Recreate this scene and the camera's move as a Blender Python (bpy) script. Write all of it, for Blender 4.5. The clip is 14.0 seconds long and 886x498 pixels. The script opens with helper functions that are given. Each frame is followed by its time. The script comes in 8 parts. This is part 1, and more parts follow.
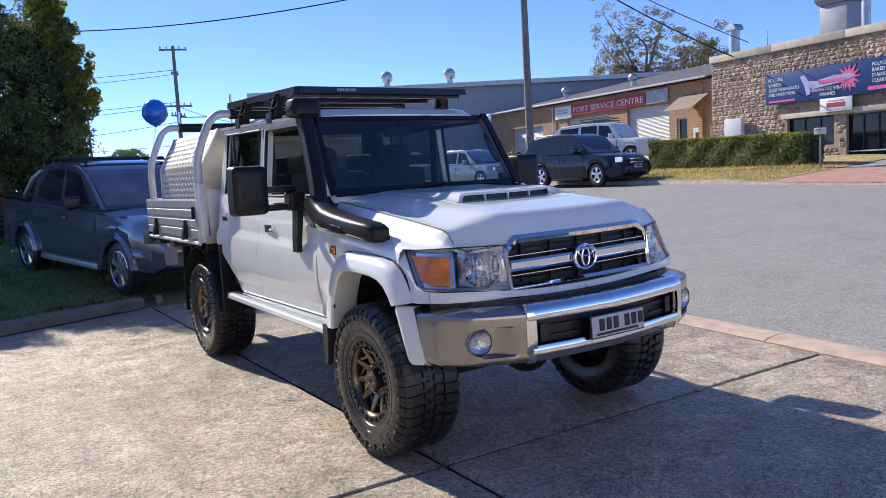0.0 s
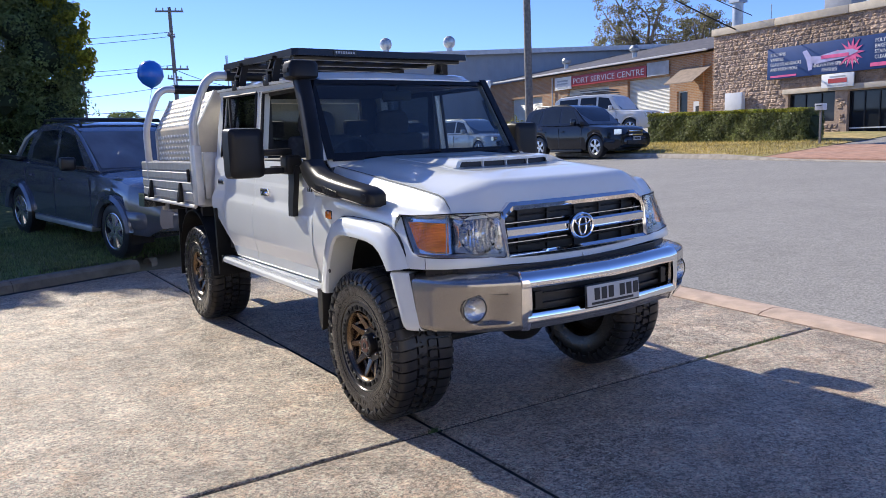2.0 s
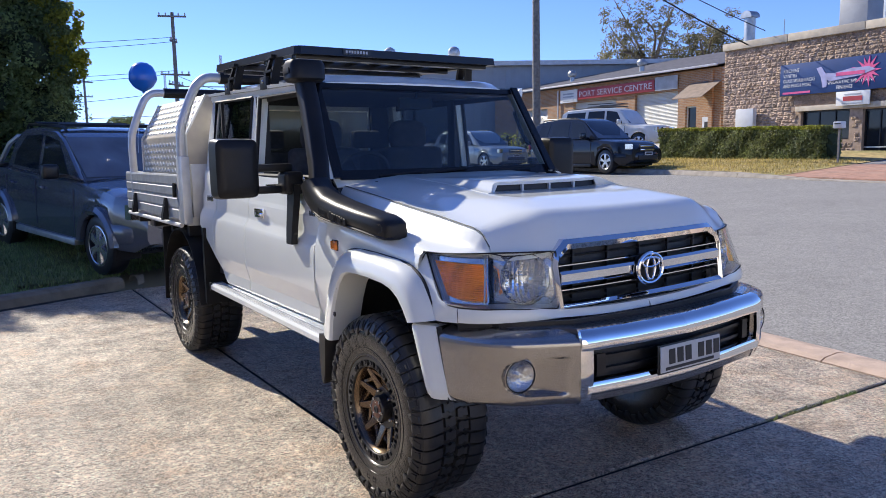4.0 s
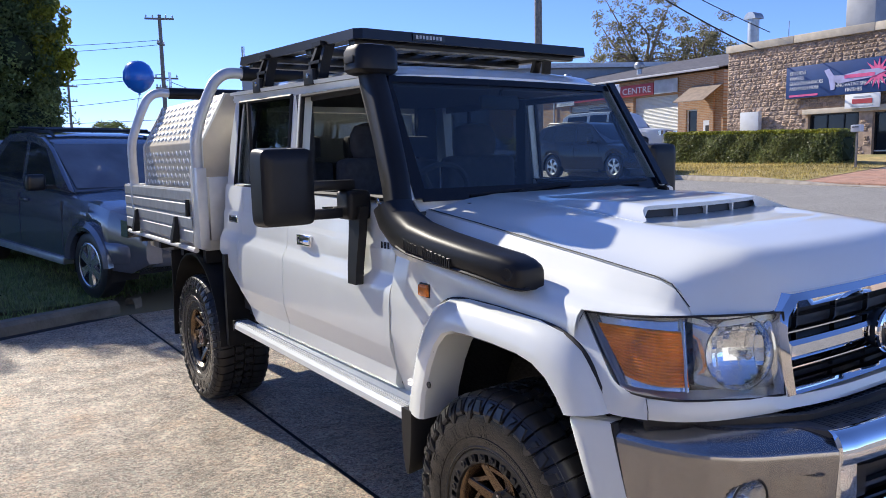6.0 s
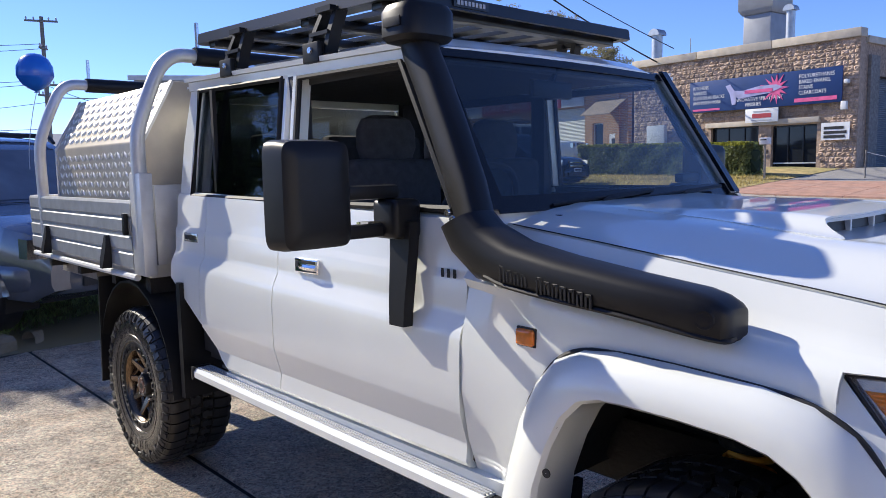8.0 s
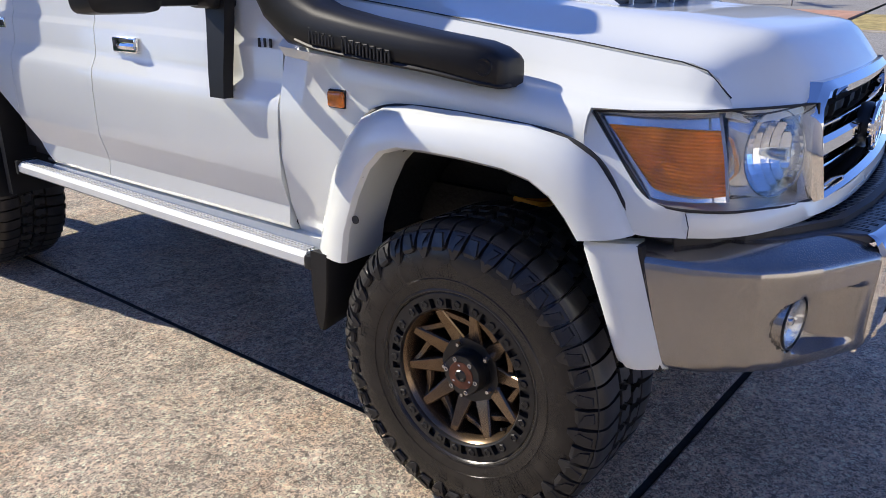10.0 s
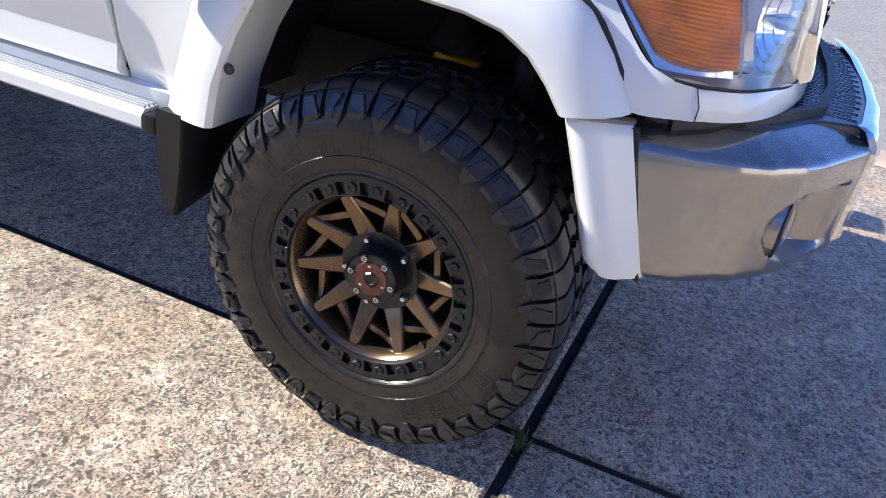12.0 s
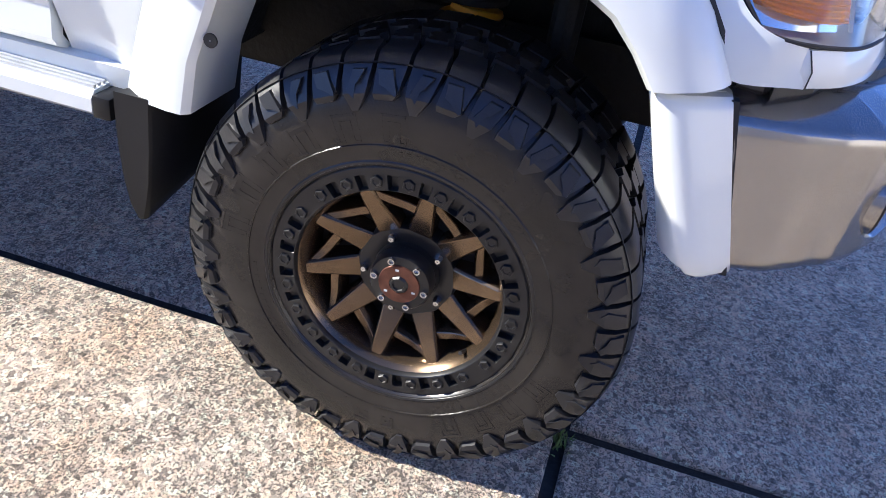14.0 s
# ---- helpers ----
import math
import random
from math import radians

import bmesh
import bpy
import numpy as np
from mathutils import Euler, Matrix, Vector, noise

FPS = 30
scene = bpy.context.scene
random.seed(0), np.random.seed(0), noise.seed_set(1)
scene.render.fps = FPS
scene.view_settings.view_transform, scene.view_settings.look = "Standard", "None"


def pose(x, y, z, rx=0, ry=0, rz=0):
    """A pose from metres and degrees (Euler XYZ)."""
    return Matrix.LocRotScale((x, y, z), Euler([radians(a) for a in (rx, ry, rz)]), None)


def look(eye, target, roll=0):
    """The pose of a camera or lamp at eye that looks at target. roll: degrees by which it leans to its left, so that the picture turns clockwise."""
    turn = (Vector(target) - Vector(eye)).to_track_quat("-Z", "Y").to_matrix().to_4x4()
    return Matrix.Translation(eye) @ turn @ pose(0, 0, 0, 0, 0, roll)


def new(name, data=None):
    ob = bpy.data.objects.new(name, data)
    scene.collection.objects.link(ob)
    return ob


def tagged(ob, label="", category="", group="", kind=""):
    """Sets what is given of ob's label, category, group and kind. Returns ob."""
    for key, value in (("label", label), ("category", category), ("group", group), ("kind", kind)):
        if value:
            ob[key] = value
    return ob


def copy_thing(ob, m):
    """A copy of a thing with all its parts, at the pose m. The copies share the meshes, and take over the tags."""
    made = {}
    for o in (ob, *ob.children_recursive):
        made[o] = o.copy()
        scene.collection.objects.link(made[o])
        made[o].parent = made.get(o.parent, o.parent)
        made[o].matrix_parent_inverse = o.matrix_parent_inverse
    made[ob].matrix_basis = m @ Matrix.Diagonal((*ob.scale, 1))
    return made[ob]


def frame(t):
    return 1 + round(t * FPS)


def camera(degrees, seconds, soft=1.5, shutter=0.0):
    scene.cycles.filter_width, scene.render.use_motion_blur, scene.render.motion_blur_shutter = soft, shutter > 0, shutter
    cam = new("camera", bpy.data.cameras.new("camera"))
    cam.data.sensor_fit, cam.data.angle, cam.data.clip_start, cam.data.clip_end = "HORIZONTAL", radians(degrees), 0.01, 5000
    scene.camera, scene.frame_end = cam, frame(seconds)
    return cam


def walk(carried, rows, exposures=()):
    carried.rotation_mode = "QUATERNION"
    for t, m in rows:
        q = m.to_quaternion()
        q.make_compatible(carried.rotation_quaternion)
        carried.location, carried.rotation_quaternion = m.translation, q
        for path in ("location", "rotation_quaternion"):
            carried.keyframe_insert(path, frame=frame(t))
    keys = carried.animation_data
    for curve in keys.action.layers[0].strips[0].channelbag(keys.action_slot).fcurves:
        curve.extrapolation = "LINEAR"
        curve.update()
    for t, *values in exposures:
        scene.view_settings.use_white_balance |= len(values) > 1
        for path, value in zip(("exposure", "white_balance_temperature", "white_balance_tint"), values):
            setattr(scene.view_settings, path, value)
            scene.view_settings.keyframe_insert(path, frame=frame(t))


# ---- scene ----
cam = camera(61.5, 14.0, soft=0.8)
PATH = [
    (0, (-2.782, -3.573, 1.545), (-1.68, -1.916, 1.338), -3.2),
    (0.5, (-2.777, -3.568, 1.543), (-1.678, -1.91, 1.331), -3.2),
    (1, (-2.785, -3.572, 1.535), (-1.686, -1.916, 1.311), -3.0),
    (1.5, (-2.779, -3.566, 1.526), (-1.684, -1.912, 1.272), -2.7),
    (2, (-2.775, -3.561, 1.523), (-1.674, -1.917, 1.236), -2.1),
    (2.2, (-2.772, -3.535, 1.515), (-1.664, -1.896, 1.218), -1.7),
    (4.3, (-2.446, -2.679, 1.565), (-1.342, -1.031, 1.311), -1.0),
    (4.5, (-2.47, -2.575, 1.568), (-1.367, -0.926, 1.317), -1.0),
    (5, (-2.497, -2.326, 1.596), (-1.394, -0.675, 1.354), -1.2),
    (5.5, (-2.441, -2.06, 1.584), (-1.325, -0.418, 1.338), -1.2),
    (6, (-2.361, -1.773, 1.604), (-1.226, -0.146, 1.355), -1.2),
    (6.5, (-2.375, -1.431, 1.603), (-1.211, 0.176, 1.354), -1.4),
    (7, (-2.356, -1.144, 1.584), (-1.137, 0.426, 1.355), -1.6),
    (7.2, (-2.309, -1.01, 1.577), (-1.066, 0.541, 1.362), -1.9),
    (9.3, (-2.393, -0.72, 1.491), (-0.878, 0.522, 1.088), 1.0),
    (9.5, (-2.374, -0.853, 1.443), (-0.857, 0.353, 0.949), 1.1),
    (10, (-2.381, -1.031, 1.411), (-0.875, 0.106, 0.748), 0.4),
    (10.5, (-2.374, -1.031, 1.369), (-0.852, 0.005, 0.589), 1.9),
    (11, (-2.304, -0.922, 1.31), (-0.707, -0.074, 0.455), 5.2),
    (11.5, (-2.214, -0.706, 1.283), (-0.56, -0.039, 0.378), 8.1),
    (12, (-2.178, -0.56, 1.261), (-0.506, -0.009, 0.31), 9.6),
    (12.5, (-2.134, -0.518, 1.268), (-0.486, 0.012, 0.267), 9.4),
    (13, (-2.076, -0.493, 1.248), (-0.469, 0.048, 0.187), 8.4),
    (13.5, (-2.002, -0.427, 1.236), (-0.416, 0.082, 0.129), 7.9),
    (14, (-1.989, -0.266, 1.224), (-0.341, 0.041, 0.134), 9.8),
]
walk(cam, [(t, look(eye, target, roll)) for t, eye, target, roll in PATH], [(0, 0.6, 6150, 8), (7, 0.62, 6150, 8), (9.5, 0.65, 6300, 7.5), (10.2, 0.67, 6200, 7.5), (10.6, 0.82, 6150, 7.5), (11.4, 1.07, 6050, 7.5), (14, 1.37, 5750, 7.5)])

# ---- light ----
SUN = Vector((-0.275, 1.50, 1.0)).normalized()
sun_data = bpy.data.lights.new("sun", "SUN")
sun_data.energy, sun_data.angle, sun_data.color = 4.85, radians(0.53), (1.0, 0.885, 0.73)
sun = new("sun", sun_data)
sun.matrix_world = look((0, 0, 40), Vector((0, 0, 40)) - SUN)
world = bpy.data.worlds.new("sky")
world.use_nodes = True
scene.world = world
sky = world.node_tree.nodes.new("ShaderNodeTexSky")
sky.sky_type, sky.sun_disc = "NISHITA", False
sky.sun_elevation, sky.sun_rotation = math.asin(SUN.z), math.atan2(SUN.x, SUN.y)
sky.altitude = 2500
sky.air_density, sky.dust_density, sky.ozone_density = 1.0, 0.0, 6.0
tint = world.node_tree.nodes.new("ShaderNodeMixRGB")
tint.blend_type, tint.inputs[0].default_value, tint.inputs[2].default_value = "MULTIPLY", 1.0, (0.83, 0.775, 0.985, 1)
world.node_tree.links.new(sky.outputs[0], tint.inputs[1])
world.node_tree.links.new(tint.outputs[0], world.node_tree.nodes["Background"].inputs[0])
world.node_tree.nodes["Background"].inputs[1].default_value = 0.135


# ---- materials ----
def material(name, color, rough=0.5, metal=0.0, vary=0.0, scale=8.0, bump=0.0, bump_scale=60.0, coat=0.0, spec=0.5,
             second=None, second_scale=1.5, second_amount=0.35, per_piece=0.0, dist=0.02):
    m = bpy.data.materials.new(name)
    m.use_nodes = True
    nt = m.node_tree
    b = nt.nodes["Principled BSDF"]
    b.inputs["Roughness"].default_value = rough
    b.inputs["Metallic"].default_value = metal
    b.inputs["Coat Weight"].default_value = coat
    b.inputs["Coat Roughness"].default_value = 0.03
    b.inputs["Specular IOR Level"].default_value = spec
    b.inputs["Base Color"].default_value = (*color, 1)
    co = nt.nodes.new("ShaderNodeTexCoord")
    out = None
    if vary or second or per_piece:
        rgb = nt.nodes.new("ShaderNodeRGB")
        rgb.outputs[0].default_value = (*color, 1)
        out = rgb.outputs[0]
    if second:
        n = nt.nodes.new("ShaderNodeTexNoise")
        n.inputs["Scale"].default_value, n.inputs["Detail"].default_value = second_scale, 6
        nt.links.new(co.outputs["Object"], n.inputs["Vector"])
        r = nt.nodes.new("ShaderNodeMapRange")
        r.inputs[1].default_value, r.inputs[2].default_value = 0.42, 0.66
        r.inputs[4].default_value = second_amount
        nt.links.new(n.outputs[0], r.inputs[0])
        mix = nt.nodes.new("ShaderNodeMixRGB")
        mix.inputs[2].default_value = (*second, 1)
        nt.links.new(r.outputs[0], mix.inputs[0])
        nt.links.new(out, mix.inputs[1])
        out = mix.outputs[0]
    if vary:
        n = nt.nodes.new("ShaderNodeTexNoise")
        n.inputs["Scale"].default_value, n.inputs["Detail"].default_value = scale, 8
        nt.links.new(co.outputs["Object"], n.inputs["Vector"])
        r = nt.nodes.new("ShaderNodeMapRange")
        r.inputs[1].default_value, r.inputs[2].default_value = 0.3, 0.7
        r.inputs[3].default_value, r.inputs[4].default_value = 1 - vary, 1 + vary
        nt.links.new(n.outputs[0], r.inputs[0])
        hsv = nt.nodes.new("ShaderNodeHueSaturation")
        nt.links.new(r.outputs[0], hsv.inputs["Value"])
        nt.links.new(out, hsv.inputs["Color"])
        out = hsv.outputs[0]
    if per_piece:
        info = nt.nodes.new("ShaderNodeObjectInfo")
        geo = nt.nodes.new("ShaderNodeNewGeometry")
        add = nt.nodes.new("ShaderNodeMath")
        nt.links.new(info.outputs["Random"], add.inputs[0])
        nt.links.new(geo.outputs["Random Per Island"], add.inputs[1])
        fr = nt.nodes.new("ShaderNodeMath")
        fr.operation = "FRACT"
        nt.links.new(add.outputs[0], fr.inputs[0])
        r = nt.nodes.new("ShaderNodeMapRange")
        r.inputs[3].default_value, r.inputs[4].default_value = 1 - per_piece, 1 + per_piece
        nt.links.new(fr.outputs[0], r.inputs[0])
        hsv = nt.nodes.new("ShaderNodeHueSaturation")
        nt.links.new(r.outputs[0], hsv.inputs["Value"])
        nt.links.new(out, hsv.inputs["Color"])
        out = hsv.outputs[0]
    if out:
        nt.links.new(out, b.inputs["Base Color"])
    if bump:
        n = nt.nodes.new("ShaderNodeTexNoise")
        n.inputs["Scale"].default_value, n.inputs["Detail"].default_value = bump_scale, 6
        nt.links.new(co.outputs["Object"], n.inputs["Vector"])
        bp = nt.nodes.new("ShaderNodeBump")
        bp.inputs["Strength"].default_value, bp.inputs["Distance"].default_value = bump, dist
        nt.links.new(n.outputs[0], bp.inputs["Height"])
        nt.links.new(bp.outputs[0], b.inputs["Normal"])
    return m


def aggregate(name, paste, dark, light, scale, bump):
    """Concrete or asphalt with stones showing: small cells of mixed greys in a paste, with broad stains."""
    m = bpy.data.materials.new(name)
    m.use_nodes = True
    nt = m.node_tree
    b = nt.nodes["Principled BSDF"]
    co = nt.nodes.new("ShaderNodeTexCoord")
    warp = nt.nodes.new("ShaderNodeTexNoise")
    warp.inputs["Scale"].default_value, warp.inputs["Detail"].default_value = scale * 0.9, 4
    wmix = nt.nodes.new("ShaderNodeMixRGB")
    wmix.blend_type, wmix.inputs[0].default_value = "ADD", 0.02
    nt.links.new(co.outputs["Object"], warp.inputs["Vector"])
    nt.links.new(co.outputs["Object"], wmix.inputs[1])
    nt.links.new(warp.outputs[1], wmix.inputs[2])
    v = nt.nodes.new("ShaderNodeTexVoronoi")
    v.inputs["Scale"].default_value, v.inputs["Randomness"].default_value = scale, 1.0
    nt.links.new(wmix.outputs[0], v.inputs["Vector"])
    sep = nt.nodes.new("ShaderNodeSeparateColor")
    nt.links.new(v.outputs["Color"], sep.inputs[0])
    ramp = nt.nodes.new("ShaderNodeValToRGB")
    els = ramp.color_ramp.elements
    els[0].position, els[0].color = 0.0, (*dark, 1)
    els[1].position, els[1].color = 1.0, (*light, 1)
    e = els.new(0.22)
    e.color = (*[0.45 * a + 0.55 * c for a, c in zip(dark, paste)], 1)
    e = els.new(0.5)
    e.color = (*paste, 1)
    nt.links.new(sep.outputs[0], ramp.inputs[0])
    stain = nt.nodes.new("ShaderNodeTexNoise")
    stain.inputs["Scale"].default_value, stain.inputs["Detail"].default_value = 0.9, 7
    nt.links.new(co.outputs["Object"], stain.inputs["Vector"])
    fine = nt.nodes.new("ShaderNodeTexNoise")
    fine.inputs["Scale"].default_value, fine.inputs["Detail"].default_value = 5.5, 8
    nt.links.new(co.outputs["Object"], fine.inputs["Vector"])
    add = nt.nodes.new("ShaderNodeMath")
    nt.links.new(stain.outputs[0], add.inputs[0])
    nt.links.new(fine.outputs[0], add.inputs[1])
    r = nt.nodes.new("ShaderNodeMapRange")
    r.inputs[1].default_value, r.inputs[2].default_value = 0.7, 1.3
    r.inputs[3].default_value, r.inputs[4].default_value = 0.9, 1.09
    nt.links.new(add.outputs[0], r.inputs[0])
    hsv = nt.nodes.new("ShaderNodeHueSaturation")
    nt.links.new(r.outputs[0], hsv.inputs["Value"])
    nt.links.new(ramp.outputs[0], hsv.inputs["Color"])
    nt.links.new(hsv.outputs[0], b.inputs["Base Color"])
    b.inputs["Roughness"].default_value = 0.8
    grit = nt.nodes.new("ShaderNodeTexNoise")
    grit.inputs["Scale"].default_value, grit.inputs["Detail"].default_value = scale * 1.6, 5
    nt.links.new(co.outputs["Object"], grit.inputs["Vector"])
    inv = nt.nodes.new("ShaderNodeMath")
    inv.operation = "MULTIPLY_ADD"
    inv.inputs[1].default_value = -1.0
    nt.links.new(v.outputs["Distance"], inv.inputs[0])
    nt.links.new(grit.outputs[0], inv.inputs[2])
    bp = nt.nodes.new("ShaderNodeBump")
    bp.inputs["Strength"].default_value, bp.inputs["Distance"].default_value = bump, 0.006
    nt.links.new(inv.outputs[0], bp.inputs["Height"])
    nt.links.new(bp.outputs[0], b.inputs["Normal"])
    return m


def worn_concrete(name, paste, pit, scale):
    """Old exposed concrete: a pale paste of small mixed stones, eaten by dark pits that gather in worn patches."""
    m = bpy.data.materials.new(name)
    m.use_nodes = True
    nt = m.node_tree
    b = nt.nodes["Principled BSDF"]
    co = nt.nodes.new("ShaderNodeTexCoord")
    def noise_tex(size, detail, rough=0.5):
        n = nt.nodes.new("ShaderNodeTexNoise")
        n.inputs["Scale"].default_value, n.inputs["Detail"].default_value, n.inputs["Roughness"].default_value = size, detail, rough
        nt.links.new(co.outputs["Object"], n.inputs["Vector"])
        return n.outputs[0]
    def calc(op, a, c, d=None):
        n = nt.nodes.new("ShaderNodeMath")
        n.operation = op
        for i, q in enumerate((a, c, d)):
            if q is None:
                continue
            if isinstance(q, (int, float)):
                n.inputs[i].default_value = q
            else:
                nt.links.new(q, n.inputs[i])
        return n.outputs[0]
    def ranged(q, a0, a1, b0, b1):
        n = nt.nodes.new("ShaderNodeMapRange")
        for i, w in enumerate((a0, a1, b0, b1)):
            n.inputs[i + 1].default_value = w
        nt.links.new(q, n.inputs[0])
        return n.outputs[0]
    broad, patchy, grain, coarse = noise_tex(0.7, 6), noise_tex(4.2, 6, 0.6), noise_tex(scale, 6, 0.75), noise_tex(scale * 0.3, 5, 0.65)
    wear = calc("ADD", ranged(noise_tex(13, 5, 0.65), 0.3, 0.7, -0.03, 0.03), calc("ADD", ranged(patchy, 0.3, 0.7, -0.032, 0.032), ranged(broad, 0.3, 0.7, -0.014, 0.014)))
    level = calc("ADD", calc("ADD", grain, wear), ranged(coarse, 0.3, 0.7, -0.04, 0.04))
    pits = ranged(level, 0.490, 0.440, 0.0, 1.0)
    v = nt.nodes.new("ShaderNodeTexVoronoi")
    v.inputs["Scale"].default_value = scale * 0.62
    nt.links.new(co.outputs["Object"], v.inputs["Vector"])
    sep = nt.nodes.new("ShaderNodeSeparateColor")
    nt.links.new(v.outputs["Color"], sep.inputs[0])
    ramp = nt.nodes.new("ShaderNodeValToRGB")
    els = ramp.color_ramp.elements
    els[0].position, els[0].color = 0.0, (*[q * 0.28 for q in paste], 1)
    els[1].position, els[1].color = 1.0, (*[min(0.85, q * 1.35) for q in paste], 1)
    e = els.new(0.3)
    e.color = (*[q * 0.9 for q in paste], 1)
    e = els.new(0.6)
    e.color = (paste[0] * 1.06, paste[1] * 1.0, paste[2] * 0.94, 1)
    nt.links.new(sep.outputs[0], ramp.inputs[0])
    hsv = nt.nodes.new("ShaderNodeHueSaturation")
    blotch = ranged(noise_tex(26, 5, 0.7), 0.36, 0.64, 0.8, 1.16)
    nt.links.new(calc("MULTIPLY", ranged(calc("ADD", broad, patchy), 0.7, 1.3, 0.88, 1.1), blotch), hsv.inputs["Value"])
    rust = nt.nodes.new("ShaderNodeMixRGB")
    rust.blend_type, rust.inputs[2].default_value = "MULTIPLY", (1.0, 0.86, 0.74, 1)
    nt.links.new(ranged(noise_tex(2.6, 6, 0.7), 0.5, 0.68, 0.0, 0.9), rust.inputs[0])
    nt.links.new(ramp.outputs[0], hsv.inputs["Color"])
    mix = nt.nodes.new("ShaderNodeMixRGB")
    mix.inputs[2].default_value = (*pit, 1)
    nt.links.new(calc("MULTIPLY", pits, 0.9), mix.inputs[0])
    nt.links.new(hsv.outputs[0], rust.inputs[1])
    nt.links.new(rust.outputs[0], mix.inputs[1])
    nt.links.new(mix.outputs[0], b.inputs["Base Color"])
    nt.links.new(ranged(sep.outputs[1], 0.0, 1.0, 0.34, 0.74), b.inputs["Roughness"])
    bp = nt.nodes.new("ShaderNodeBump")
    bp.inputs["Strength"].default_value, bp.inputs["Distance"].default_value = 1.0, 0.009
    nt.links.new(calc("SUBTRACT", calc("MULTIPLY", grain, 0.7), pits), bp.inputs["Height"])
    nt.links.new(bp.outputs[0], b.inputs["Normal"])
    return m


def glass(name, tint, rough=0.0, ior=1.5):
    """A thin pane: see-through with a tint, and a mirror's gloss that grows at grazing angles."""
    m = bpy.data.materials.new(name)
    m.use_nodes = True
    nt = m.node_tree
    nt.nodes.remove(nt.nodes["Principled BSDF"])
    tr, gl = nt.nodes.new("ShaderNodeBsdfTransparent"), nt.nodes.new("ShaderNodeBsdfGlossy")
    tr.inputs[0].default_value = (*tint, 1)
    gl.inputs["Roughness"].default_value = rough
    lw = nt.nodes.new("ShaderNodeLayerWeight")
    pw, fr = nt.nodes.new("ShaderNodeMath"), nt.nodes.new("ShaderNodeMath")
    pw.operation, fr.operation = "POWER", "MULTIPLY_ADD"
    lw.inputs[0].default_value, pw.inputs[1].default_value = 0.5, 4.5
    base = ((ior - 1) / (ior + 1)) ** 2
    fr.inputs[1].default_value, fr.inputs[2].default_value = 0.85, base
    nt.links.new(lw.outputs["Facing"], pw.inputs[0])
    nt.links.new(pw.outputs[0], fr.inputs[0])
    mix = nt.nodes.new("ShaderNodeMixShader")
    nt.links.new(fr.outputs[0], mix.inputs[0])
    nt.links.new(tr.outputs[0], mix.inputs[1])
    nt.links.new(gl.outputs[0], mix.inputs[2])
    nt.links.new(mix.outputs[0], nt.nodes["Material Output"].inputs[0])
    return m


def leafy(name, color, tip, rough=0.55):
    m = material(name, color, rough, vary=0.35, scale=2.0, second=tip, second_scale=0.8, second_amount=0.6, per_piece=0.45)
    b = m.node_tree.nodes["Principled BSDF"]
    tl = m.node_tree.nodes.new("ShaderNodeBsdfTranslucent")
    mix = m.node_tree.nodes.new("ShaderNodeMixShader")
    mix.inputs[0].default_value = 0.5
    src = b.inputs["Base Color"].links[0].from_socket
    m.node_tree.links.new(src, tl.inputs[0])
    m.node_tree.links.new(b.outputs[0], mix.inputs[1])
    m.node_tree.links.new(tl.outputs[0], mix.inputs[2])
    m.node_tree.links.new(mix.outputs[0], m.node_tree.nodes["Material Output"].inputs[0])
    return m


WHITE = material("white_paint", (0.785, 0.81, 0.78), 0.28, vary=0.02, scale=3, coat=0.8)
PAINT_W = material("white_panel", (0.74, 0.74, 0.72), 0.35, vary=0.05, scale=4, coat=0.3)
BLACK = material("black_plastic", (0.012, 0.012, 0.013), 0.4, spec=0.3, vary=0.3, scale=6, bump=0.05, bump_scale=400, dist=0.002)
STEPBLACK = material("bumper_step_plastic", (0.07, 0.071, 0.076), 0.3, vary=0.2, scale=9, bump=0.06, bump_scale=300, dist=0.002)
SATIN = material("satin_black", (0.01, 0.01, 0.011), 0.3, vary=0.2, scale=5)
TRIM = material("black_rubber", (0.015, 0.015, 0.016), 0.65, vary=0.2, scale=9)
RUBBER = material("tyre_rubber", (0.019, 0.019, 0.021), 0.36, vary=0.3, scale=14, bump=0.12, bump_scale=120, second=(0.022, 0.019, 0.017), second_scale=6, dist=0.003)
SIDEWALL = material("tyre_sidewall", (0.019, 0.0165, 0.0145), 0.27, vary=0.3, scale=10, bump=0.15, bump_scale=220, second=(0.032, 0.027, 0.022), second_scale=5, dist=0.002)
UNDER = material("dark_underbody", (0.012, 0.011, 0.01), 0.75, vary=0.4, scale=7, bump=0.3)
CHROME = material("chrome", (0.86, 0.86, 0.87), 0.04, 1.0)
STEEL = material("steel_bolt", (0.6, 0.6, 0.6), 0.25, 1.0)
GREYBUMP = material("bumper_grey", (0.36, 0.345, 0.33), 0.2, 0.85, vary=0.05, scale=60, coat=0.5)
BRONZE = material("bronze_paint", (0.185, 0.132, 0.086), 0.24, 0.9, vary=0.12, scale=20)
BRONZE_DARK = material("bronze_cap", (0.13, 0.055, 0.038), 0.4, 0.6, vary=0.3, scale=40)
RIMBLACK = material("rim_black", (0.013, 0.013, 0.014), 0.33, vary=0.2, scale=20)
ALU = material("aluminium", (0.62, 0.63, 0.64), 0.38, 0.45, vary=0.08, scale=12, bump=0.04, bump_scale=90, dist=0.004)
CHECKER = material("checker_plate", (0.5, 0.45, 0.37), 0.42, 0.5, vary=0.08, scale=10)
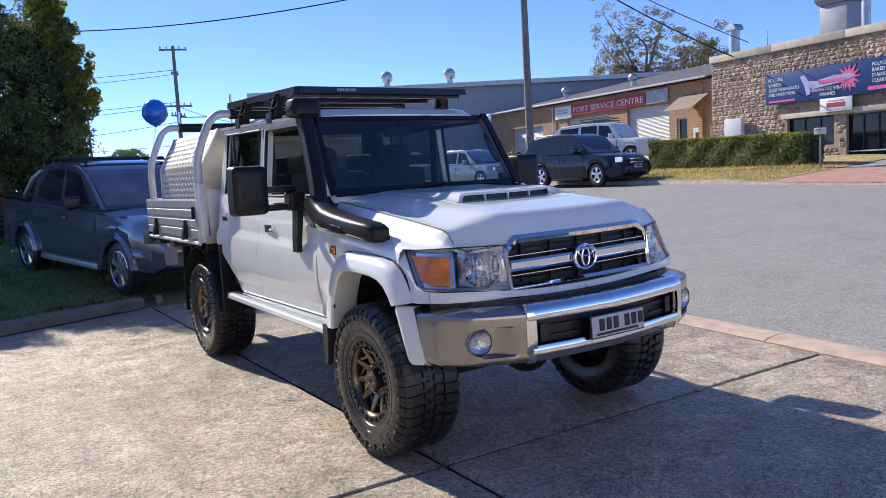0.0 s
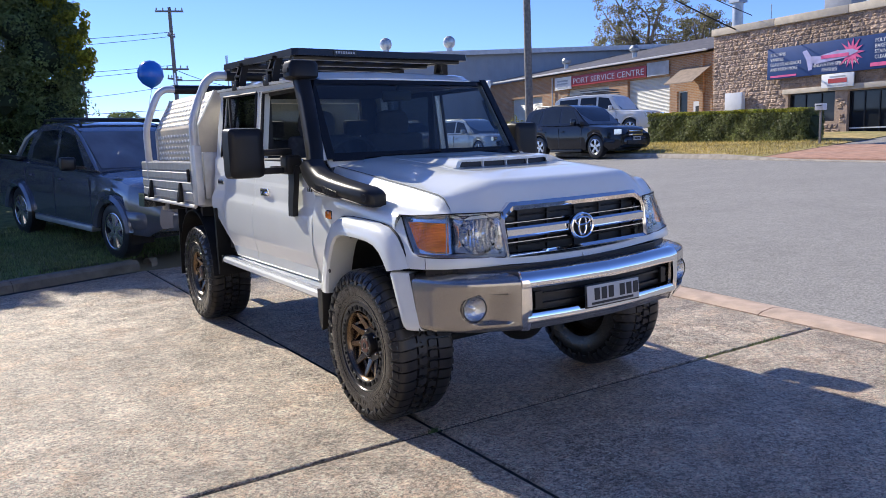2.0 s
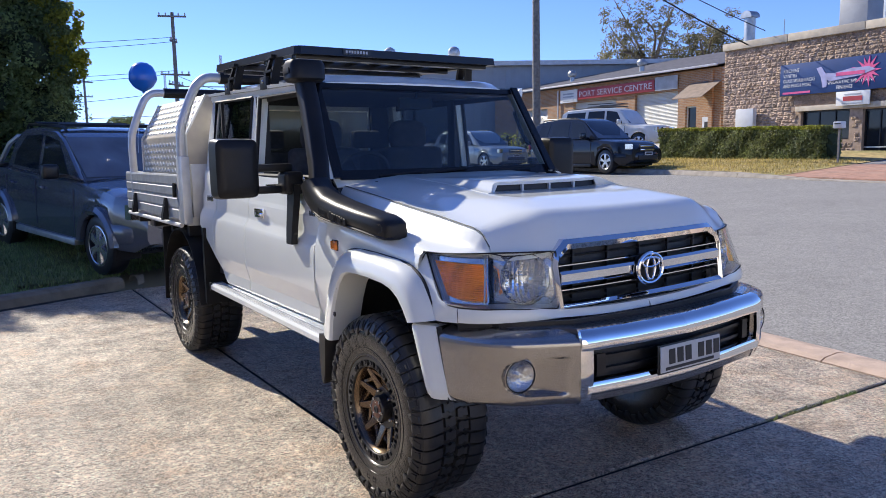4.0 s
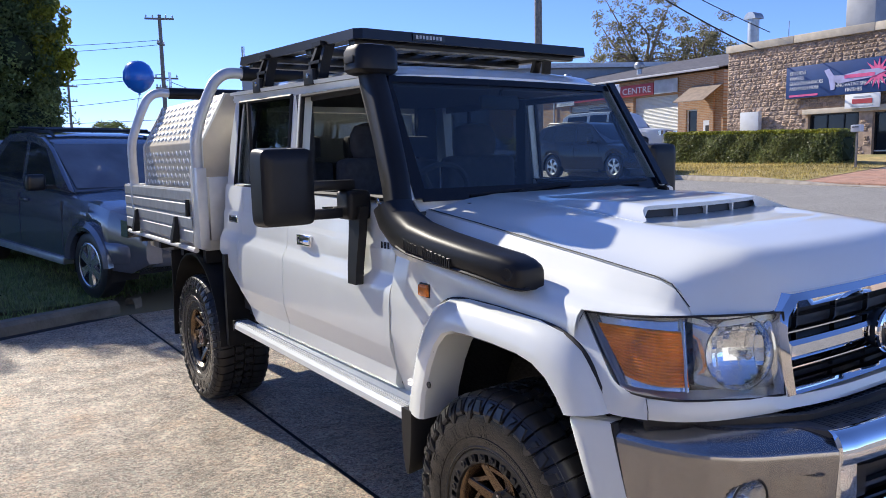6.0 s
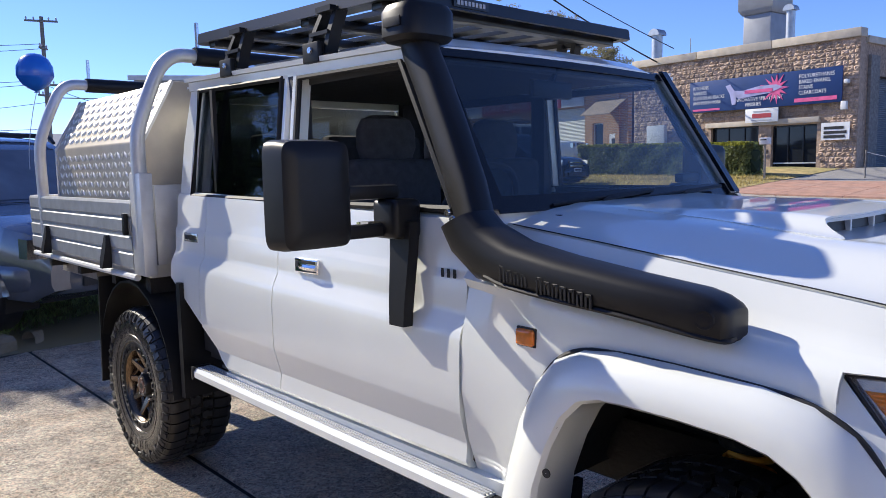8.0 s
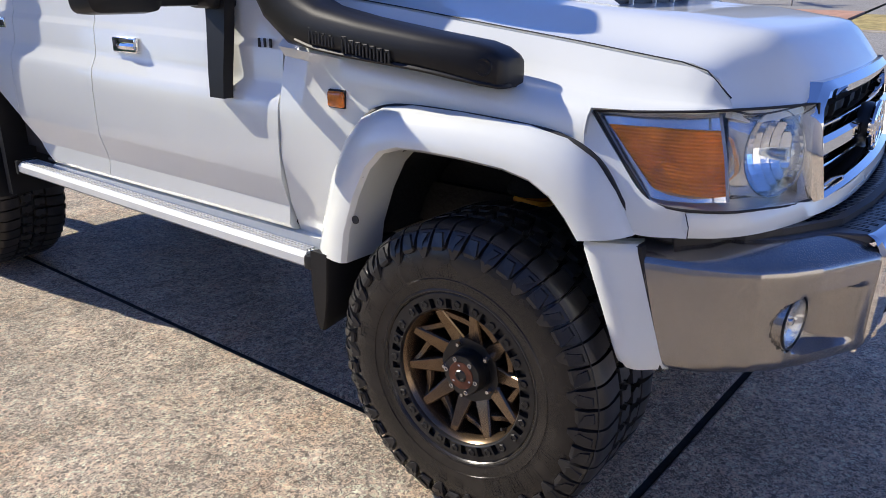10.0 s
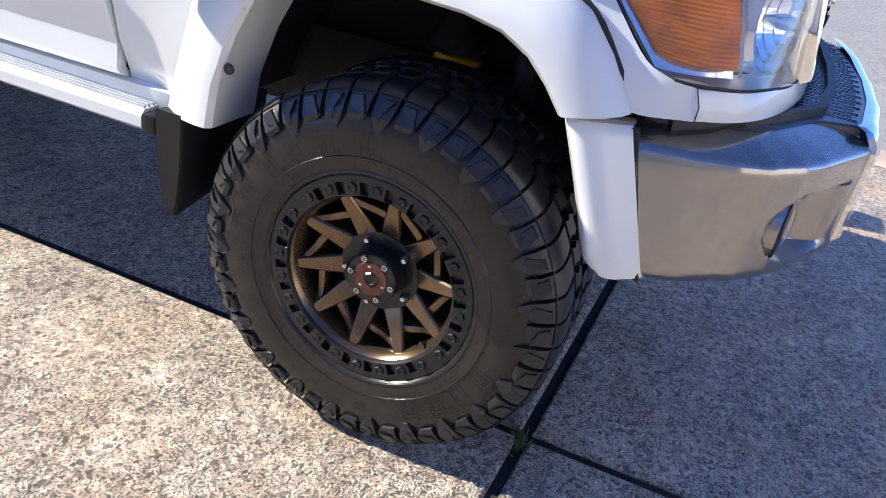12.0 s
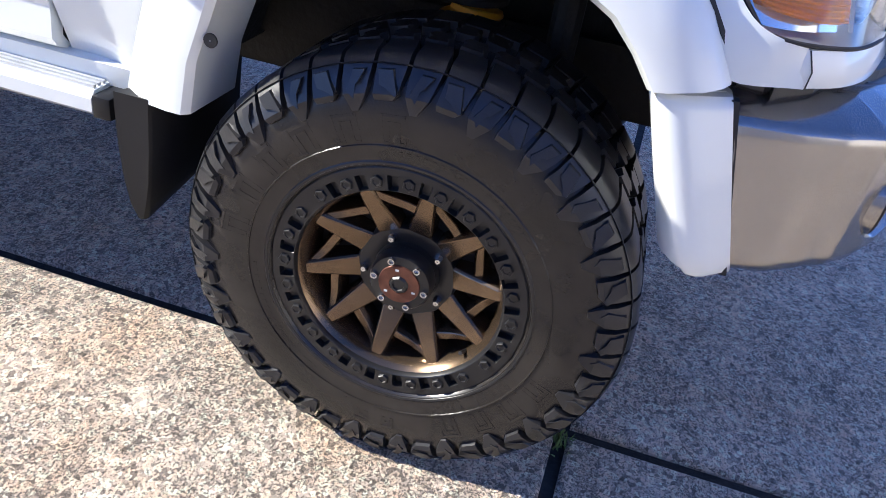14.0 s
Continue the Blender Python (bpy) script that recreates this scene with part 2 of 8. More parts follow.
CHECKBAR = material("checker_bar", (0.86, 0.82, 0.74), 0.35, 0.4, vary=0.05, scale=20)
ALU_GREY = material("grey_aluminium", (0.44, 0.455, 0.47), 0.42, 0.6, vary=0.12, scale=14, bump=0.05, bump_scale=90, dist=0.004)
AMBER = material("amber_lens", (1.0, 0.32, 0.03), 0.14, vary=0.3, scale=14, coat=0.8, second=(0.9, 0.2, 0.015), second_scale=9)
MARKER = material("marker_amber", (0.75, 0.19, 0.015), 0.15, vary=0.3, scale=30, coat=0.6)
BEZEL = material("lamp_bezel_silver", (0.84, 0.84, 0.83), 0.13, 0.8, vary=0.08, scale=9)
# Base colour lightened to stand for sky reflection and the lit cabin.
CARSCREEN = material("car_screen", (0.13, 0.15, 0.185), 0.08, vary=0.35, scale=1.5)
REFLECT = material("lamp_reflector", (0.7, 0.71, 0.72), 0.12, 1.0, bump=0.05, bump_scale=9, dist=0.01)
FACETS = material("bowl_facets", (0.88, 0.89, 0.9), 0.06, 1.0, bump=0.15, bump_scale=30, dist=0.01)
FOGREF = material("fog_crystal", (0.58, 0.59, 0.6), 0.14, 0.9, bump=0.8, bump_scale=30, dist=0.012)
OFFWHITE = material("added_wall_pale", (0.66, 0.63, 0.58), 0.8, vary=0.06, scale=2, bump=0.2, bump_scale=30)
LENS = glass("lamp_lens", (0.96, 0.97, 0.98), 0.02, 1.35)
SCREEN = glass("windscreen_glass", (0.76, 0.81, 0.82), 0.0, 1.7)
FRIT = material("screen_edge", (0.008, 0.008, 0.009), 0.12)
TINT = glass("tinted_glass", (0.45, 0.48, 0.49), 0.0, 1.45)
CLOTH = material("seat_cloth", (0.05, 0.052, 0.06), 0.9, vary=0.25, scale=30, bump=0.2, bump_scale=200)
DASH = material("dash_plastic", (0.03, 0.031, 0.035), 0.6, vary=0.1, scale=20)
YELLOW = material("yellow_spring", (0.75, 0.36, 0.02), 0.4, vary=0.15, scale=20)
PLATE = material("plate_white", (0.52, 0.53, 0.54), 0.4, vary=0.04, scale=20)
INK = material("ink_and_gap_black", (0.02, 0.02, 0.022), 0.5)
LETTER = material("moulded_letter", (0.02, 0.02, 0.022), 0.5, spec=0.3)
CONCRETE = worn_concrete("exposed_concrete", (0.755, 0.622, 0.492), (0.12, 0.098, 0.08), 165)
JOINT = material("joint_filler", (0.03, 0.028, 0.026), 0.9, vary=0.4, scale=20, bump=0.4)
KERB = material("kerb_concrete", (0.5, 0.38, 0.3), 0.85, vary=0.2, scale=6, bump=0.5, bump_scale=60, second=(0.4, 0.32, 0.26), second_scale=2)
DARKKERB = material("weathered_kerb", (0.2, 0.185, 0.15), 0.9, vary=0.3, scale=6, bump=0.6, bump_scale=40, second=(0.11, 0.11, 0.08))
GREYKERB = material("grey_kerb", (0.36, 0.32, 0.27), 0.9, vary=0.25, scale=5, bump=0.6, bump_scale=40, second=(0.22, 0.2, 0.16))
ASPHALT = aggregate("asphalt", (0.265, 0.258, 0.242), (0.17, 0.165, 0.155), (0.35, 0.335, 0.315), 75, 0.5)
GRASSY = material("dry_grass_soil", (0.42, 0.32, 0.13), 0.95, vary=0.35, scale=5, bump=0.8, bump_scale=40, second=(0.17, 0.19, 0.06), second_scale=0.6, second_amount=0.6)
LAWN = material("lawn_soil", (0.19, 0.23, 0.09), 0.95, vary=0.4, scale=6, bump=0.8, bump_scale=50, second=(0.12, 0.11, 0.05), second_scale=0.8)
BLADE = leafy("grass_blade", (0.19, 0.27, 0.1), (0.3, 0.32, 0.13))
BLADE_DRY = leafy("dry_blade", (0.46, 0.36, 0.125), (0.36, 0.31, 0.095))
EARTH = material("far_ground", (0.2, 0.19, 0.13), 0.95, vary=0.3, scale=0.3, second=(0.12, 0.14, 0.07), second_scale=0.05)
PAVING = material("red_paving", (0.42, 0.24, 0.17), 0.85, vary=0.2, scale=4, bump=0.4, second=(0.35, 0.27, 0.22))
STONE = material("split_stone", (0.47, 0.345, 0.255), 0.9, vary=0.4, scale=9, bump=1.0, bump_scale=14, second=(0.34, 0.245, 0.18), second_scale=4, per_piece=0.22, dist=0.05)
MORTAR = material("mortar", (0.42, 0.31, 0.23), 0.95, vary=0.2, scale=8, bump=0.5)
AWNING = material("faded_awning", (0.27, 0.21, 0.165), 0.85, vary=0.2, scale=4, second=(0.2, 0.16, 0.13))
CAP = material("wall_cap", (0.55, 0.48, 0.38), 0.7, vary=0.12, scale=4, second=(0.35, 0.3, 0.25))
ROOFDARK = material("brown_roof_sheet", (0.15, 0.14, 0.135), 0.6, 0.1, vary=0.2, scale=3, second=(0.22, 0.2, 0.18))
ROOFMETAL = material("grey_roof_sheet", (0.3, 0.31, 0.33), 0.5, 0.3, vary=0.12, scale=3, second=(0.22, 0.22, 0.23))
GALV = material("galvanised", (0.45, 0.47, 0.48), 0.42, 0.8, vary=0.15, scale=5)
SHEDWALL = material("grey_sheet_wall", (0.34, 0.36, 0.39), 0.6, vary=0.06, scale=1.5)
FASCIA = material("pale_fascia", (0.62, 0.62, 0.62), 0.5, vary=0.1, scale=3)
REDSIGN = material("red_sign", (0.42, 0.05, 0.06), 0.45, vary=0.08, scale=2)
BLUESIGN = material("blue_sign", (0.012, 0.045, 0.17), 0.4, vary=0.1, scale=2)
PINK = material("pink_print", (0.75, 0.12, 0.3), 0.45, vary=0.15, scale=6)
LILAC = material("lilac_print", (0.42, 0.42, 0.66), 0.45, vary=0.2, scale=3)
SIGNWHITE = material("sign_white", (0.8, 0.8, 0.8), 0.45, vary=0.05, scale=5)
SIGNGREY = material("faded_sign", (0.42, 0.45, 0.5), 0.6, vary=0.15, scale=3)
ROLLER = material("roller_door", (0.58, 0.58, 0.55), 0.5, 0.2, vary=0.06, scale=3)
ROLLER_DARK = material("roller_door_grey", (0.12, 0.13, 0.15), 0.5, 0.2, vary=0.08, scale=3)
DARKGLASS = material("shop_glass", (0.02, 0.024, 0.03), 0.06, vary=0.3, scale=1, spec=0.4)
WOOD = material("pole_timber", (0.21, 0.195, 0.18), 0.85, vary=0.3, scale=9, bump=0.5, bump_scale=30, second=(0.13, 0.12, 0.108))
WIRE = material("cable_black", (0.02, 0.02, 0.022), 0.6)
CERAMIC = material("insulator", (0.5, 0.5, 0.52), 0.3)
BALLOON = material("blue_latex", (0.02, 0.15, 0.62), 0.22, vary=0.06, scale=6, coat=0.4)
STRING = material("ribbon", (0.5, 0.52, 0.55), 0.5)
BARK = material("bark", (0.24, 0.18, 0.13), 0.9, vary=0.3, scale=5, bump=0.6, bump_scale=20)
LEAF_DARK = leafy("hedge_leaf", (0.16, 0.21, 0.075), (0.27, 0.29, 0.1))
# Yellow leaf; on hedge tops and edges its brightness also paints sunlight.
LEAF_YELLOW = leafy("yellow_leaf", (0.3, 0.3, 0.035), (0.2, 0.25, 0.03))
LEAF_BOX = leafy("box_leaf", (0.17, 0.2, 0.07), (0.27, 0.29, 0.1), 0.4)
LEAF_GUM = leafy("gum_leaf", (0.22, 0.205, 0.11), (0.27, 0.22, 0.12))
# Near-black on purpose: the shade deep between the leaves is in this colour.
CORE_SHADE = material("hedge_core_shade", (0.02, 0.032, 0.012), 0.95, vary=0.4, scale=3, bump=0.6)
GREYCAR = material("grey_car_paint", (0.16, 0.18, 0.225), 0.15, 0.5, vary=0.04, scale=30, coat=0.8)
NAVYCAR = material("navy_car_paint", (0.008, 0.011, 0.02), 0.2, 0.1, vary=0.05, scale=20, coat=0.4, spec=0.35)
SILVERCAR = material("silver_car_paint", (0.33, 0.35, 0.37), 0.3, 0.6, vary=0.05, scale=20, coat=0.7)
ALLOY = material("alloy_rim", (0.6, 0.6, 0.61), 0.25, 0.9)


# ---- mesh helpers ----
def part(name, bm, mat, parent=None, label="", smooth=35):
    me = bpy.data.meshes.new(name)
    bm.normal_update()
    bm.to_mesh(me)
    bm.free()
    me.materials.append(mat)
    if smooth:
        me.shade_smooth()
        me.set_sharp_from_angle(angle=radians(smooth))
    ob = new(name, me)
    ob.parent = parent
    return tagged(ob, label) if label else ob


def thing(name, m, label, category, group="", kind=""):
    ob = new(name)
    ob.empty_display_size = 0.2
    ob.matrix_world = m
    return tagged(ob, label, category, group, kind)


def flip(bm):
    for v in bm.verts:
        v.co.x = -v.co.x
    bmesh.ops.reverse_faces(bm, faces=bm.faces)
    return bm


def box(x0, x1, y0, y1, z0, z1, r=0.0, seg=2, bm=None):
    bm = bm or bmesh.new()
    vs = [bm.verts.new((x, y, z)) for x in (x0, x1) for y in (y0, y1) for z in (z0, z1)]
    fs = [bm.faces.new([vs[i] for i in q]) for q in ((0, 1, 3, 2), (4, 6, 7, 5), (0, 4, 5, 1), (2, 3, 7, 6), (0, 2, 6, 4), (1, 5, 7, 3))]
    if r:
        es = {e for f in fs for e in f.edges}
        bmesh.ops.bevel(bm, geom=list(es), offset=r, segments=seg, affect="EDGES", profile=0.6)
    return bm


def loft(rings, ring_closed=True, caps=True, bm=None, path_closed=False):
    bm = bm or bmesh.new()
    vs = [[bm.verts.new(p) for p in ring] for ring in rings]
    n = len(vs[0])
    last = len(vs) if path_closed else len(vs) - 1
    for i in range(last):
        a, b = vs[i], vs[(i + 1) % len(vs)]
        for j in range(n if ring_closed else n - 1):
            k = (j + 1) % n
            bm.faces.new((a[j], a[k], b[k], b[j]))
    if caps and ring_closed and not path_closed:
        bm.faces.new(vs[0][::-1])
        bm.faces.new(vs[-1])
    bmesh.ops.recalc_face_normals(bm, faces=bm.faces)
    return bm


def sheet(grid, thick, bm=None):
    """A solid panel: a grid of points, and the same grid moved by the vector thick, closed at the rim."""
    t = Vector(thick)
    bm = bm or bmesh.new()
    a = [[bm.verts.new(p) for p in row] for row in grid]
    b = [[bm.verts.new(Vector(p) + t) for p in row] for row in grid]
    n, m = len(a), len(a[0])
    fs = []
    for i in range(n - 1):
        for j in range(m - 1):
            fs.append(bm.faces.new((a[i][j], a[i + 1][j], a[i + 1][j + 1], a[i][j + 1])))
            fs.append(bm.faces.new((b[i][j], b[i][j + 1], b[i + 1][j + 1], b[i + 1][j])))
    for i in range(n - 1):
        fs.append(bm.faces.new((a[i][0], b[i][0], b[i + 1][0], a[i + 1][0])))
        fs.append(bm.faces.new((a[i][-1], a[i + 1][-1], b[i + 1][-1], b[i][-1])))
    for j in range(m - 1):
        fs.append(bm.faces.new((a[0][j], a[0][j + 1], b[0][j + 1], b[0][j])))
        fs.append(bm.faces.new((a[-1][j], b[-1][j], b[-1][j + 1], a[-1][j + 1])))
    bmesh.ops.recalc_face_normals(bm, faces=fs)
    return bm


def tube(path, radius, sides=10, bm=None, squash=1.0):
    """A round bar along points; radius may be one number or one for each point."""
    pts = [Vector(p) for p in path]
    rs = [float(r) for r in radius] if isinstance(radius, (list, tuple)) else [float(radius)] * len(pts)
    rings, up = [], None
    for i, p in enumerate(pts):
        d = (pts[min(i + 1, len(pts) - 1)] - pts[max(i - 1, 0)]).normalized()
        if up is None:
            up = Vector((0, 0, 1)) if abs(d.z) < 0.9 else Vector((0, 1, 0))
        side = d.cross(up).normalized()
        up = side.cross(d).normalized()
        rings.append([p + rs[i] * (math.cos(a) * side + squash * math.sin(a) * up) for a in (2 * math.pi * k / sides for k in range(sides))])
    return loft(rings, bm=bm)


def smooth_path(points, steps=6):
    """Catmull-Rom through the points."""
    p = [Vector(q) for q in points]
    p = [2 * p[0] - p[1], *p, 2 * p[-1] - p[-2]]
    out = []
    for i in range(1, len(p) - 2):
        for k in range(steps):
            t = k / steps
            out.append(0.5 * (2 * p[i] + (p[i + 1] - p[i - 1]) * t + (2 * p[i - 1] - 5 * p[i] + 4 * p[i + 1] - p[i + 2]) * t * t
                              + (3 * p[i] - p[i - 1] - 3 * p[i + 1] + p[i + 2]) * t ** 3))
    return out + [p[-2]]


def lathe_x(profile, seg=64, bm=None, close=False):
    """Turns (x, radius) round the x axis."""
    rings = [[(x, r * math.sin(a), r * math.cos(a)) for x, r in profile] for a in (2 * math.pi * k / seg for k in range(seg))]
    return loft(rings, ring_closed=close, caps=False, bm=bm, path_closed=True)


def lathe_z(profile, seg=32, bm=None):
    rings = [[(r * math.cos(a), r * math.sin(a), z) for r, z in profile] for a in (2 * math.pi * k / seg for k in range(seg))]
    return loft(rings, ring_closed=False, caps=False, bm=bm, path_closed=True)


def prism(poly, axis, a, b, bevel=0.0, bm=None):
    """A flat outline pushed along x, y or z; the outline gives the two other coordinates in order."""
    bm = bm or bmesh.new()
    def put(u, v, w):
        return {"x": (w, u, v), "y": (u, w, v), "z": (u, v, w)}[axis]
    lo = [bm.verts.new(put(u, v, a)) for u, v in poly]
    hi = [bm.verts.new(put(u, v, b)) for u, v in poly]
    n = len(poly)
    fs = [bm.faces.new(lo[::-1]), bm.faces.new(hi)] + [bm.faces.new((lo[i], lo[(i + 1) % n], hi[(i + 1) % n], hi[i])) for i in range(n)]
    bmesh.ops.recalc_face_normals(bm, faces=fs)
    if bevel:
        bmesh.ops.bevel(bm, geom=list({e for f in fs for e in f.edges}), offset=bevel, segments=2, affect="EDGES", profile=0.6)
    return bm


def lerp(table, t):
    xs = [r[0] for r in table]
    cols = list(zip(*[r[1:] for r in table]))
    vals = [float(np.interp(t, xs, c)) for c in cols]
    return vals[0] if len(vals) == 1 else vals


def smoothstep(a, b, t):
    t = max(0.0, min(1.0, (t - a) / (b - a)))
    return t * t * (3 - 2 * t)


def words(name, text, size, m, mat, parent, depth=0.01, width=None):
    """Lettering as a mesh in the built-in font, standing on the pose m: its x runs along the line and its z faces the reader."""
    cu = bpy.data.curves.new(name, "FONT")
    cu.body, cu.size, cu.extrude, cu.resolution_u = text, size, depth, 2
    tmp = bpy.data.objects.new(name, cu)
    scene.collection.objects.link(tmp)
    bpy.context.view_layer.update()
    me = bpy.data.meshes.new_from_object(tmp.evaluated_get(bpy.context.evaluated_depsgraph_get()))
    bpy.data.objects.remove(tmp)
    bpy.data.curves.remove(cu)
    co = np.empty(len(me.vertices) * 3)
    me.vertices.foreach_get("co", co)
    co = co.reshape(-1, 3)
    if width:
        co[:, 0] *= width / max(1e-6, co[:, 0].max() - min(0, co[:, 0].min()))
    me.vertices.foreach_set("co", co.ravel())
    me.materials.clear()
    me.materials.append(mat)
    me.name = name
    ob = new(name, me)
    ob.parent = parent
    ob.matrix_local = m
    return ob


def leaves(name, centres, normals, size, mat, rng, aspect=0.5, parent=None):
    """Many small bent leaves, each a pair of quads folded along its rib."""
    n = len(centres)
    c = np.asarray(centres, float)
    d = np.asarray(normals, float) + rng.normal(0, 0.55, (n, 3))
    d /= np.linalg.norm(d, axis=1, keepdims=True)
    u = np.cross(d, rng.normal(0, 1, (n, 3)))
    u /= np.linalg.norm(u, axis=1, keepdims=True)
    w = np.cross(d, u)
    s = (size * rng.uniform(0.6, 1.4, n))[:, None]
    a, tip = c - u * s * 0.5, c + u * s * 0.5
    l, r = c + w * s * aspect * 0.5 + d * s * 0.12, c - w * s * aspect * 0.5 + d * s * 0.12
    verts = np.stack([a, l, tip, r], 1).reshape(-1, 3)
    idx = np.arange(n) * 4
    faces = np.concatenate([np.stack([idx, idx + 1, idx + 2], 1), np.stack([idx, idx + 2, idx + 3], 1)])
    me = bpy.data.meshes.new(name)
    me.from_pydata(verts.tolist(), [], faces.tolist())
    me.materials.append(mat)
    ob = new(name, me)
    ob.parent = parent
    return ob

# ---- ground, road, driveway ----
rng = np.random.default_rng(7)


def ground_z(x, y):
    street = 0.057 * min(max(0.0, x - 3.1), 21.0) + 0.012 * min(max(0.0, x - 24.1), 60.0)
    back = (0.1 + 0.07 * min(y - 7.0, 18.0)) if y > 7.0 else 0.1 * smoothstep(6.3, 7.0, y)
    back *= 1 - smoothstep(0.5, 3.0, x - 0.11 * y)
    return max(street, back)


def ground_sheet(name, xs, ys, drop, mat, label, category):
    bm = bmesh.new()
    vs = [[bm.verts.new((x, y, ground_z(x, y) - drop)) for y in ys] for x in xs]
    for i in range(len(xs) - 1):
        for j in range(len(ys) - 1):
            bm.faces.new((vs[i][j], vs[i + 1][j], vs[i + 1][j + 1], vs[i][j + 1]))
    return tagged(part(name, bm, mat), label, category, kind="structure")


ground_sheet("ground", [-900, -300, -100, -40, -20, -10, -4, -2, 0, 0.7, 1.5, 2.2, 2.9, 3.1, 4, 8, 14, 20, 24, 30, 50, 85, 200, 500, 1200],
             [-900, -300, -80, -30, -12, -4, 0, 3, 6.3, 6.6, 7, 7.5, 9, 12, 16, 20, 25, 30, 45, 80, 150, 400, 1200], 0.06, EARTH,
             "dry earth ground under the street and yards", "ground")


def near_kerb(y):
    return 3.09 + 0.11 * y


def far_kerb(y):
    return 15.5 + 0.15 * (y - 9)


bm = bmesh.new()
ys = [-60, -30, -15, -8, -4, -2, 0, 2, 4, 6, 8, 10, 13, 16, 20, 25, 32, 45, 70, 110]
rows = []
for y in ys:
    a, b = near_kerb(y), far_kerb(y)
    rows.append([bm.verts.new((a + (b - a) * k / 12, y, max(0.0, 0.057 * (a + (b - a) * k / 12 - 3.1)) + 0.006)) for k in range(13)])
for r0, r1 in zip(rows, rows[1:]):
    for k in range(12):
        bm.faces.new((r0[k], r0[k + 1], r1[k + 1], r1[k]))
tagged(part("road", bm, ASPHALT), "worn grey asphalt street between two kerbs", "road", kind="structure")

# driveway of four slabs with dark open joints
drive = thing("driveway", pose(0, 0, 0), "exposed-aggregate concrete driveway with dark joints", "driveway", kind="structure")
part("joint_bed", prism([(-9, -10), (1.7, -10), (3.5, 6.55), (-9, 6.55)], "z", -0.10, -0.014), JOINT, drive, "dark filler in the joints", 0)


def joint_y(x):
    return -0.376 - 0.04 * (x + 0.7)


def slab(x0, x1, lo, hi):
    """A slab whose long edges follow the joints, with a worn arris."""
    bm = bmesh.new()
    edge = lambda y: near_kerb(y) - 0.375 if x1 > 2 else x1 + 0.009 * y
    rear = lambda y: x0 if x0 < -2 else x0 + 0.009 * y
    top = [(rear(lo(x0)), lo(x0)), (edge(lo(x1)), lo(x1)), (edge(hi(x1)), hi(x1)), (rear(hi(x0)), hi(x0))]
    cx, cy = (x0 + x1) / 2, sum(p[1] for p in top) / 4
    def ring(k, z):
        return [bm.verts.new((x + math.copysign(k, cx - x), y + math.copysign(k, cy - y), z)) for x, y in top]
    rs = [ring(0.0, -0.09), ring(0.0, -0.006), ring(0.008, 0.0)]
    for a, b in zip(rs, rs[1:]):
        for i in range(4):
            bm.faces.new((a[i], a[(i + 1) % 4], b[(i + 1) % 4], b[i]))
    bm.faces.new(rs[-1])
    bm.faces.new(rs[0][::-1])
    return bm


GAP = 0.015
for x0, x1 in ((-8.9, -0.715 - GAP), (-0.715 + GAP, 2.72)):
    part("slab", slab(x0, x1, lambda x: -9.8, lambda x: joint_y(x) - GAP), CONCRETE, drive, smooth=0)
    part("slab", slab(x0, x1, lambda x: joint_y(x) + GAP, lambda x: 6.5 if x > -0.75 else min(6.5, 6.9 + 0.4 * (x + 0.4))), CONCRETE, drive, smooth=0)

# pink kerb strip between driveway and street, in lengths
kerb = thing("kerb", pose(0, 0, 0), "pinkish concrete layback kerb along the street", "kerb", kind="structure")
for k in range(-6, 9):
    y0, y1 = 2.4 * k + 0.006, 2.4 * k + 2.394
    rings = []
    for y in (y0, y1):
        e = near_kerb(y)
        rings.append([(e - 0.36, y, -0.1), (e - 0.36, y, 0.004), (e - 0.3, y, 0.022), (e - 0.14, y, 0.03), (e - 0.02, y, 0.014), (e, y, -0.1)])
    part("kerb_stone", loft(rings), KERB, kerb, smooth=0)
fkerb = thing("kerb_far", pose(0, 0, 0), "low grey concrete kerb on the other side of the street", "kerb", kind="structure")
for k in range(-3, 22):
    y0, y1 = 2.4 * k + 0.006, 2.4 * k + 2.394
    rings = []
    for y in (y0, y1):
        e, z = far_kerb(y), 0.057 * (far_kerb(y) - 3.1)
        low = 0.03 if -1 < y < 8.6 else 0.13
        rings.append([(e, y, z - 0.1), (e, y, z + 0.02), (e + 0.05, y, z + low), (e + 0.3, y, z + low + 0.01), (e + 0.3, y, z - 0.1)])
    part("kerb_stone", loft(rings), GREYKERB, fkerb, smooth=0)

# garden kerb and lawn where the other pickup stands
gk = thing("kerb_garden", pose(0, 0, 0), "weathered grey concrete kerb along the lawn", "kerb", kind="structure")
GA, GB = Vector((-8.2, 3.9, 0)), Vector((-0.62, 6.72, 0))
gd = (GB - GA).normalized()
gn = Vector((-gd.y, gd.x, 0))
for k in range(5):
    rings = []
    for s in (k * 1.6 + 0.004, (k + 1) * 1.6 - 0.004):
        p = GA + gd * s
        rings.append([p + gn * w + Vector((0, 0, z)) for w, z in ((0, -0.05), (0.015, 0.075), (0.06, 0.115), (0.17, 0.12), (0.2, 0.1), (0.2, -0.05))])
    part("kerb_stone", loft(rings), DARKKERB, gk, smooth=0)
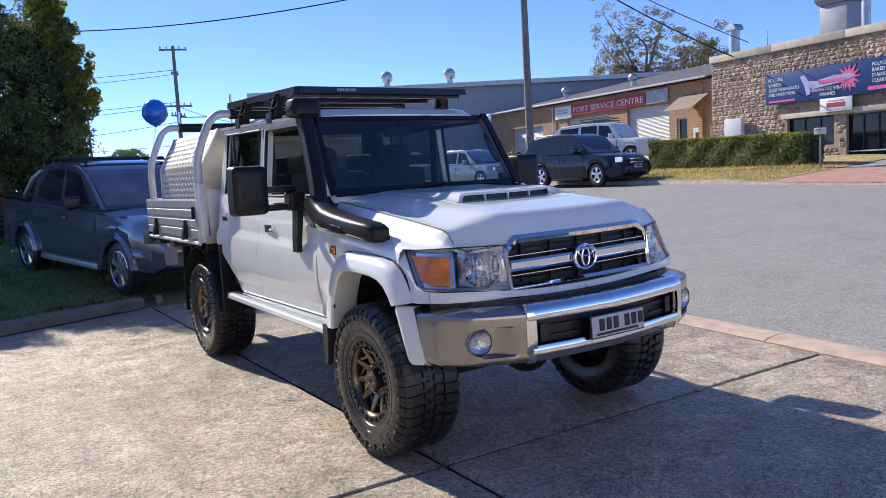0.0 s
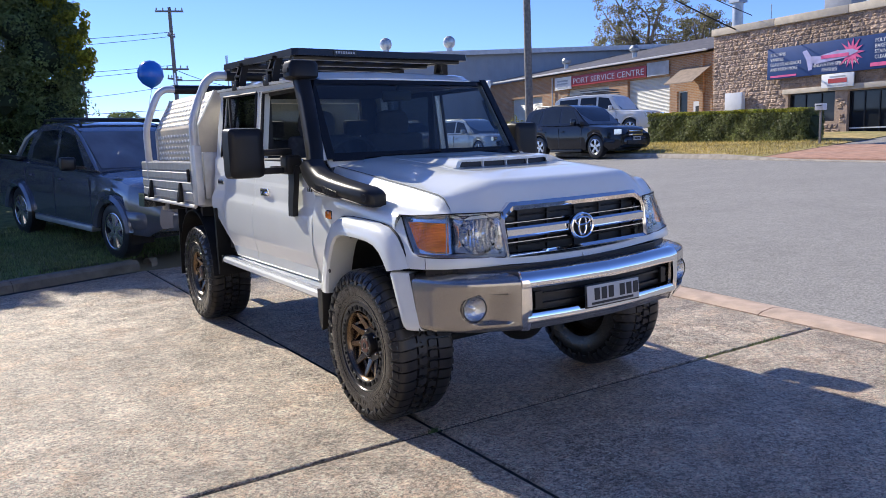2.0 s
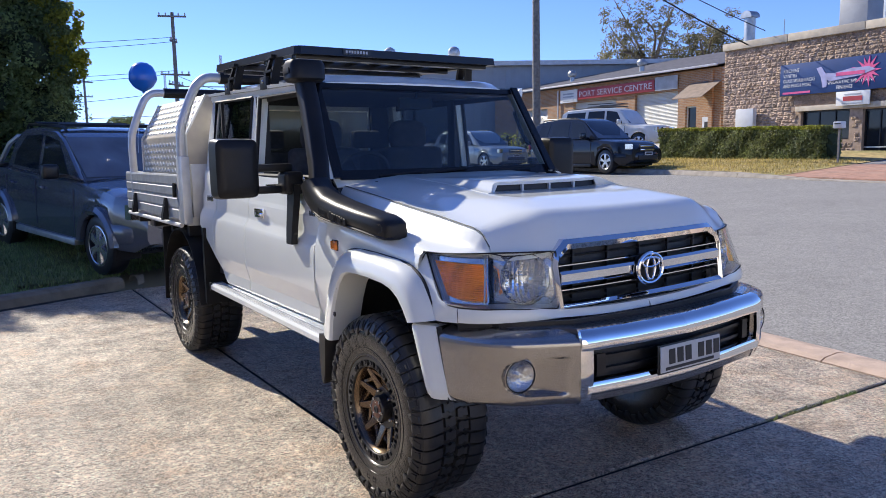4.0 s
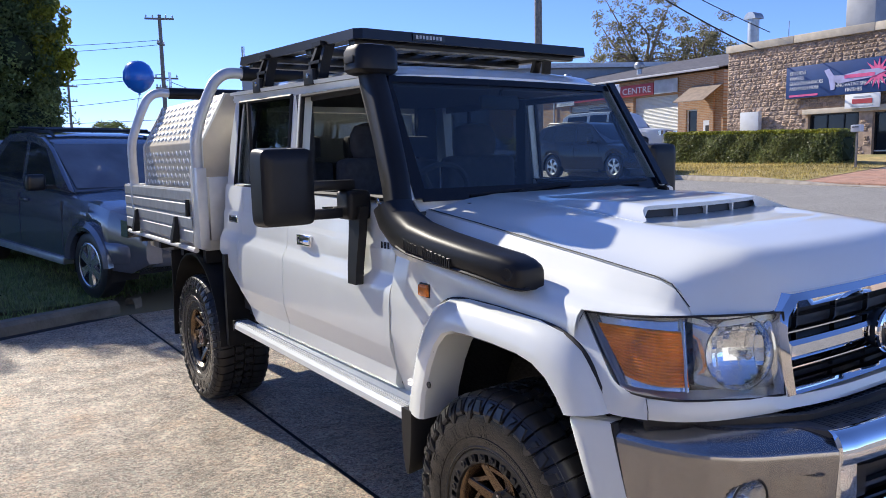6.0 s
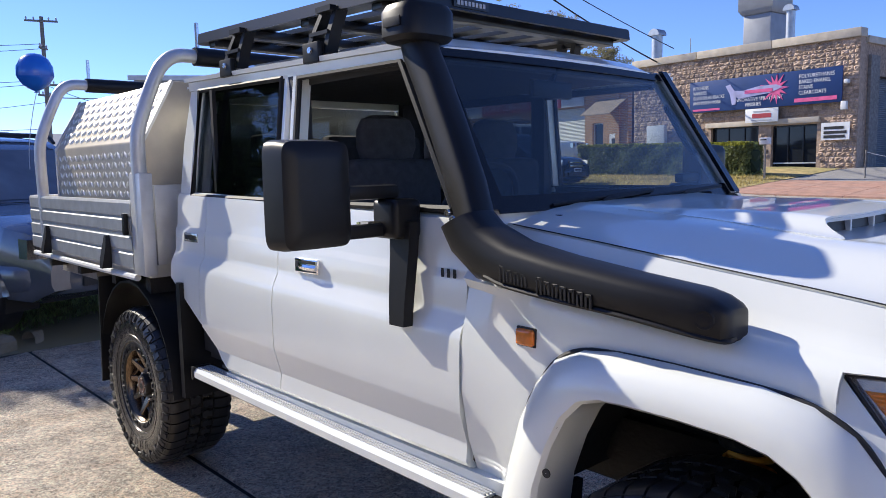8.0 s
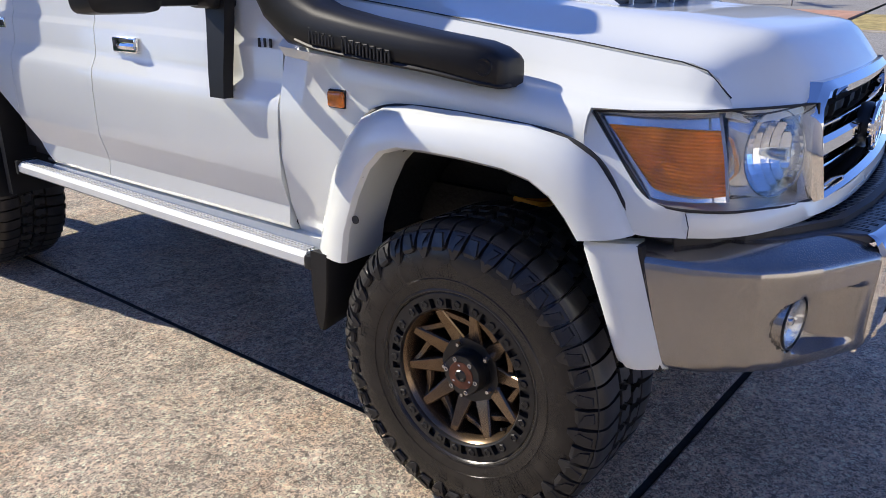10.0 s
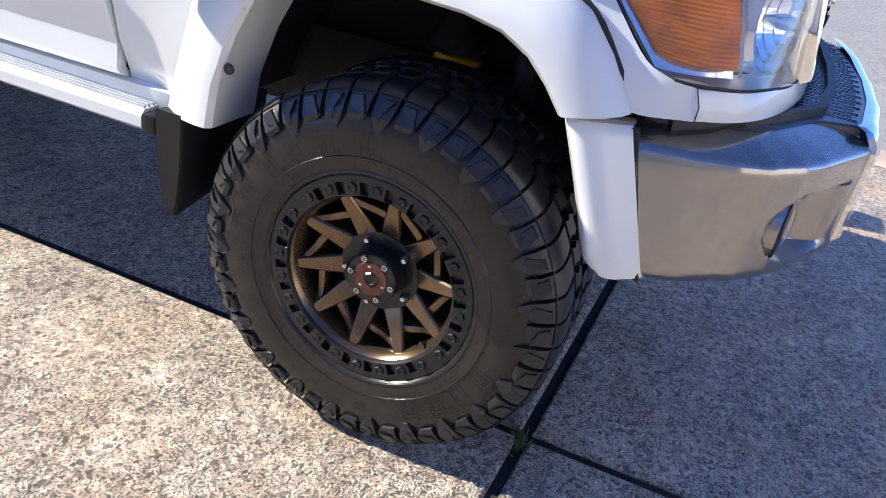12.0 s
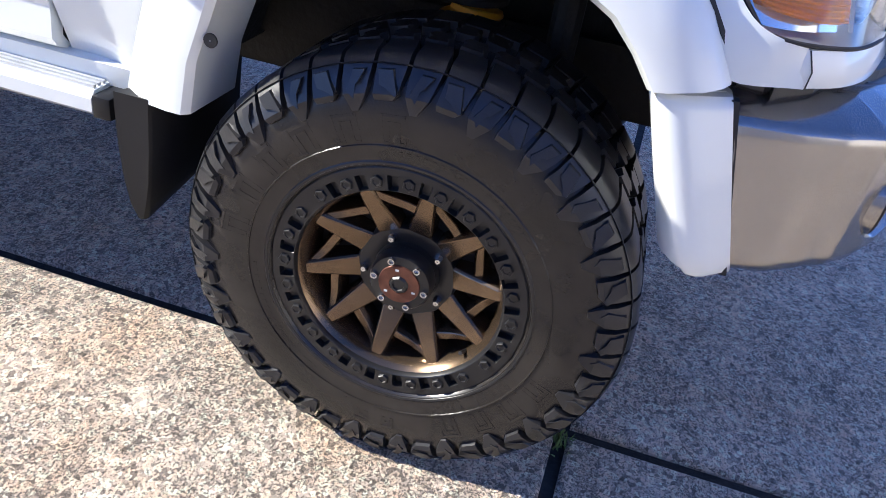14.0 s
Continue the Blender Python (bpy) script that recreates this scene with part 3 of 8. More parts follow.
part("kerb_end", loft([[GB + gd * (0.08 + 0.14 * math.sin(a)) + gn * (0.1 - r * math.cos(a)) + Vector((0, 0, z)) for r, z in ((0.1, -0.05), (0.09, 0.07), (0.05, 0.11), (0.005, 0.115))]
                       for a in (math.pi * k / 8 for k in range(9))], ring_closed=False), DARKKERB, gk)


def lawn_inside(x, y):
    p = Vector((x, y, 0)) - GA
    return p.dot(gn) > 0.2 and y < 19 and x < 2.6 + 0.11 * y - 0.4


xs = list(np.linspace(-12, 3.2, 40))
ysl = list(np.linspace(3, 20, 44))
bm = bmesh.new()
vs = {}
for i, x in enumerate(xs):
    for j, y in enumerate(ysl):
        if lawn_inside(x, y):
            vs[i, j] = bm.verts.new((x, y, max(0.075, ground_z(x, y) + 0.01)))
for (i, j) in list(vs):
    if (i + 1, j) in vs and (i, j + 1) in vs and (i + 1, j + 1) in vs:
        bm.faces.new((vs[i, j], vs[i + 1, j], vs[i + 1, j + 1], vs[i, j + 1]))
tagged(part("lawn", bm, LAWN), "shaded short lawn behind the garden kerb", "lawn", kind="structure")


def blades(name, pts, h, mat, label):
    n = len(pts)
    p = np.asarray(pts)
    ang = rng.uniform(0, 6.283, n)
    w = np.stack([np.cos(ang), np.sin(ang), np.zeros(n)], 1) * 0.006 * (h / 0.05)
    lean = rng.normal(0, 0.35, (n, 3)) * h
    hh = h * rng.uniform(0.5, 1.3, n)
    top = p + lean
    top[:, 2] = p[:, 2] + hh
    verts = np.stack([p - w, p + w, top], 1).reshape(-1, 3)
    me = bpy.data.meshes.new(name)
    me.from_pydata(verts.tolist(), [], (np.arange(n * 3).reshape(-1, 3)).tolist())
    me.materials.append(mat)
    return tagged(new(name, me), label, "grass", kind="stuff")


pts = []
while len(pts) < 26000:
    x, y = rng.uniform(-4.5, 1.4), 5 + 5.5 * rng.random() ** 1.3
    if lawn_inside(x, y):
        pts.append((x, y, max(0.075, ground_z(x, y) + 0.01)))
blades("grass", pts, 0.055, BLADE, "short green lawn grass in the shade")

pts = [(-0.745 + rng.normal(0, 0.02), -0.375 + rng.normal(0, 0.012), -0.012) for _ in range(70)]
pts += [(x, joint_y(x) + rng.normal(0, 0.006), -0.012) for x in 2.25 - 0.9 * rng.random(160) ** 1.6]
blades("joint_weeds", pts, 0.028, BLADE, "thin weeds growing in the driveway joints")

# far verge with dry grass, red paving and the yards behind
bm = bmesh.new()
rows = []
for y in (8.4, 10, 12, 14, 16, 20, 26, 34, 46):
    a, b = far_kerb(y) + 0.3, 24.0 + 0.15 * (y - 9)
    rows.append([bm.verts.new((a + (b - a) * k / 6, y, 0.057 * (a + (b - a) * k / 6 - 3.1) + (0.07 if y < 9 else 0.13))) for k in range(7)])
for r0, r1 in zip(rows, rows[1:]):
    for k in range(6):
        bm.faces.new((r0[k], r0[k + 1], r1[k + 1], r1[k]))
tagged(part("verge", bm, GRASSY), "dry yellow-green grass verge across the street", "verge", kind="structure")
pts = []
while len(pts) < 16000:
    y = rng.uniform(8.5, 22)
    x = rng.uniform(far_kerb(y) + 0.35, far_kerb(y) + 5.2)
    pts.append((x, y, 0.057 * (x - 3.1) + 0.07 + 0.06 * smoothstep(8.4, 10, y)))
blades("verge_grass", pts, 0.075, BLADE_DRY, "dry yellowing verge grass before the hedge")
paving = thing("pavement", pose(0, 0, 0), "red-brown paved yard entrance before the stone building", "pavement", kind="structure")
for i in range(4):
    for j in range(2):
        y0, y1 = 2.2 + 1.56 * i + 0.01, 2.2 + 1.56 * (i + 1) - 0.01 + 0.12 * (i == 3)
        rings = []
        for y in (y0, y1):
            a = far_kerb(y) + 0.3
            u0, u1 = a + 1.9 * j + 0.01, a + 1.9 * (j + 1) - 0.01
            rings.append([(u0, y, 0.057 * (u0 - 3.1) - 0.05), (u0, y, 0.057 * (u0 - 3.1) + 0.06), (u1, y, 0.057 * (u1 - 3.1) + 0.06), (u1, y, 0.057 * (u1 - 3.1) - 0.05)])
        part("paver", loft(rings), PAVING, paving, smooth=0)

bm = bmesh.new()
rows = []
for y in (-40, -20, -8, -3, 0, 2.15):
    a = far_kerb(y) + 0.3
    rows.append([bm.verts.new((a + u, y, 0.057 * min(21.0, a + u - 3.1) + 0.012 * max(0, a + u - 24.1) + 0.02)) for u in (0, 3.5, 3.6, 9, 20, 45)])
for r0, r1 in zip(rows, rows[1:]):
    for k in range(5):
        bm.faces.new((r0[k], r0[k + 1], r1[k + 1], r1[k]))
for f in [f for f in bm.faces if f.calc_center_median().x - far_kerb(f.calc_center_median().y) > 3.6]:
    f.material_index = 1
vg = tagged(part("verge_yard", bm, GRASSY), "dry verge and sealed yard beside the workshop", "verge", kind="structure")
vg.data.materials.append(ASPHALT)
bm = bmesh.new()
rows = [[bm.verts.new((far_kerb(y) + 0.3 + u, y, 0.057 * min(21.0, far_kerb(y) + 0.3 + u - 3.1) + 0.05)) for u in (3.8, 6.0, 8.0, 9.4, 11.6)] for y in (2.2, 5.3, 8.45)]
for r0, r1 in zip(rows, rows[1:]):
    for k in range(4):
        bm.faces.new((r0[k], r0[k + 1], r1[k + 1], r1[k]))
tagged(part("yard_entry", bm, ASPHALT), "worn sealed entry before the roller doors", "yard", kind="structure")
side_yard = [(26.6, 2.2), (60, 2.2), (60, 8.4), (26.2, 8.4)]
tagged(part("yard", prism(side_yard, "z", 1.0, 1.2), ASPHALT, smooth=0), "grey sealed yard beside the roller doors", "yard", kind="structure")
chain = thing("chain_fence", pose(0, 0, 0), "low chain fence on thin posts before the yard", "fence")
cp = [Vector((19.6 + 0.15 * (y - 2), y, 0.95)) for y in (6.5, 4.2, 1.9, -0.4)]
for a in cp:
    part("post", tube([a, a + Vector((0, 0, 0.85))], 0.02, 8), WOOD, chain)
for a, b_ in zip(cp, cp[1:]):
    part("chain", tube([a.lerp(b_, k / 10) + Vector((0, 0, 0.8 - 0.8 * (k / 10) * (1 - k / 10))) for k in range(11)], 0.009, 5), GALV, chain)


# ---- buildings across the street ----
def wall_with_holes(x0, x1, z0, z1, holes, y0, y1, bm=None):
    """A wall in the x-z plane from y0 to y1 with rectangular holes, made of solid blocks round them."""
    bm = bm or bmesh.new()
    xs = sorted({x0, x1, *[h[0] for h in holes], *[h[1] for h in holes]})
    zs = sorted({z0, z1, *[h[2] for h in holes], *[h[3] for h in holes]})
    for a, b in zip(xs, xs[1:]):
        run = None
        for c, d in zip(zs, zs[1:]):
            solid = not any(h[0] <= a and b <= h[1] and h[2] <= c and d <= h[3] for h in holes)
            if solid:
                run = (run[0], d) if run else (c, d)
            if run and (not solid or d == zs[-1]):
                box(a, b, y0, y1, run[0], run[1], bm=bm)
                run = None
    bmesh.ops.remove_doubles(bm, verts=bm.verts, dist=1e-4)
    return bm


def roller(parent, x0, x1, z0, z1, y, mat, name="roller_door"):
    """A roller door of curved slats."""
    n = int((z1 - z0) / 0.075)
    prof = []
    for i in range(n):
        z = z0 + (z1 - z0) * i / n
        h = (z1 - z0) / n
        prof += [(y, z), (y - 0.018, z + 0.3 * h), (y - 0.018, z + 0.7 * h)]
    prof.append((y, z1))
    grid = [[(x, q[0], q[1]) for q in prof] for x in (x0, x1)]
    return part(name, sheet(grid, (0, 0.03, 0)), mat, parent)


def shop_window(parent, x0, x1, z0, z1, y, bars, name="window", frame_mat=SATIN):
    w = part(name, box(x0, x1, y + 0.02, y + 0.04, z0, z1), DARKGLASS, parent, "dark glazing in a black frame", 0)
    bm = bmesh.new()
    for a, b, c, d in ((x0, x1, z0, z0 + 0.06), (x0, x1, z1 - 0.06, z1), (x0, x0 + 0.06, z0 + 0.06, z1 - 0.06), (x1 - 0.06, x1, z0 + 0.06, z1 - 0.06)):
        box(a, b, y - 0.03, y + 0.02, c, d, bm=bm)
    for k in range(1, bars + 1):
        x = x0 + (x1 - x0) * k / (bars + 1)
        box(x - 0.025, x + 0.025, y - 0.02, y + 0.02, z0 + 0.06, z1 - 0.06, bm=bm)
    part("frame", bm, frame_mat, w, smooth=0)
    return w


YAWB = -96.0
shop = thing("workshop_building", pose(27.33, 18.52, 0, 0, 0, YAWB), "split-stone workshop with a long blue sign and flat capped parapet", "building")
HOLES = [(3.97, 6.08, 1.75, 2.92), (6.6, 8.37, 0.75, 2.87)]
part("wall", wall_with_holes(0, 9.8, 0.2, 5.79, HOLES, 0.06, 0.4), MORTAR, shop, "mortar behind the stones", 0)
SIDE_DOORS = ((1.4, 4.9), (6.2, 9.4), (11, 13.4), (15.2, 18.6), (20.2, 23.6), (25.2, 28.6))
part("side_wall", wall_with_holes(0.4, 31, 0.2, 5.6, [(a, b, 0.2, 4.5) for a, b in SIDE_DOORS], 0, 0.3), STONE, shop, "stone side wall with tall roller doors", 0).matrix_local = pose(9.8, 0, 0, 0, 0, 90)
part("left_wall", box(0, 0.3, 0.4, 15, 0.2, 5.6), STONE, shop, smooth=0)
part("rear_wall", box(0.3, 9.5, 14.7, 15, 0.2, 5.6), STONE, shop, smooth=0)
part("flat_roof", box(0.3, 9.5, 0.4, 14.7, 5.3, 5.4), ROOFMETAL, shop, smooth=0)
bm = box(-0.05, 3.28, -0.06, 0.46, 5.79, 6.1, 0.02)
box(3.3, 6.58, -0.06, 0.46, 5.79, 6.1, 0.02, bm=bm)
box(6.6, 9.85, -0.06, 0.46, 5.79, 6.1, 0.02, bm=bm)
box(9.4, 9.9, 0.47, 31, 5.6, 5.85, 0.02, bm=bm)
part("parapet_cap", bm, CAP, shop, "weathered pale metal capping")
part("lintel", box(3.8, 8.5, -0.09, 0.1, 2.92, 3.12, 0.015), CAP, shop, "pale concrete lintel")
shop_window(shop, 3.97, 6.08, 1.75, 2.92, 0.25, 2)
shop_window(shop, 6.6, 8.37, 0.75, 2.87, 0.25, 2, "entrance_door")
part("door_rail", box(6.62, 8.35, 0.2, 0.24, 1.42, 1.47), ALU, shop, smooth=0)
side = pose(9.8, 0, 0, 0, 0, 90)
for a, b in SIDE_DOORS:
    r = roller(shop, a, b, 0.7, 4.5, 0.22, ROLLER_DARK)
    r.matrix_local = side
    p = part("pier", box(a - 0.75, a - 0.06, -0.12, -0.003, 0.4, 5.2, 0.02), WOOD, shop, "brown timber pier", 0)
    p.matrix_local = side
p = part("downpipe", tube([(5.4, -0.1, 0.4), (5.4, -0.1, 5.5)], 0.05), SATIN, shop)
p.matrix_local = side
p = part("hose_box", box(10.0, 10.3, -0.3, -0.01, 1.9, 2.4, 0.02), REDSIGN, shop, "red metal hose box")
p.matrix_local = side
# vents on the roof
v = part("flue", lathe_z([(0.24, 5.4), (0.24, 7.25)], 20), GALV, shop, "galvanised round flue")
v.matrix_local = pose(0.5, 1.0, 0)
part("cowl", loft([[(0.0 + 0.3 * math.cos(a), w, 7.25 + 0.3 * math.sin(a)) for a in (math.pi * k / 10 for k in range(11))] for w in (-0.28, 0.28)], ring_closed=True), GALV, v)
duct = part("duct", box(4.25, 5.45, 1.8, 3.0, 5.4, 7.55, 0.02), ROOFMETAL, shop, "large square galvanised duct")
part("duct_top", loft([[(4.25 - k, 1.8 - k, z), (5.45 + k, 1.8 - k, z), (5.45 + k, 3.0 + k, z), (4.25 - k, 3.0 + k, z)] for k, z in ((0.04, 7.56), (0.16, 7.75), (0.16, 8.6))]), ROOFMETAL, duct)
v = part("flue", lathe_z([(0.17, 5.4), (0.17, 7.4)], 16), GALV, shop, "galvanised round flue")
v.matrix_local = pose(6.4, 1.6, 0)
part("cowl", loft([[(0.24 * math.cos(a), w, 7.4 + 0.24 * math.sin(a)) for a in (math.pi * k / 10 for k in range(11))] for w in (-0.2, 0.2)]), GALV, v)
part("roof_aerial", tube([(1.9, 1.5, 5.4), (1.9, 1.5, 7.0)], 0.02, 6), GALV, shop)
# signs
sg = part("long_sign", box(3.09, 9.32, -0.16, -0.1, 3.58, 4.84, 0.01), BLUESIGN, shop, "long blue printed sign with a pink splash and white words")
words("lettering", "KITCHENS\nVANITIES\nGLASS SPLASHBACKS\nAND MUCH MORE", 0.2, pose(3.25, -0.165, 4.5, 90), SIGNWHITE, sg, 0.004, 1.45)
words("lettering", "INNOVATIVE SPRAYPAINT\n          FINISHES", 0.2, pose(5.15, -0.165, 3.88, 90), SIGNWHITE, sg, 0.004, 2.0)
words("lettering", "POLYURETHANES\nBAKED ENAMEL\nSTAINS\nCLEARCOATS", 0.2, pose(7.75, -0.165, 4.55, 90), SIGNWHITE, sg, 0.004, 1.3)
part("number_bar", box(7.6, 9.15, -0.172, -0.161, 3.68, 3.82), PINK, sg, smooth=0)
part("number_bar", box(3.25, 4.5, -0.172, -0.161, 3.64, 3.72), PINK, sg, smooth=0)
bm = bmesh.new()
ring = []
r2 = random.Random(4)
for k in range(26):
    a = 2 * math.pi * k / 26
    r = (0.5 + 0.22 * r2.random()) if k % 2 == 0 else 0.24
    ring.append((6.85 + 0.95 * r * math.cos(a), 4.28 + r * math.sin(a)))
part("splash", prism(ring, "y", -0.178, -0.161, bm=bm), PINK, sg, "pink paint splash", 0)
part("logo_band", prism([(5.35, 4.0), (6.6, 4.12), (7.15, 4.3), (6.9, 4.42), (6.2, 4.42), (5.5, 4.3), (5.0, 4.34), (5.05, 4.2)], "y", -0.19, -0.179), LILAC, sg, "pale logo shape", 0)
part("logo_band", prism([(4.75, 4.55), (4.95, 4.6), (5.25, 4.2), (5.2, 3.8), (5.05, 3.78), (4.95, 4.2)], "y", -0.178, -0.161), LILAC, sg, "pale spray-gun shape", 0)
part("logo_band", box(5.6, 6.75, -0.2, -0.191, 4.17, 4.3), PINK, sg, smooth=0)
s2 = part("white_sign", box(5.65, 7.0, -0.2, -0.15, 3.03, 3.56, 0.02), SIGNWHITE, shop, "white oval-cornered sign with a red logo bar")
part("logo_bar", box(5.95, 6.72, -0.212, -0.203, 3.2, 3.37), REDSIGN, s2, smooth=0)
part("text_bar", box(5.9, 6.75, -0.212, -0.203, 3.1, 3.14), SIGNGREY, s2, smooth=0)
part("text_bar", box(6.0, 6.65, -0.212, -0.203, 3.43, 3.47), SIGNGREY, s2, smooth=0)
s3 = part("notice_board", box(8.6, 9.6, -0.1, -0.06, 2.25, 2.87), SIGNWHITE, shop, "white notice board with dark bars", 0)
for z, w in ((2.68, 0.7), (2.52, 0.8), (2.37, 0.75)):
    part("text_bar", box(8.7, 8.7 + w, -0.112, -0.103, z - 0.05, z + 0.05), INK, s3, smooth=0)
part("meter_box", box(0.97, 1.9, -0.28, -0.05, 2.2, 3.17, 0.02), PAINT_W, shop, "off-white metal meter cabinet")
part("camera_box", box(9.3, 9.5, -0.2, -0.05, 3.3, 3.6, 0.02), PAINT_W, shop)
part("wall_lamp", box(9.4, 9.55, -0.25, -0.05, 4.2, 4.35, 0.03), PAINT_W, shop)

port = thing("garage_building", pose(30.6, 20.94, 0, 0, 0, YAWB), "long brick garage with red sign, roller doors and grey roof", "building")
BRICK = bpy.data.materials.new("face_brick")
BRICK.use_nodes = True
nt = BRICK.node_tree
bt = nt.nodes.new("ShaderNodeTexBrick")
bt.inputs["Color1"].default_value, bt.inputs["Color2"].default_value, bt.inputs["Mortar"].default_value = (0.46, 0.25, 0.12, 1), (0.34, 0.17, 0.085, 1), (0.42, 0.36, 0.28, 1)
bt.inputs["Scale"].default_value, bt.inputs["Brick Width"].default_value, bt.inputs["Row Height"].default_value, bt.inputs["Mortar Size"].default_value = 1.0, 0.24, 0.086, 0.01
co = nt.nodes.new("ShaderNodeTexCoord")
mp = nt.nodes.new("ShaderNodeMapping")
mp.inputs["Rotation"].default_value = (radians(-90), 0, 0)
nt.links.new(co.outputs["Object"], mp.inputs[0])
nt.links.new(mp.outputs[0], bt.inputs["Vector"])
nz = nt.nodes.new("ShaderNodeTexNoise")
nz.inputs["Scale"].default_value, nz.inputs["Detail"].default_value = 1.2, 6
nt.links.new(co.outputs["Object"], nz.inputs["Vector"])
hs = nt.nodes.new("ShaderNodeHueSaturation")
mr = nt.nodes.new("ShaderNodeMapRange")
mr.inputs[3].default_value, mr.inputs[4].default_value = 0.7, 1.3
nt.links.new(nz.outputs[0], mr.inputs[0])
nt.links.new(mr.outputs[0], hs.inputs["Value"])
nt.links.new(bt.outputs[0], hs.inputs["Color"])
nt.links.new(hs.outputs[0], nt.nodes["Principled BSDF"].inputs["Base Color"])
nt.nodes["Principled BSDF"].inputs["Roughness"].default_value = 0.85
PH = [(-6.3, -2.95, 0.4, 4.6), (-12.0, -7.9, 0.4, 4.5), (-2.4, -1.65, 2.0, 3.7), (-18.6, -14.8, 0.4, 4.3)]
part("wall", wall_with_holes(-21.5, 0, 0.2, 5.55, PH, 0, 0.3), BRICK, port, "orange-brown face brick", 0)
part("left_wall", box(-21.5, -21.2, 0.3, 14, 0.2, 5.5), BRICK, port, smooth=0)
part("rear_wall", box(-21.2, 0, 13.7, 14, 0.2, 8.2), BRICK, port, smooth=0)
roller(port, -6.3, -2.95, 1.0, 4.6, 0.2, ROLLER)
roller(port, -12.0, -7.9, 1.0, 4.5, 0.2, ROLLER)
roller(port, -18.6, -14.8, 1.0, 4.3, 0.2, ROLLER)
shop_window(port, -2.4, -1.65, 2.0, 3.7, 0.15, 0, frame_mat=PAINT_W)
part("notice", box(-1.2, -0.5, -0.03, -0.003, 2.35, 3.1), PAINT_W, port, "off-white notice on the brick wall", 0)
part("notice_mark", box(-1.05, -0.65, -0.04, -0.031, 2.55, 2.85), INK, port, smooth=0)
bm = sheet([[(x, -1.4 + 1.4 * k, 4.05 + 0.85 * k) for k in (0, 0.25, 0.5, 0.75, 1)] for x in np.linspace(-2.0, -0.02, 13)], (0, 0, -0.04))
part("awning", bm, AWNING, port, "faded brown awning", 0)
bm = bmesh.new()
xs = np.linspace(-21.9, 0.1, 89)
part("roof", sheet([[(x, y, 5.66 + 0.19 * (y + 0.4) + (0.03 if i % 2 else 0)) for y in (-0.4, 4, 9, 14.2)] for i, x in enumerate(xs)], (0, 0, -0.05)), ROOFDARK, port, "weathered brown-grey corrugated metal roof", 0)
part("gutter", box(-21.9, 0.05, -0.5, -0.4, 5.58, 5.69, 0.02), FASCIA, port, "pale metal gutter and fascia")
ps = part("red_sign", box(-11.4, -4.62, -0.14, -0.08, 4.68, 5.32, 0.01), REDSIGN, port, "red sign with white words")
words("lettering", "PORT SERVICE CENTRE", 0.5, pose(-11.25, -0.145, 4.83, 90), SIGNWHITE, ps, 0.004, 6.45)
part("pale_sign", box(-4.58, -2.9, -0.13, -0.08, 4.68, 5.42, 0.01), SIGNGREY, port, "faded blue-grey blank sign")
s4 = part("side_sign", box(-13.2, -11.45, -0.13, -0.08, 4.55, 5.35, 0.01), SIGNWHITE, port, "white sign with grey bars")
for z in (5.1, 4.92, 4.7):
    part("text_bar", box(-12.9, -11.8, -0.142, -0.133, z - 0.05, z + 0.05), SIGNGREY, s4, smooth=0)
part("brick_pier", box(-0.75, -0.5, -0.12, -0.003, 0.6, 5.4), BRICK, port, smooth=0)
part("downpipe", tube([(-13.5, -0.1, 0.6), (-13.5, -0.1, 5.4)], 0.05), FASCIA, port)
for x in (-16, -9):
    v = part("roof_vent", lathe_z([(0.16, 0), (0.16, 0.35), (0.3, 0.45), (0.32, 0.62), (0.2, 0.78), (0.01, 0.82)], 14), GALV, port, "small turbine vent")
    v.matrix_local = pose(x, 3.0, 6.25)

# big grey shed behind, with ball vents on its roof
shed = thing("shed_building", pose(21.0, 52.5, 0, 0, 0, -32), "large grey sheet-metal warehouse far behind", "building")
part("wall", sheet([[(x + 0.06 * (i % 2), -0.04 * (i % 2), z) for z in (0.5, 8.35)] for i, x in enumerate(np.linspace(-3, 34, 75))], (0, 0.1, 0)), SHEDWALL, shed, "grey ribbed sheet wall", 0)
part("end_wall", box(-3.1, -3.0, 0, 25, 0.5, 8.3), SHEDWALL, shed, smooth=0)
part("far_wall", box(34, 34.1, 0, 25, 0.5, 8.3), SHEDWALL, shed, smooth=0)
part("rear_wall", box(-3.1, 34, 25, 25.1, 0.5, 8.3), SHEDWALL, shed, smooth=0)
part("roof", loft([[(x, -0.4, 8.4), (x, 12.5, 9.3), (x, 25.4, 8.4), (x, 25.4, 8.3), (x, 12.5, 9.2), (x, -0.4, 8.3)] for x in (-3.4, 34.4)]), FASCIA, shed, "pale metal roof", 0)
part("fascia", box(-3.4, 34.4, -0.5, -0.41, 8.1, 8.45), FASCIA, shed, smooth=0)
for x in (7.5, 12.6):
    v = part("ball_vent", lathe_z([(0.25, 0), (0.25, 0.4), (0.42, 0.55), (0.5, 0.85), (0.42, 1.15), (0.2, 1.32), (0.01, 1.36)], 18), GALV, shed, "round turbine vent")
    v.matrix_local = pose(x, 1.5, 8.5)

# unseen plain walls, added to block skylight (west) and bounce sunlight (south)
tagged(part("wall_west", box(-9.4, -9.1, -11.0, 5.5, -0.1, 4.6), OFFWHITE, smooth=0), "unseen plain pale wall added to cut skylight on the truck's side", "wall", kind="structure")
tagged(part("wall_south", box(-16, 2.2, -11.4, -11.1, -0.1, 4.6), OFFWHITE, smooth=0), "unseen plain pale wall added to bounce sunlight into the shade", "wall", kind="structure")


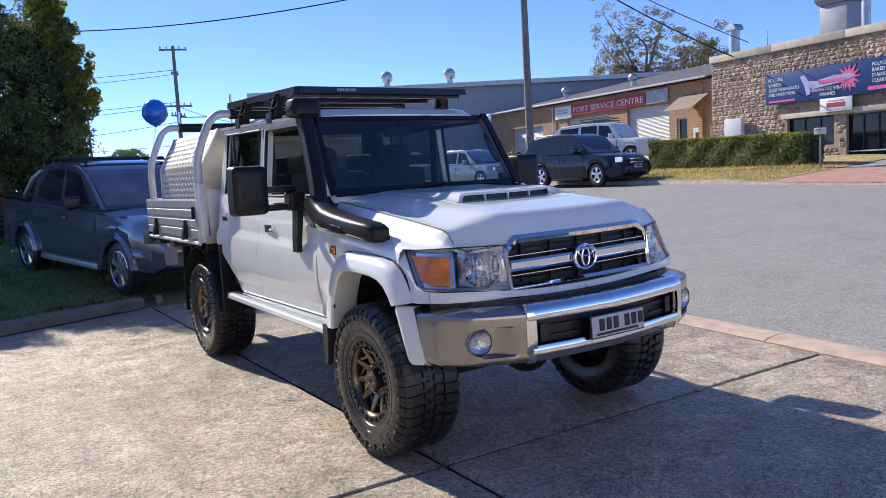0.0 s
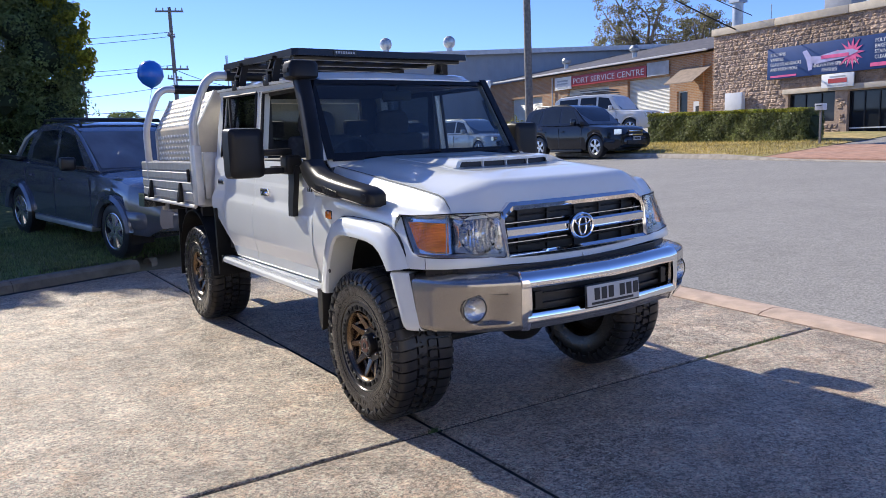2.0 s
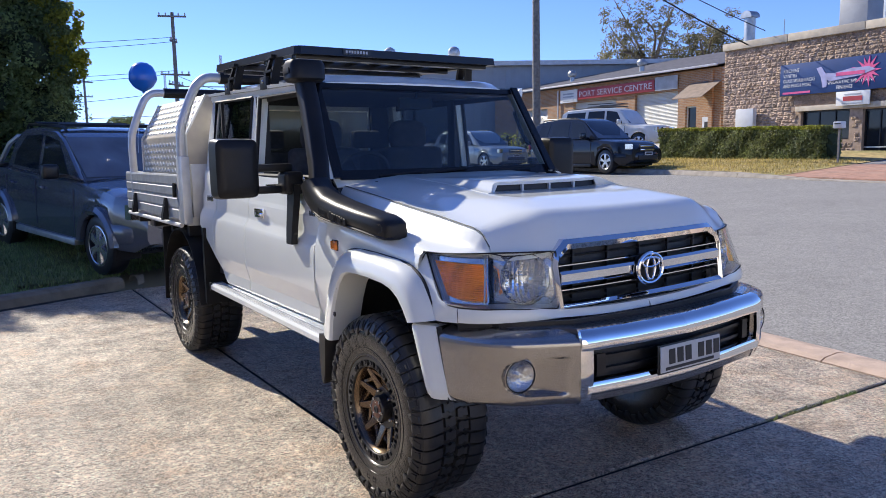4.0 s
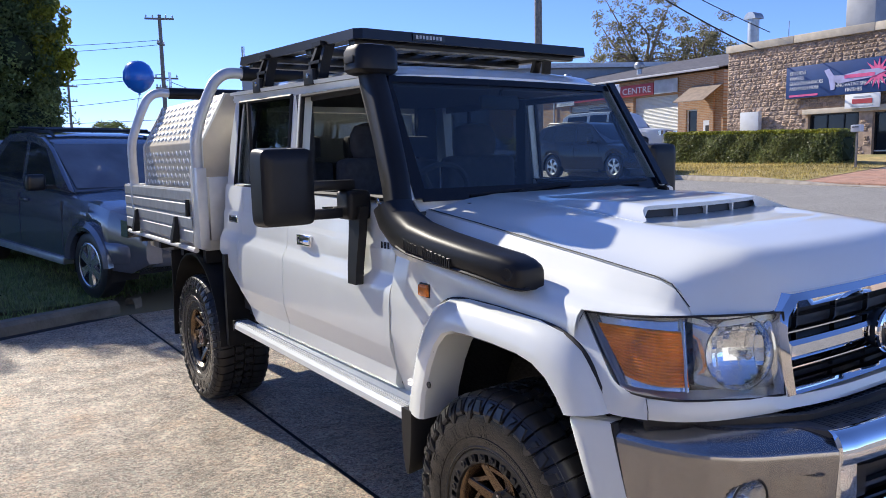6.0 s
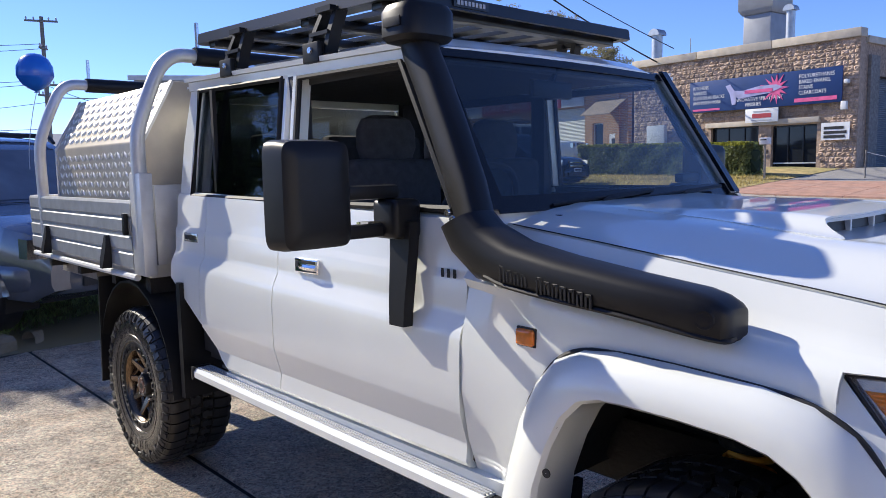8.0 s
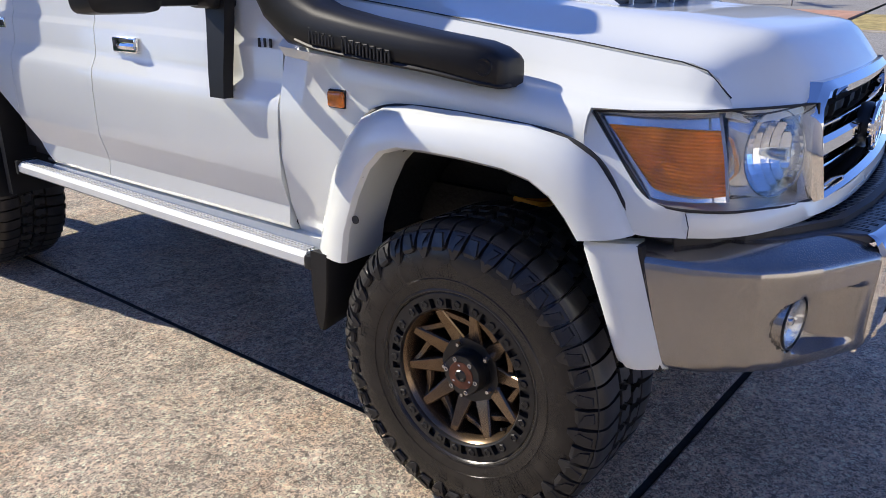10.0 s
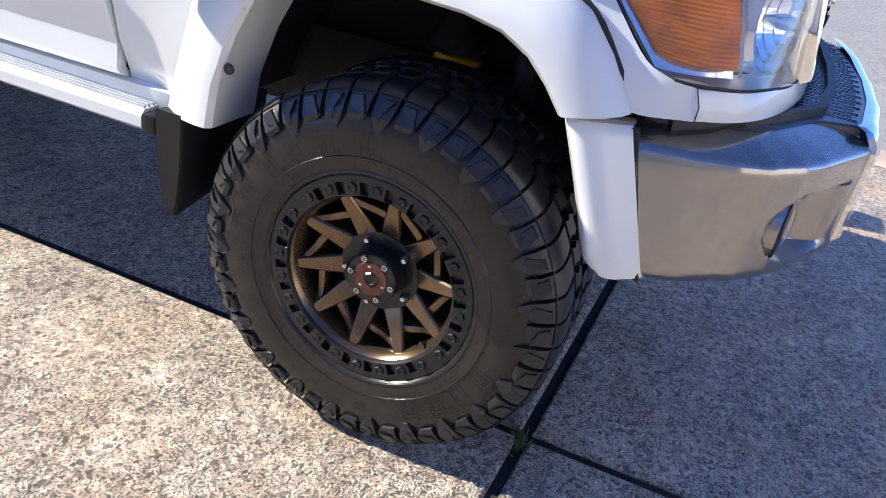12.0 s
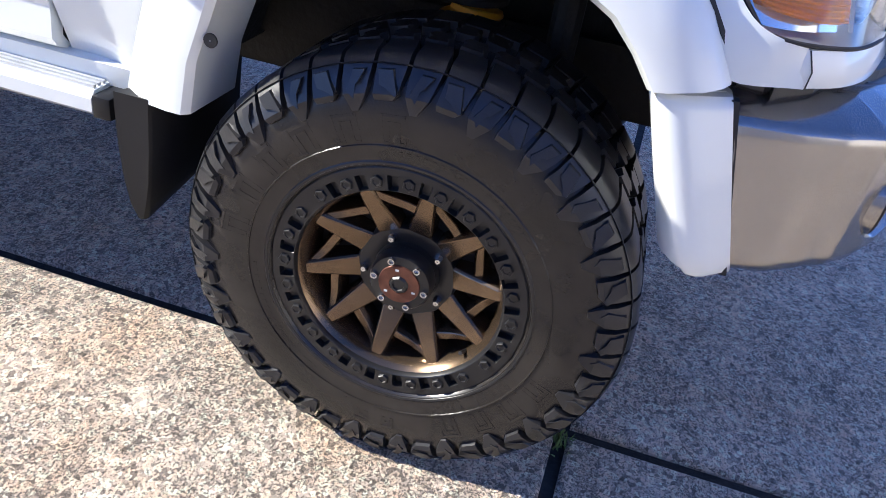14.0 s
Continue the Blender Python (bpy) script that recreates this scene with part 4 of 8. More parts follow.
# ---- poles, cables, trees, hedges ----
def power_pole(m, height, arms, label):
    p = thing("power_pole", m, label, "power pole", "power poles")
    part("pole", tube([(0, 0, -0.3), (0, 0, height * 0.5), (0, 0, height)], [0.17, 0.145, 0.115], 12), WOOD, p)
    for z, half, turn in arms:
        a = part("crossarm", box(-half, half, -0.06, 0.06, z - 0.06, z + 0.06, 0.01), WOOD, p)
        a.matrix_local = pose(0, -0.16, 0, 0, 0, turn)
        for k in (-0.9, -0.45, 0.45, 0.9):
            i = part("insulator", lathe_z([(0.015, 0), (0.05, 0.05), (0.06, 0.1), (0.045, 0.16), (0.01, 0.2)], 10), CERAMIC, a)
            i.matrix_local = pose(k * half, 0, z + 0.06)
    return p


def at(az, dist, z=0.0):
    return Vector((-2.78 + dist * math.sin(radians(az)), -3.57 + dist * math.cos(radians(az)), z))


P1 = at(14.9, 58)
power_pole(pose(*P1, 0, 0, -20), 11.6, ((11.3, 0.95, 0), (9.6, 0.5, 70), (7.3, 1.0, 10), (6.6, 0.8, 60)), "grey timber power pole with three crossarms, far off")
P2 = at(8.95, 95)
power_pole(pose(*P2, 0, 0, 10), 10.8, ((10.0, 0.9, 0), (8.4, 0.8, 0)), "thin distant timber power pole with crossarms")
P3 = at(40.7, 31.0)
P3.z = ground_z(P3.x, P3.y)
power_pole(pose(*P3, 0, -0.6, 30), 11.5, ((10.9, 1.1, 0),), "brown timber power pole beside the street")


def cable(name, a, b, sag, r, label):
    pts = [Vector(a).lerp(Vector(b), k / 24) - Vector((0, 0, 4 * sag * (k / 24) * (1 - k / 24))) for k in range(25)]
    return tagged(part(name, tube(pts, r, 6), WIRE), label, "cable", "overhead cables")


P4 = Vector((1.5, 42.0, 0.0))
power_pole(pose(*P4, 0, 0, 40), 10.4, ((9.7, 0.9, 0),), "timber power pole hidden behind the tall hedge")
cable("cable", P4 + Vector((0, 0, 10.1)), P3 + Vector((0, 0, 9.0)), 0.8, 0.028, "black overhead cable slung across the sky")
cable("cable", P3 + Vector((0, 0, 9.6)), (27.2, 17.2, 5.9), 0.25, 0.03, "black service cable from pole to workshop")
cable("cable", P3 + Vector((0, 0, 9.9)), (27.1, 16.4, 6.4), 0.2, 0.018, "thin black service cable from pole to workshop")
for dz, sag in ((9.9, 0.35), (9.6, 0.5), (7.6, 0.4), (7.4, 0.6), (6.2, 0.9), (4.5, 0.2)):
    cable("cable", P1 + Vector((0, 0, dz)), at(-6, 70, dz * 0.98), sag, 0.018, "thin distant power line")
cable("cable", P1 + Vector((0, 0, 7.3)), at(22, 70, 6.8), 0.6, 0.02, "thin distant power line")
bm = tube([P1 + Vector((0, 0, 6.5)), P1 + Vector((3.4, -1.4, 6.45))], 0.04, 6)
tube([P1 + Vector((3.4, -1.4, 6.45)), P1 + Vector((3.4, -1.4, 5.5))], 0.05, 6, bm=bm)
tagged(part("street_lamp", bm, GALV), "street lamp arm on the far timber pole", "street lamp")


def clump_points(centres, radii, per, flat=1.0):
    c, n = [], []
    for (p, r) in zip(centres, radii):
        d = rng.normal(0, 1, (per, 3))
        d /= np.linalg.norm(d, axis=1, keepdims=True)
        rad = r * rng.uniform(0.6, 1.0, per) ** 0.7 * (1.12 + 0.22 * np.sin(6 * d[:, 0] + p[0] * 9) * np.sin(5 * d[:, 2] + p[1] * 7))
        c.append(np.asarray(p) + d * rad[:, None] * (1, 1, flat))
        n.append(d)
    return np.concatenate(c), np.concatenate(n)


# tall garden hedge behind the other pickup
tall = thing("tall_hedge", pose(-2.75, 14.6, 0.5), "tall dense dark-green hedge with yellow new growth", "hedge")
cs, rs, cores = [], [], bmesh.new()
for k in range(300):
    x = rng.uniform(-4.5, 2.4)
    top = 4.4 + 1.2 * smoothstep(2.5, 0.6, x) + 0.1 * smoothstep(1.0, -2, x) + 0.1 * math.sin(3.1 * x)
    z = rng.uniform(0.0, top - 0.35)
    edge = 0.35 * max(0, z - 2.6) if x > 1.8 else 0
    cs.append((min(x, 2.2 - edge * 0.25), rng.uniform(-0.9, 0.9), z))
    rs.append(rng.uniform(0.38, 0.75))
# Filler balls whose dark colour paints the shade inside the hedge.
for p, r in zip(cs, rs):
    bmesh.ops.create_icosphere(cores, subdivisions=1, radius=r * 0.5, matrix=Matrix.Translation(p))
part("core", cores, CORE_SHADE, tall, "near-black filler balls, the hedge's inner shade put into their colour")
tufts, tuft_r = [], []
for p, r in zip(cs, rs):
    for _ in range(12):
        d = Vector(rng.normal(0, 1, 3)).normalized()
        tufts.append(tuple(Vector(p) + d * r * rng.uniform(0.75, 1.08) + Vector((0, 0, 0.05))))
        tuft_r.append(rng.uniform(0.1, 0.2))
# ragged sprays that stand out along the street end and the top
for _ in range(170):
    z = rng.uniform(0.6, 5.2)
    x = min(2.35, 2.6 - 0.55 * max(0.0, z - 3.6)) if rng.random() < 0.7 else rng.uniform(-3.5, 1.6)
    p = Vector((x, rng.uniform(-1.0, 0.6), z if x > 1.5 else 4.9 + 0.25 * math.sin(3 * x)))
    way = Vector((0.7 if x > 1.5 else rng.normal(0, 0.4), rng.normal(-0.2, 0.3), rng.uniform(0.3, 1.0))).normalized()
    for k in range(4):
        tufts.append(tuple(p + way * 0.13 * k))
        tuft_r.append(0.15 - 0.025 * k)
c0, n0 = clump_points(cs, [r * 0.92 for r in rs], 300)
c, n = clump_points(tufts, tuft_r, 52)
c, n = np.concatenate([c0, c]), np.concatenate([n0, n])
leaves("foliage", c, n + np.array((0, -0.2, 0.5)), 0.075, LEAF_DARK, rng, 0.5, tall)
tips = []
for _ in range(60):
    z = rng.uniform(2.6, 4.9)
    p = Vector((2.5 - 0.5 * max(0.0, z - 3.7) + rng.uniform(-0.25, 0.3), rng.uniform(-1.1, -0.4), z))
    way = Vector((0.6, -0.1, rng.uniform(0.2, 1.0))).normalized()
    tips += [(tuple(p + way * 0.1 * k), 0.11 - 0.02 * k) for k in range(3)]
c, n = clump_points([t[0] for t in tips], [t[1] for t in tips], 26)
tagged(leaves("new_growth", c, n, 0.1, LEAF_YELLOW, rng, 0.5, tall), "yellow new shoots, with some sunlight put into their colour")
# clipped box hedge before the workshop
boxh = thing("clipped_hedge", pose(20.45, 9.55, 0), "clipped green box hedge with yellow tips on the verge", "hedge")
HL = 6.9
hang = math.degrees(math.atan2(1, 0.105)) - 90
boxh.matrix_world = pose(20.61, 9.8, 0, 0, 0, hang)


def hedge_base(v):
    return 1.04 + 0.02 * v


# Dark filler balls again paint the inner shade behind the box leaves.
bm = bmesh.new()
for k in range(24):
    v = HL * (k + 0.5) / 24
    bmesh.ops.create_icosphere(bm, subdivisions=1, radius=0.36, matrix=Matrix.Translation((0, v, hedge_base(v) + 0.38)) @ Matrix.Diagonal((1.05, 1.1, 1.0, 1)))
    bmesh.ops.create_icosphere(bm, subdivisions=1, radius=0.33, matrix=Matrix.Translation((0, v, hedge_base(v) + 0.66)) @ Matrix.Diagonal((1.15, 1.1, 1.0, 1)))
part("core", bm, CORE_SHADE, boxh)
N = 30000
v, w = rng.uniform(0, HL, N), rng.random(N)
face = rng.random(N)
hx = np.where(face < 0.62, -0.50 + 0.12 * rng.random(N) + 0.05 * np.sin(3.1 * v) * np.sin(6 * w + 1.7 * v), rng.uniform(-0.48, 0.48, N))
hz = np.where(face < 0.62, 1.1 * w, 1.1 - 0.12 * rng.random(N) + 0.03 * np.sin(4.3 * v) * np.sin(1.9 * v))
nrm = np.where((face < 0.62)[:, None], (-1.0, 0, 0.2), (0, 0, 1.0))
pts = np.stack([hx, v, hz + 1.04 + 0.02 * v], 1)
# Top leaves take the yellow leaf, which paints the sunlit top too.
low = hz < 1.0
leaves("foliage", pts[low], nrm[low], 0.085, LEAF_BOX, rng, 0.6, boxh)
tagged(leaves("tip_foliage", pts[~low], nrm[~low], 0.08, LEAF_YELLOW, rng, 0.6, boxh), "yellow-green tips along the top, sunlight put into their colour")
e = rng.uniform(0, 1, (1800, 3))
leaves("end_foliage", np.stack([-0.48 + 0.96 * e[:, 0], -0.05 + 0.12 * e[:, 1] ** 2, 1.04 + 1.1 * e[:, 2]], 1), np.tile((0, -1.0, 0.1), (1800, 1)), 0.085, LEAF_BOX, rng, 0.6, boxh)
lb = thing("letter_box", pose(19.6, 9.0, 0.95), "white metal letterbox on a thin post by the hedge", "letterbox")
part("post", box(-0.025, 0.025, -0.025, 0.025, -0.05, 1.08), WOOD, lb, smooth=0)
part("box", box(-0.12, 0.12, -0.13, 0.13, 1.08, 1.28, 0.02), FASCIA, lb)
part("slot", box(-0.13, -0.121, -0.09, 0.09, 1.2, 1.23), INK, lb, smooth=0)
bush = thing("low_hedge", pose(21.5, 26.5, 1.2), "small yellow-green hedge by the garage yard", "hedge")
cs = [(rng.uniform(-0.4, 0.4), rng.uniform(-6, 6), rng.uniform(0.3, 0.8)) for _ in range(36)]
# Same painted inner shade: near-black balls under the leaves.
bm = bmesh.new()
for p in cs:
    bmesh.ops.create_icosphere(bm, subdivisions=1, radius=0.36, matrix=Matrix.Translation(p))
part("core", bm, CORE_SHADE, bush)
c, n = clump_points(cs, [0.5] * 36, 130)
leaves("foliage", c, n, 0.11, LEAF_YELLOW, rng, 0.6, bush)


def gum_tree(m, height, spread, seed, label, count):
    r = np.random.default_rng(seed)
    t = thing("gum_tree", m, label, "tree", "gum trees")
    bm = bmesh.new()
    trunk = smooth_path([(0, 0, -0.5), (0.3, 0.1, height * 0.25), (0.1, -0.2, height * 0.45), (0.5, 0.1, height * 0.62)], 4)
    tube(trunk, list(np.linspace(0.42, 0.2, len(trunk))), 9, bm=bm)
    ends = []
    for k in range(13):
        a = r.uniform(0, 6.283)
        base = trunk[r.integers(len(trunk) // 3, len(trunk))]
        tip = Vector((spread * r.uniform(0.45, 1.0) * math.cos(a), spread * r.uniform(0.45, 1.0) * math.sin(a), height * r.uniform(0.6, 1.0)))
        mid = base.lerp(tip, 0.5) + Vector((r.normal(0, 0.5), r.normal(0, 0.5), r.uniform(0.0, 1.0)))
        pth = smooth_path([base, mid, tip], 5)
        tube(pth, list(np.linspace(0.15, 0.03, len(pth))), 6, bm=bm)
        for q in (pth[-1], pth[-3], pth[-5]):
            ends += [q + Vector(r.normal(0, 0.8, 3)) for _ in range(4)]
    part("trunk", bm, BARK, t, "pale forking trunk")
    c, n = clump_points([tuple(e) for e in ends], [r.uniform(0.35, 0.8) for _ in ends], count, 0.55)
    leaves("crown", c, n, 0.27, LEAF_GUM, r, 0.32, t)
    return t


gp = at(49.1, 74)
gum_tree(pose(gp.x, gp.y, 2.0), 13.2, 5.0, 3, "tall open gum tree with grey-green leaves", 56)
gp = at(53.0, 76)
gum_tree(pose(gp.x, gp.y, 2.0), 10.8, 3.2, 11, "dense dark gum tree behind the roofs", 62)

palm = thing("palm", pose(*at(11.3, 62, 0.5)), "small far palm crown above the roofs", "palm tree")
part("trunk", tube([(0, 0, -0.5), (0, 0, 3.2)], 0.14, 8), BARK, palm)
pr = np.random.default_rng(5)
c, n = [], []
bm = bmesh.new()
for k in range(14):
    a = 2 * math.pi * k / 14
    pth = smooth_path([(0, 0, 3.2), (0.7 * math.cos(a), 0.7 * math.sin(a), 3.9), (1.5 * math.cos(a), 1.5 * math.sin(a), 3.3)], 6)
    tube(pth, 0.02, 5, bm=bm)
    for p in pth[2:]:
        for q in range(5):
            c.append(tuple(p + Vector(pr.normal(0, 0.08, 3))))
            n.append((0, 0, 1))
part("fronds", bm, BARK, palm)
leaves("leaflets", c, n, 0.34, LEAF_DARK, pr, 0.18, palm)

# low house roofs and trees on the skyline at the back
sky_h = thing("low_house", pose(*at(20, 75, 1.0), 0, 0, -20), "low far house with a pale wall and grey roof", "house")
part("wall", box(-7, 7, 0, 8, 0, 2.6), FASCIA, sky_h, smooth=0)
part("roof", loft([[(x, -0.5, 2.6), (x, 4, 4.2), (x, 8.5, 2.6)] for x in (-7.5, 7.5)]), ROOFMETAL, sky_h, smooth=0)


# ---- the white dual-cab pickup ----
truck = thing("pickup_truck", pose(0, 0, 0), "lifted white dual-cab pickup with snorkel, roof rack and alloy tray", "pickup truck")
BOTH = (1, -1)


OFFSIDE = Vector((0.055, 0, 0.008))


def far_side(bm):
    """The mirrored twin; the truck's middle line lies a little off x = 0 and it leans slightly."""
    flip(bm)
    for v in bm.verts:
        v.co += OFFSIDE * smoothstep(0.02, 0.4, v.co.x)
    return bm


def pair(name, make, mat, parent=truck, label="", smooth=35):
    """The same part on the driver's side (x < 0) and, mirrored, on the other side."""
    return [part(name, make() if s > 0 else far_side(make()), mat, parent, label, smooth) for s in BOTH]


# --- body sides: doors, rear corner, sills ---
SIDE = [(0.655, -0.80), (0.672, -0.842), (0.69, -0.855), (0.742, -0.8495), (0.752, -0.849), (0.845, -0.8745), (0.858, -0.877), (0.92, -0.8785), (1.02, -0.878), (1.08, -0.8735),
        (1.098, -0.870), (1.107, -0.8665), (1.146, -0.8475), (1.156, -0.8445), (1.17, -0.843), (1.248, -0.839), (1.254, -0.8375), (1.272, -0.8305), (1.28, -0.8285), (1.40, -0.82), (1.425, -0.812), (1.436, -0.79)]


def side_x(z):
    return float(np.interp(z, [p[0] for p in SIDE], [p[1] for p in SIDE]))


def rake(y):
    return 0.026 * (y - 1.5)


def side_panel(y0, y1, bottom=None, inset=0.0, n=14):
    grid = []
    for k in range(n + 1):
        y = y0 + (y1 - y0) * k / n
        zb = bottom(y) if bottom else 0.0
        col = []
        for z, x in SIDE:
            zz = max(z, zb)
            col.append((side_x(zz) + inset, y, zz + rake(y) * min(1.0, max(0.0, (zz - 0.7) / 0.3))))
        grid.append(col)
    return sheet(grid, (0.03, 0, 0))


pair("front_door", lambda: side_panel(0.739, 1.797), WHITE, label="white front door with a moulded waistline", smooth=14)
pair("rear_door", lambda: side_panel(1.803, 2.45, lambda y: 0.0 if y < 2.25 else 0.66 + 0.9 * (y - 2.25)), WHITE, smooth=14)
pair("rear_quarter", lambda: side_panel(2.454, 2.765, lambda y: 0.85 + 0.55 * (y - 2.45)), WHITE, smooth=14)
pair("door_jamb", lambda: side_panel(0.745, 2.70, lambda y: 0.0 if y < 2.25 else 0.68 + 0.8 * (y - 2.25), 0.022), TRIM)
pair("sill", lambda: loft([[(-0.78, y, 0.60), (-0.835, y, 0.61), (-0.84, y, 0.66), (-0.78, y, 0.67)] for y in (0.56, 2.30)]), WHITE)
pair("sill_seal", lambda: box(-0.83, -0.79, 0.74, 2.36, 0.668, 0.682), TRIM, smooth=0)
for x0, x1, z0, z1 in ((-0.72, 0.72, 0.85, 1.50), (-0.72, -0.555, 1.502, 1.90), (0.555, 0.72, 1.502, 1.90), (-0.72, 0.72, 1.902, 2.02)):
    part("cab_back", box(x0, x1, 2.737, 2.765, z0, z1, 0.004), WHITE, truck)
for s in BOTH:
    def side(bm):
        return bm if s > 0 else far_side(bm)
    h = part("door_handle", side(box(-0.856, -0.838, 1.50, 1.655, 1.178, 1.234, 0.007, 3)), CHROME, truck, "chrome door handle")
    part("grip", side(loft([[(-0.852 - o, y, 1.190), (-0.862 - o, y, 1.195), (-0.865 - o, y, 1.204), (-0.860 - o, y, 1.212), (-0.852, y, 1.214)] for y, o in ((1.505, 0.0), (1.53, 0.004), (1.565, 0.005), (1.60, 0.003), (1.615, 0.0))])), CHROME, h)
    part("grip_slot", side(box(-0.8575, -0.855, 1.512, 1.605, 1.216, 1.228, 0.002)), INK, h)
    part("lock", side(box(-0.8585, -0.855, 1.625, 1.645, 1.198, 1.222, 0.003)), INK, h)
badge = part("rear_badge", box(-0.845, -0.838, 2.52, 2.66, 1.234, 1.276, 0.003), STEEL, truck, "small metal badge plate with dark bars")
for k in range(6):
    part("badge_bar", box(-0.8475, -0.8455, 2.53 + 0.021 * k, 2.542 + 0.021 * k, 1.244, 1.266), INK, badge, smooth=0)
for k in range(3):
    part("grade_badge", box(-0.8425, -0.839, 0.785 + 0.026 * k, 0.795 + 0.026 * k, 1.235, 1.262, 0.001), LETTER, truck, "thin dark badge bar", 0)

# --- upper cab: pillars, roof, glass ---
def up_x(z):
    return float(np.interp(z, [1.42, 1.95, 2.02], [-0.80, -0.742, -0.71]))


def pillar(pts, w, d, name="pillar", mat=WHITE):
    """A pillar along points (y, z) on the cab's side, w wide along y and d deep."""
    def make():
        rings = []
        for y, z in pts:
            x = up_x(z)
            rings.append([(x, y - w / 2, z), (x - 0.012, y - w / 2 + 0.012, z), (x - 0.012, y + w / 2 - 0.012, z), (x, y + w / 2, z), (x + d, y + w / 2, z), (x + d, y - w / 2, z)])
        return loft(rings)
    return pair(name, make, mat)


pillar([(1.765, 1.41), (1.765, 1.96)], 0.045, 0.05, "centre_pillar")
pillar([(1.83, 1.41), (1.83, 1.965)], 0.045, 0.045, "door_frame")
pillar([(2.705, 1.42), (2.69, 1.7), (2.66, 1.99)], 0.13, 0.08, "rear_pillar")
WB, WT = (0.735, 1.43), (1.07, 1.965)


def a_pillar():
    rings = []
    for k in range(6):
        t = k / 5
        y, z = WB[0] + (WT[0] - WB[0]) * t, WB[1] + (WT[1] - WB[1]) * t
        xo = -0.795 + 0.055 * t
        rings.append([(-0.75 + 0.04 * t, y - 0.02, z), (xo + 0.02, y - 0.018, z), (xo, y + 0.01, z - 0.004), (xo + 0.004, y + 0.07, z - 0.012), (-0.755 + 0.04 * t, y + 0.06, z)])
    return loft(rings)


for s in BOTH:
    part("windscreen_pillar", a_pillar() if s > 0 else flip(a_pillar()), WHITE, truck)
pair("window_top_rail", lambda: loft([[(up_x(1.935) - 0.006, y, 1.915 + rake(y)), (up_x(1.935) - 0.01, y, 1.955 + rake(y)), (up_x(1.935) + 0.04, y, 1.955 + rake(y)), (up_x(1.935) + 0.04, y, 1.915 + rake(y))] for y in (1.05, 2.72)]), WHITE)
RINGS = []
for y in (1.03, 1.04, 1.06, 1.11, 1.18, 1.4, 1.9, 2.4, 2.68, 2.74, 2.765):
    f = smoothstep(1.0, 1.16, y) * (1 - 0.6 * smoothstep(2.66, 2.77, y))
    zc = 1.974 + 0.056 * f + rake(y)
    prof = []
    for u in np.linspace(-1, 1, 23):
        a = abs(u)
        x = 0.742 * math.copysign(min(1.0, a), u)
        prof.append((x, y + 0.032 * (x / 0.72) ** 2 * (1 - smoothstep(1.03, 1.4, y)), zc - (zc - 1.953 - rake(y)) * smoothstep(0.80, 1.0, a) - 0.012 * a * a))
    RINGS.append(prof)
part("roof", sheet(RINGS, (0, 0, -0.012)), WHITE, truck, "white steel roof")
pair("roof_gutter", lambda: loft([[(-0.735, y, 1.955 + rake(y)), (-0.765, y, 1.957 + rake(y)), (-0.768, y, 1.975 + rake(y)), (-0.755, y, 1.972 + rake(y)), (-0.74, y, 1.965 + rake(y))] for y in (1.07, 1.5, 2.1, 2.74)]), WHITE)

ws = sheet([[(x * (1 - 0.05 * k), WB[0] + (WT[0] - WB[0]) * k - 0.03 * (1 - (x / 0.72) ** 2), WB[1] + (WT[1] - WB[1]) * k) for k in (0.0, 0.33, 0.66, 1.0)] for x in np.linspace(-0.70, 0.752, 11)], (0, 0.006, 0))
w = part("windscreen", ws, SCREEN, truck, "large flat windscreen")
w.visible_shadow = False
band = bmesh.new()
def ws_pt(x, k, off):
    return (x * (1 - 0.05 * k), WB[0] + (WT[0] - WB[0]) * k - 0.03 * (1 - (x / 0.72) ** 2) - off, WB[1] + (WT[1] - WB[1]) * k + 0.2 * off)
for k0, k1 in ((-0.02, 0.075), (0.925, 0.985)):
    sheet([[ws_pt(x, k, 0.004) for k in (k0, k1)] for x in np.linspace(-0.71, 0.76, 9)], (0, 0.003, 0), bm=band)
for x0, x1 in ((-0.755, -0.70), (0.745, 0.80)):
    sheet([[ws_pt(x, k, 0.026) for k in (0.0, 0.5, 1.0)] for x in (x0, x1)], (0, 0.02, 0), bm=band)
part("windscreen_seal", band, FRIT, truck, "black rubber windscreen surround")


def side_glass(pts):
    """Glass from an outline in (y, z), lying a little inside the pillars."""
    def make():
        bm = bmesh.new()
        a = [bm.verts.new((up_x(z) + 0.012, y, z)) for y, z in pts]
        b = [bm.verts.new((up_x(z) + 0.017, y, z)) for y, z in pts]
        bm.faces.new(a)
        bm.faces.new(b[::-1])
        for i in range(len(pts)):
            j = (i + 1) % len(pts)
            bm.faces.new((a[i], b[i], b[j], a[j]))
        bmesh.ops.recalc_face_normals(bm, faces=bm.faces)
        return bm
    return make


for o in pair("rear_window", side_glass([(1.85, 1.43), (2.64, 1.435), (2.61, 1.945), (1.85, 1.93)]), TINT, label="dark tinted side glass", smooth=0):
    o.visible_shadow = False
# the front windows stand open: only their black runs and the top edge show
def window_run():
    bm = tube([(up_x(1.44) - 0.004, 0.83, 1.44), (up_x(1.91) - 0.004, 1.12, 1.905), (up_x(1.91) - 0.004, 1.735, 1.915), (up_x(1.44) - 0.004, 1.738, 1.44)], 0.013, 6)
    return tube([(up_x(1.44) - 0.004, 0.83, 1.437), (up_x(1.44) - 0.004, 1.738, 1.437)], 0.012, 6, bm=bm)


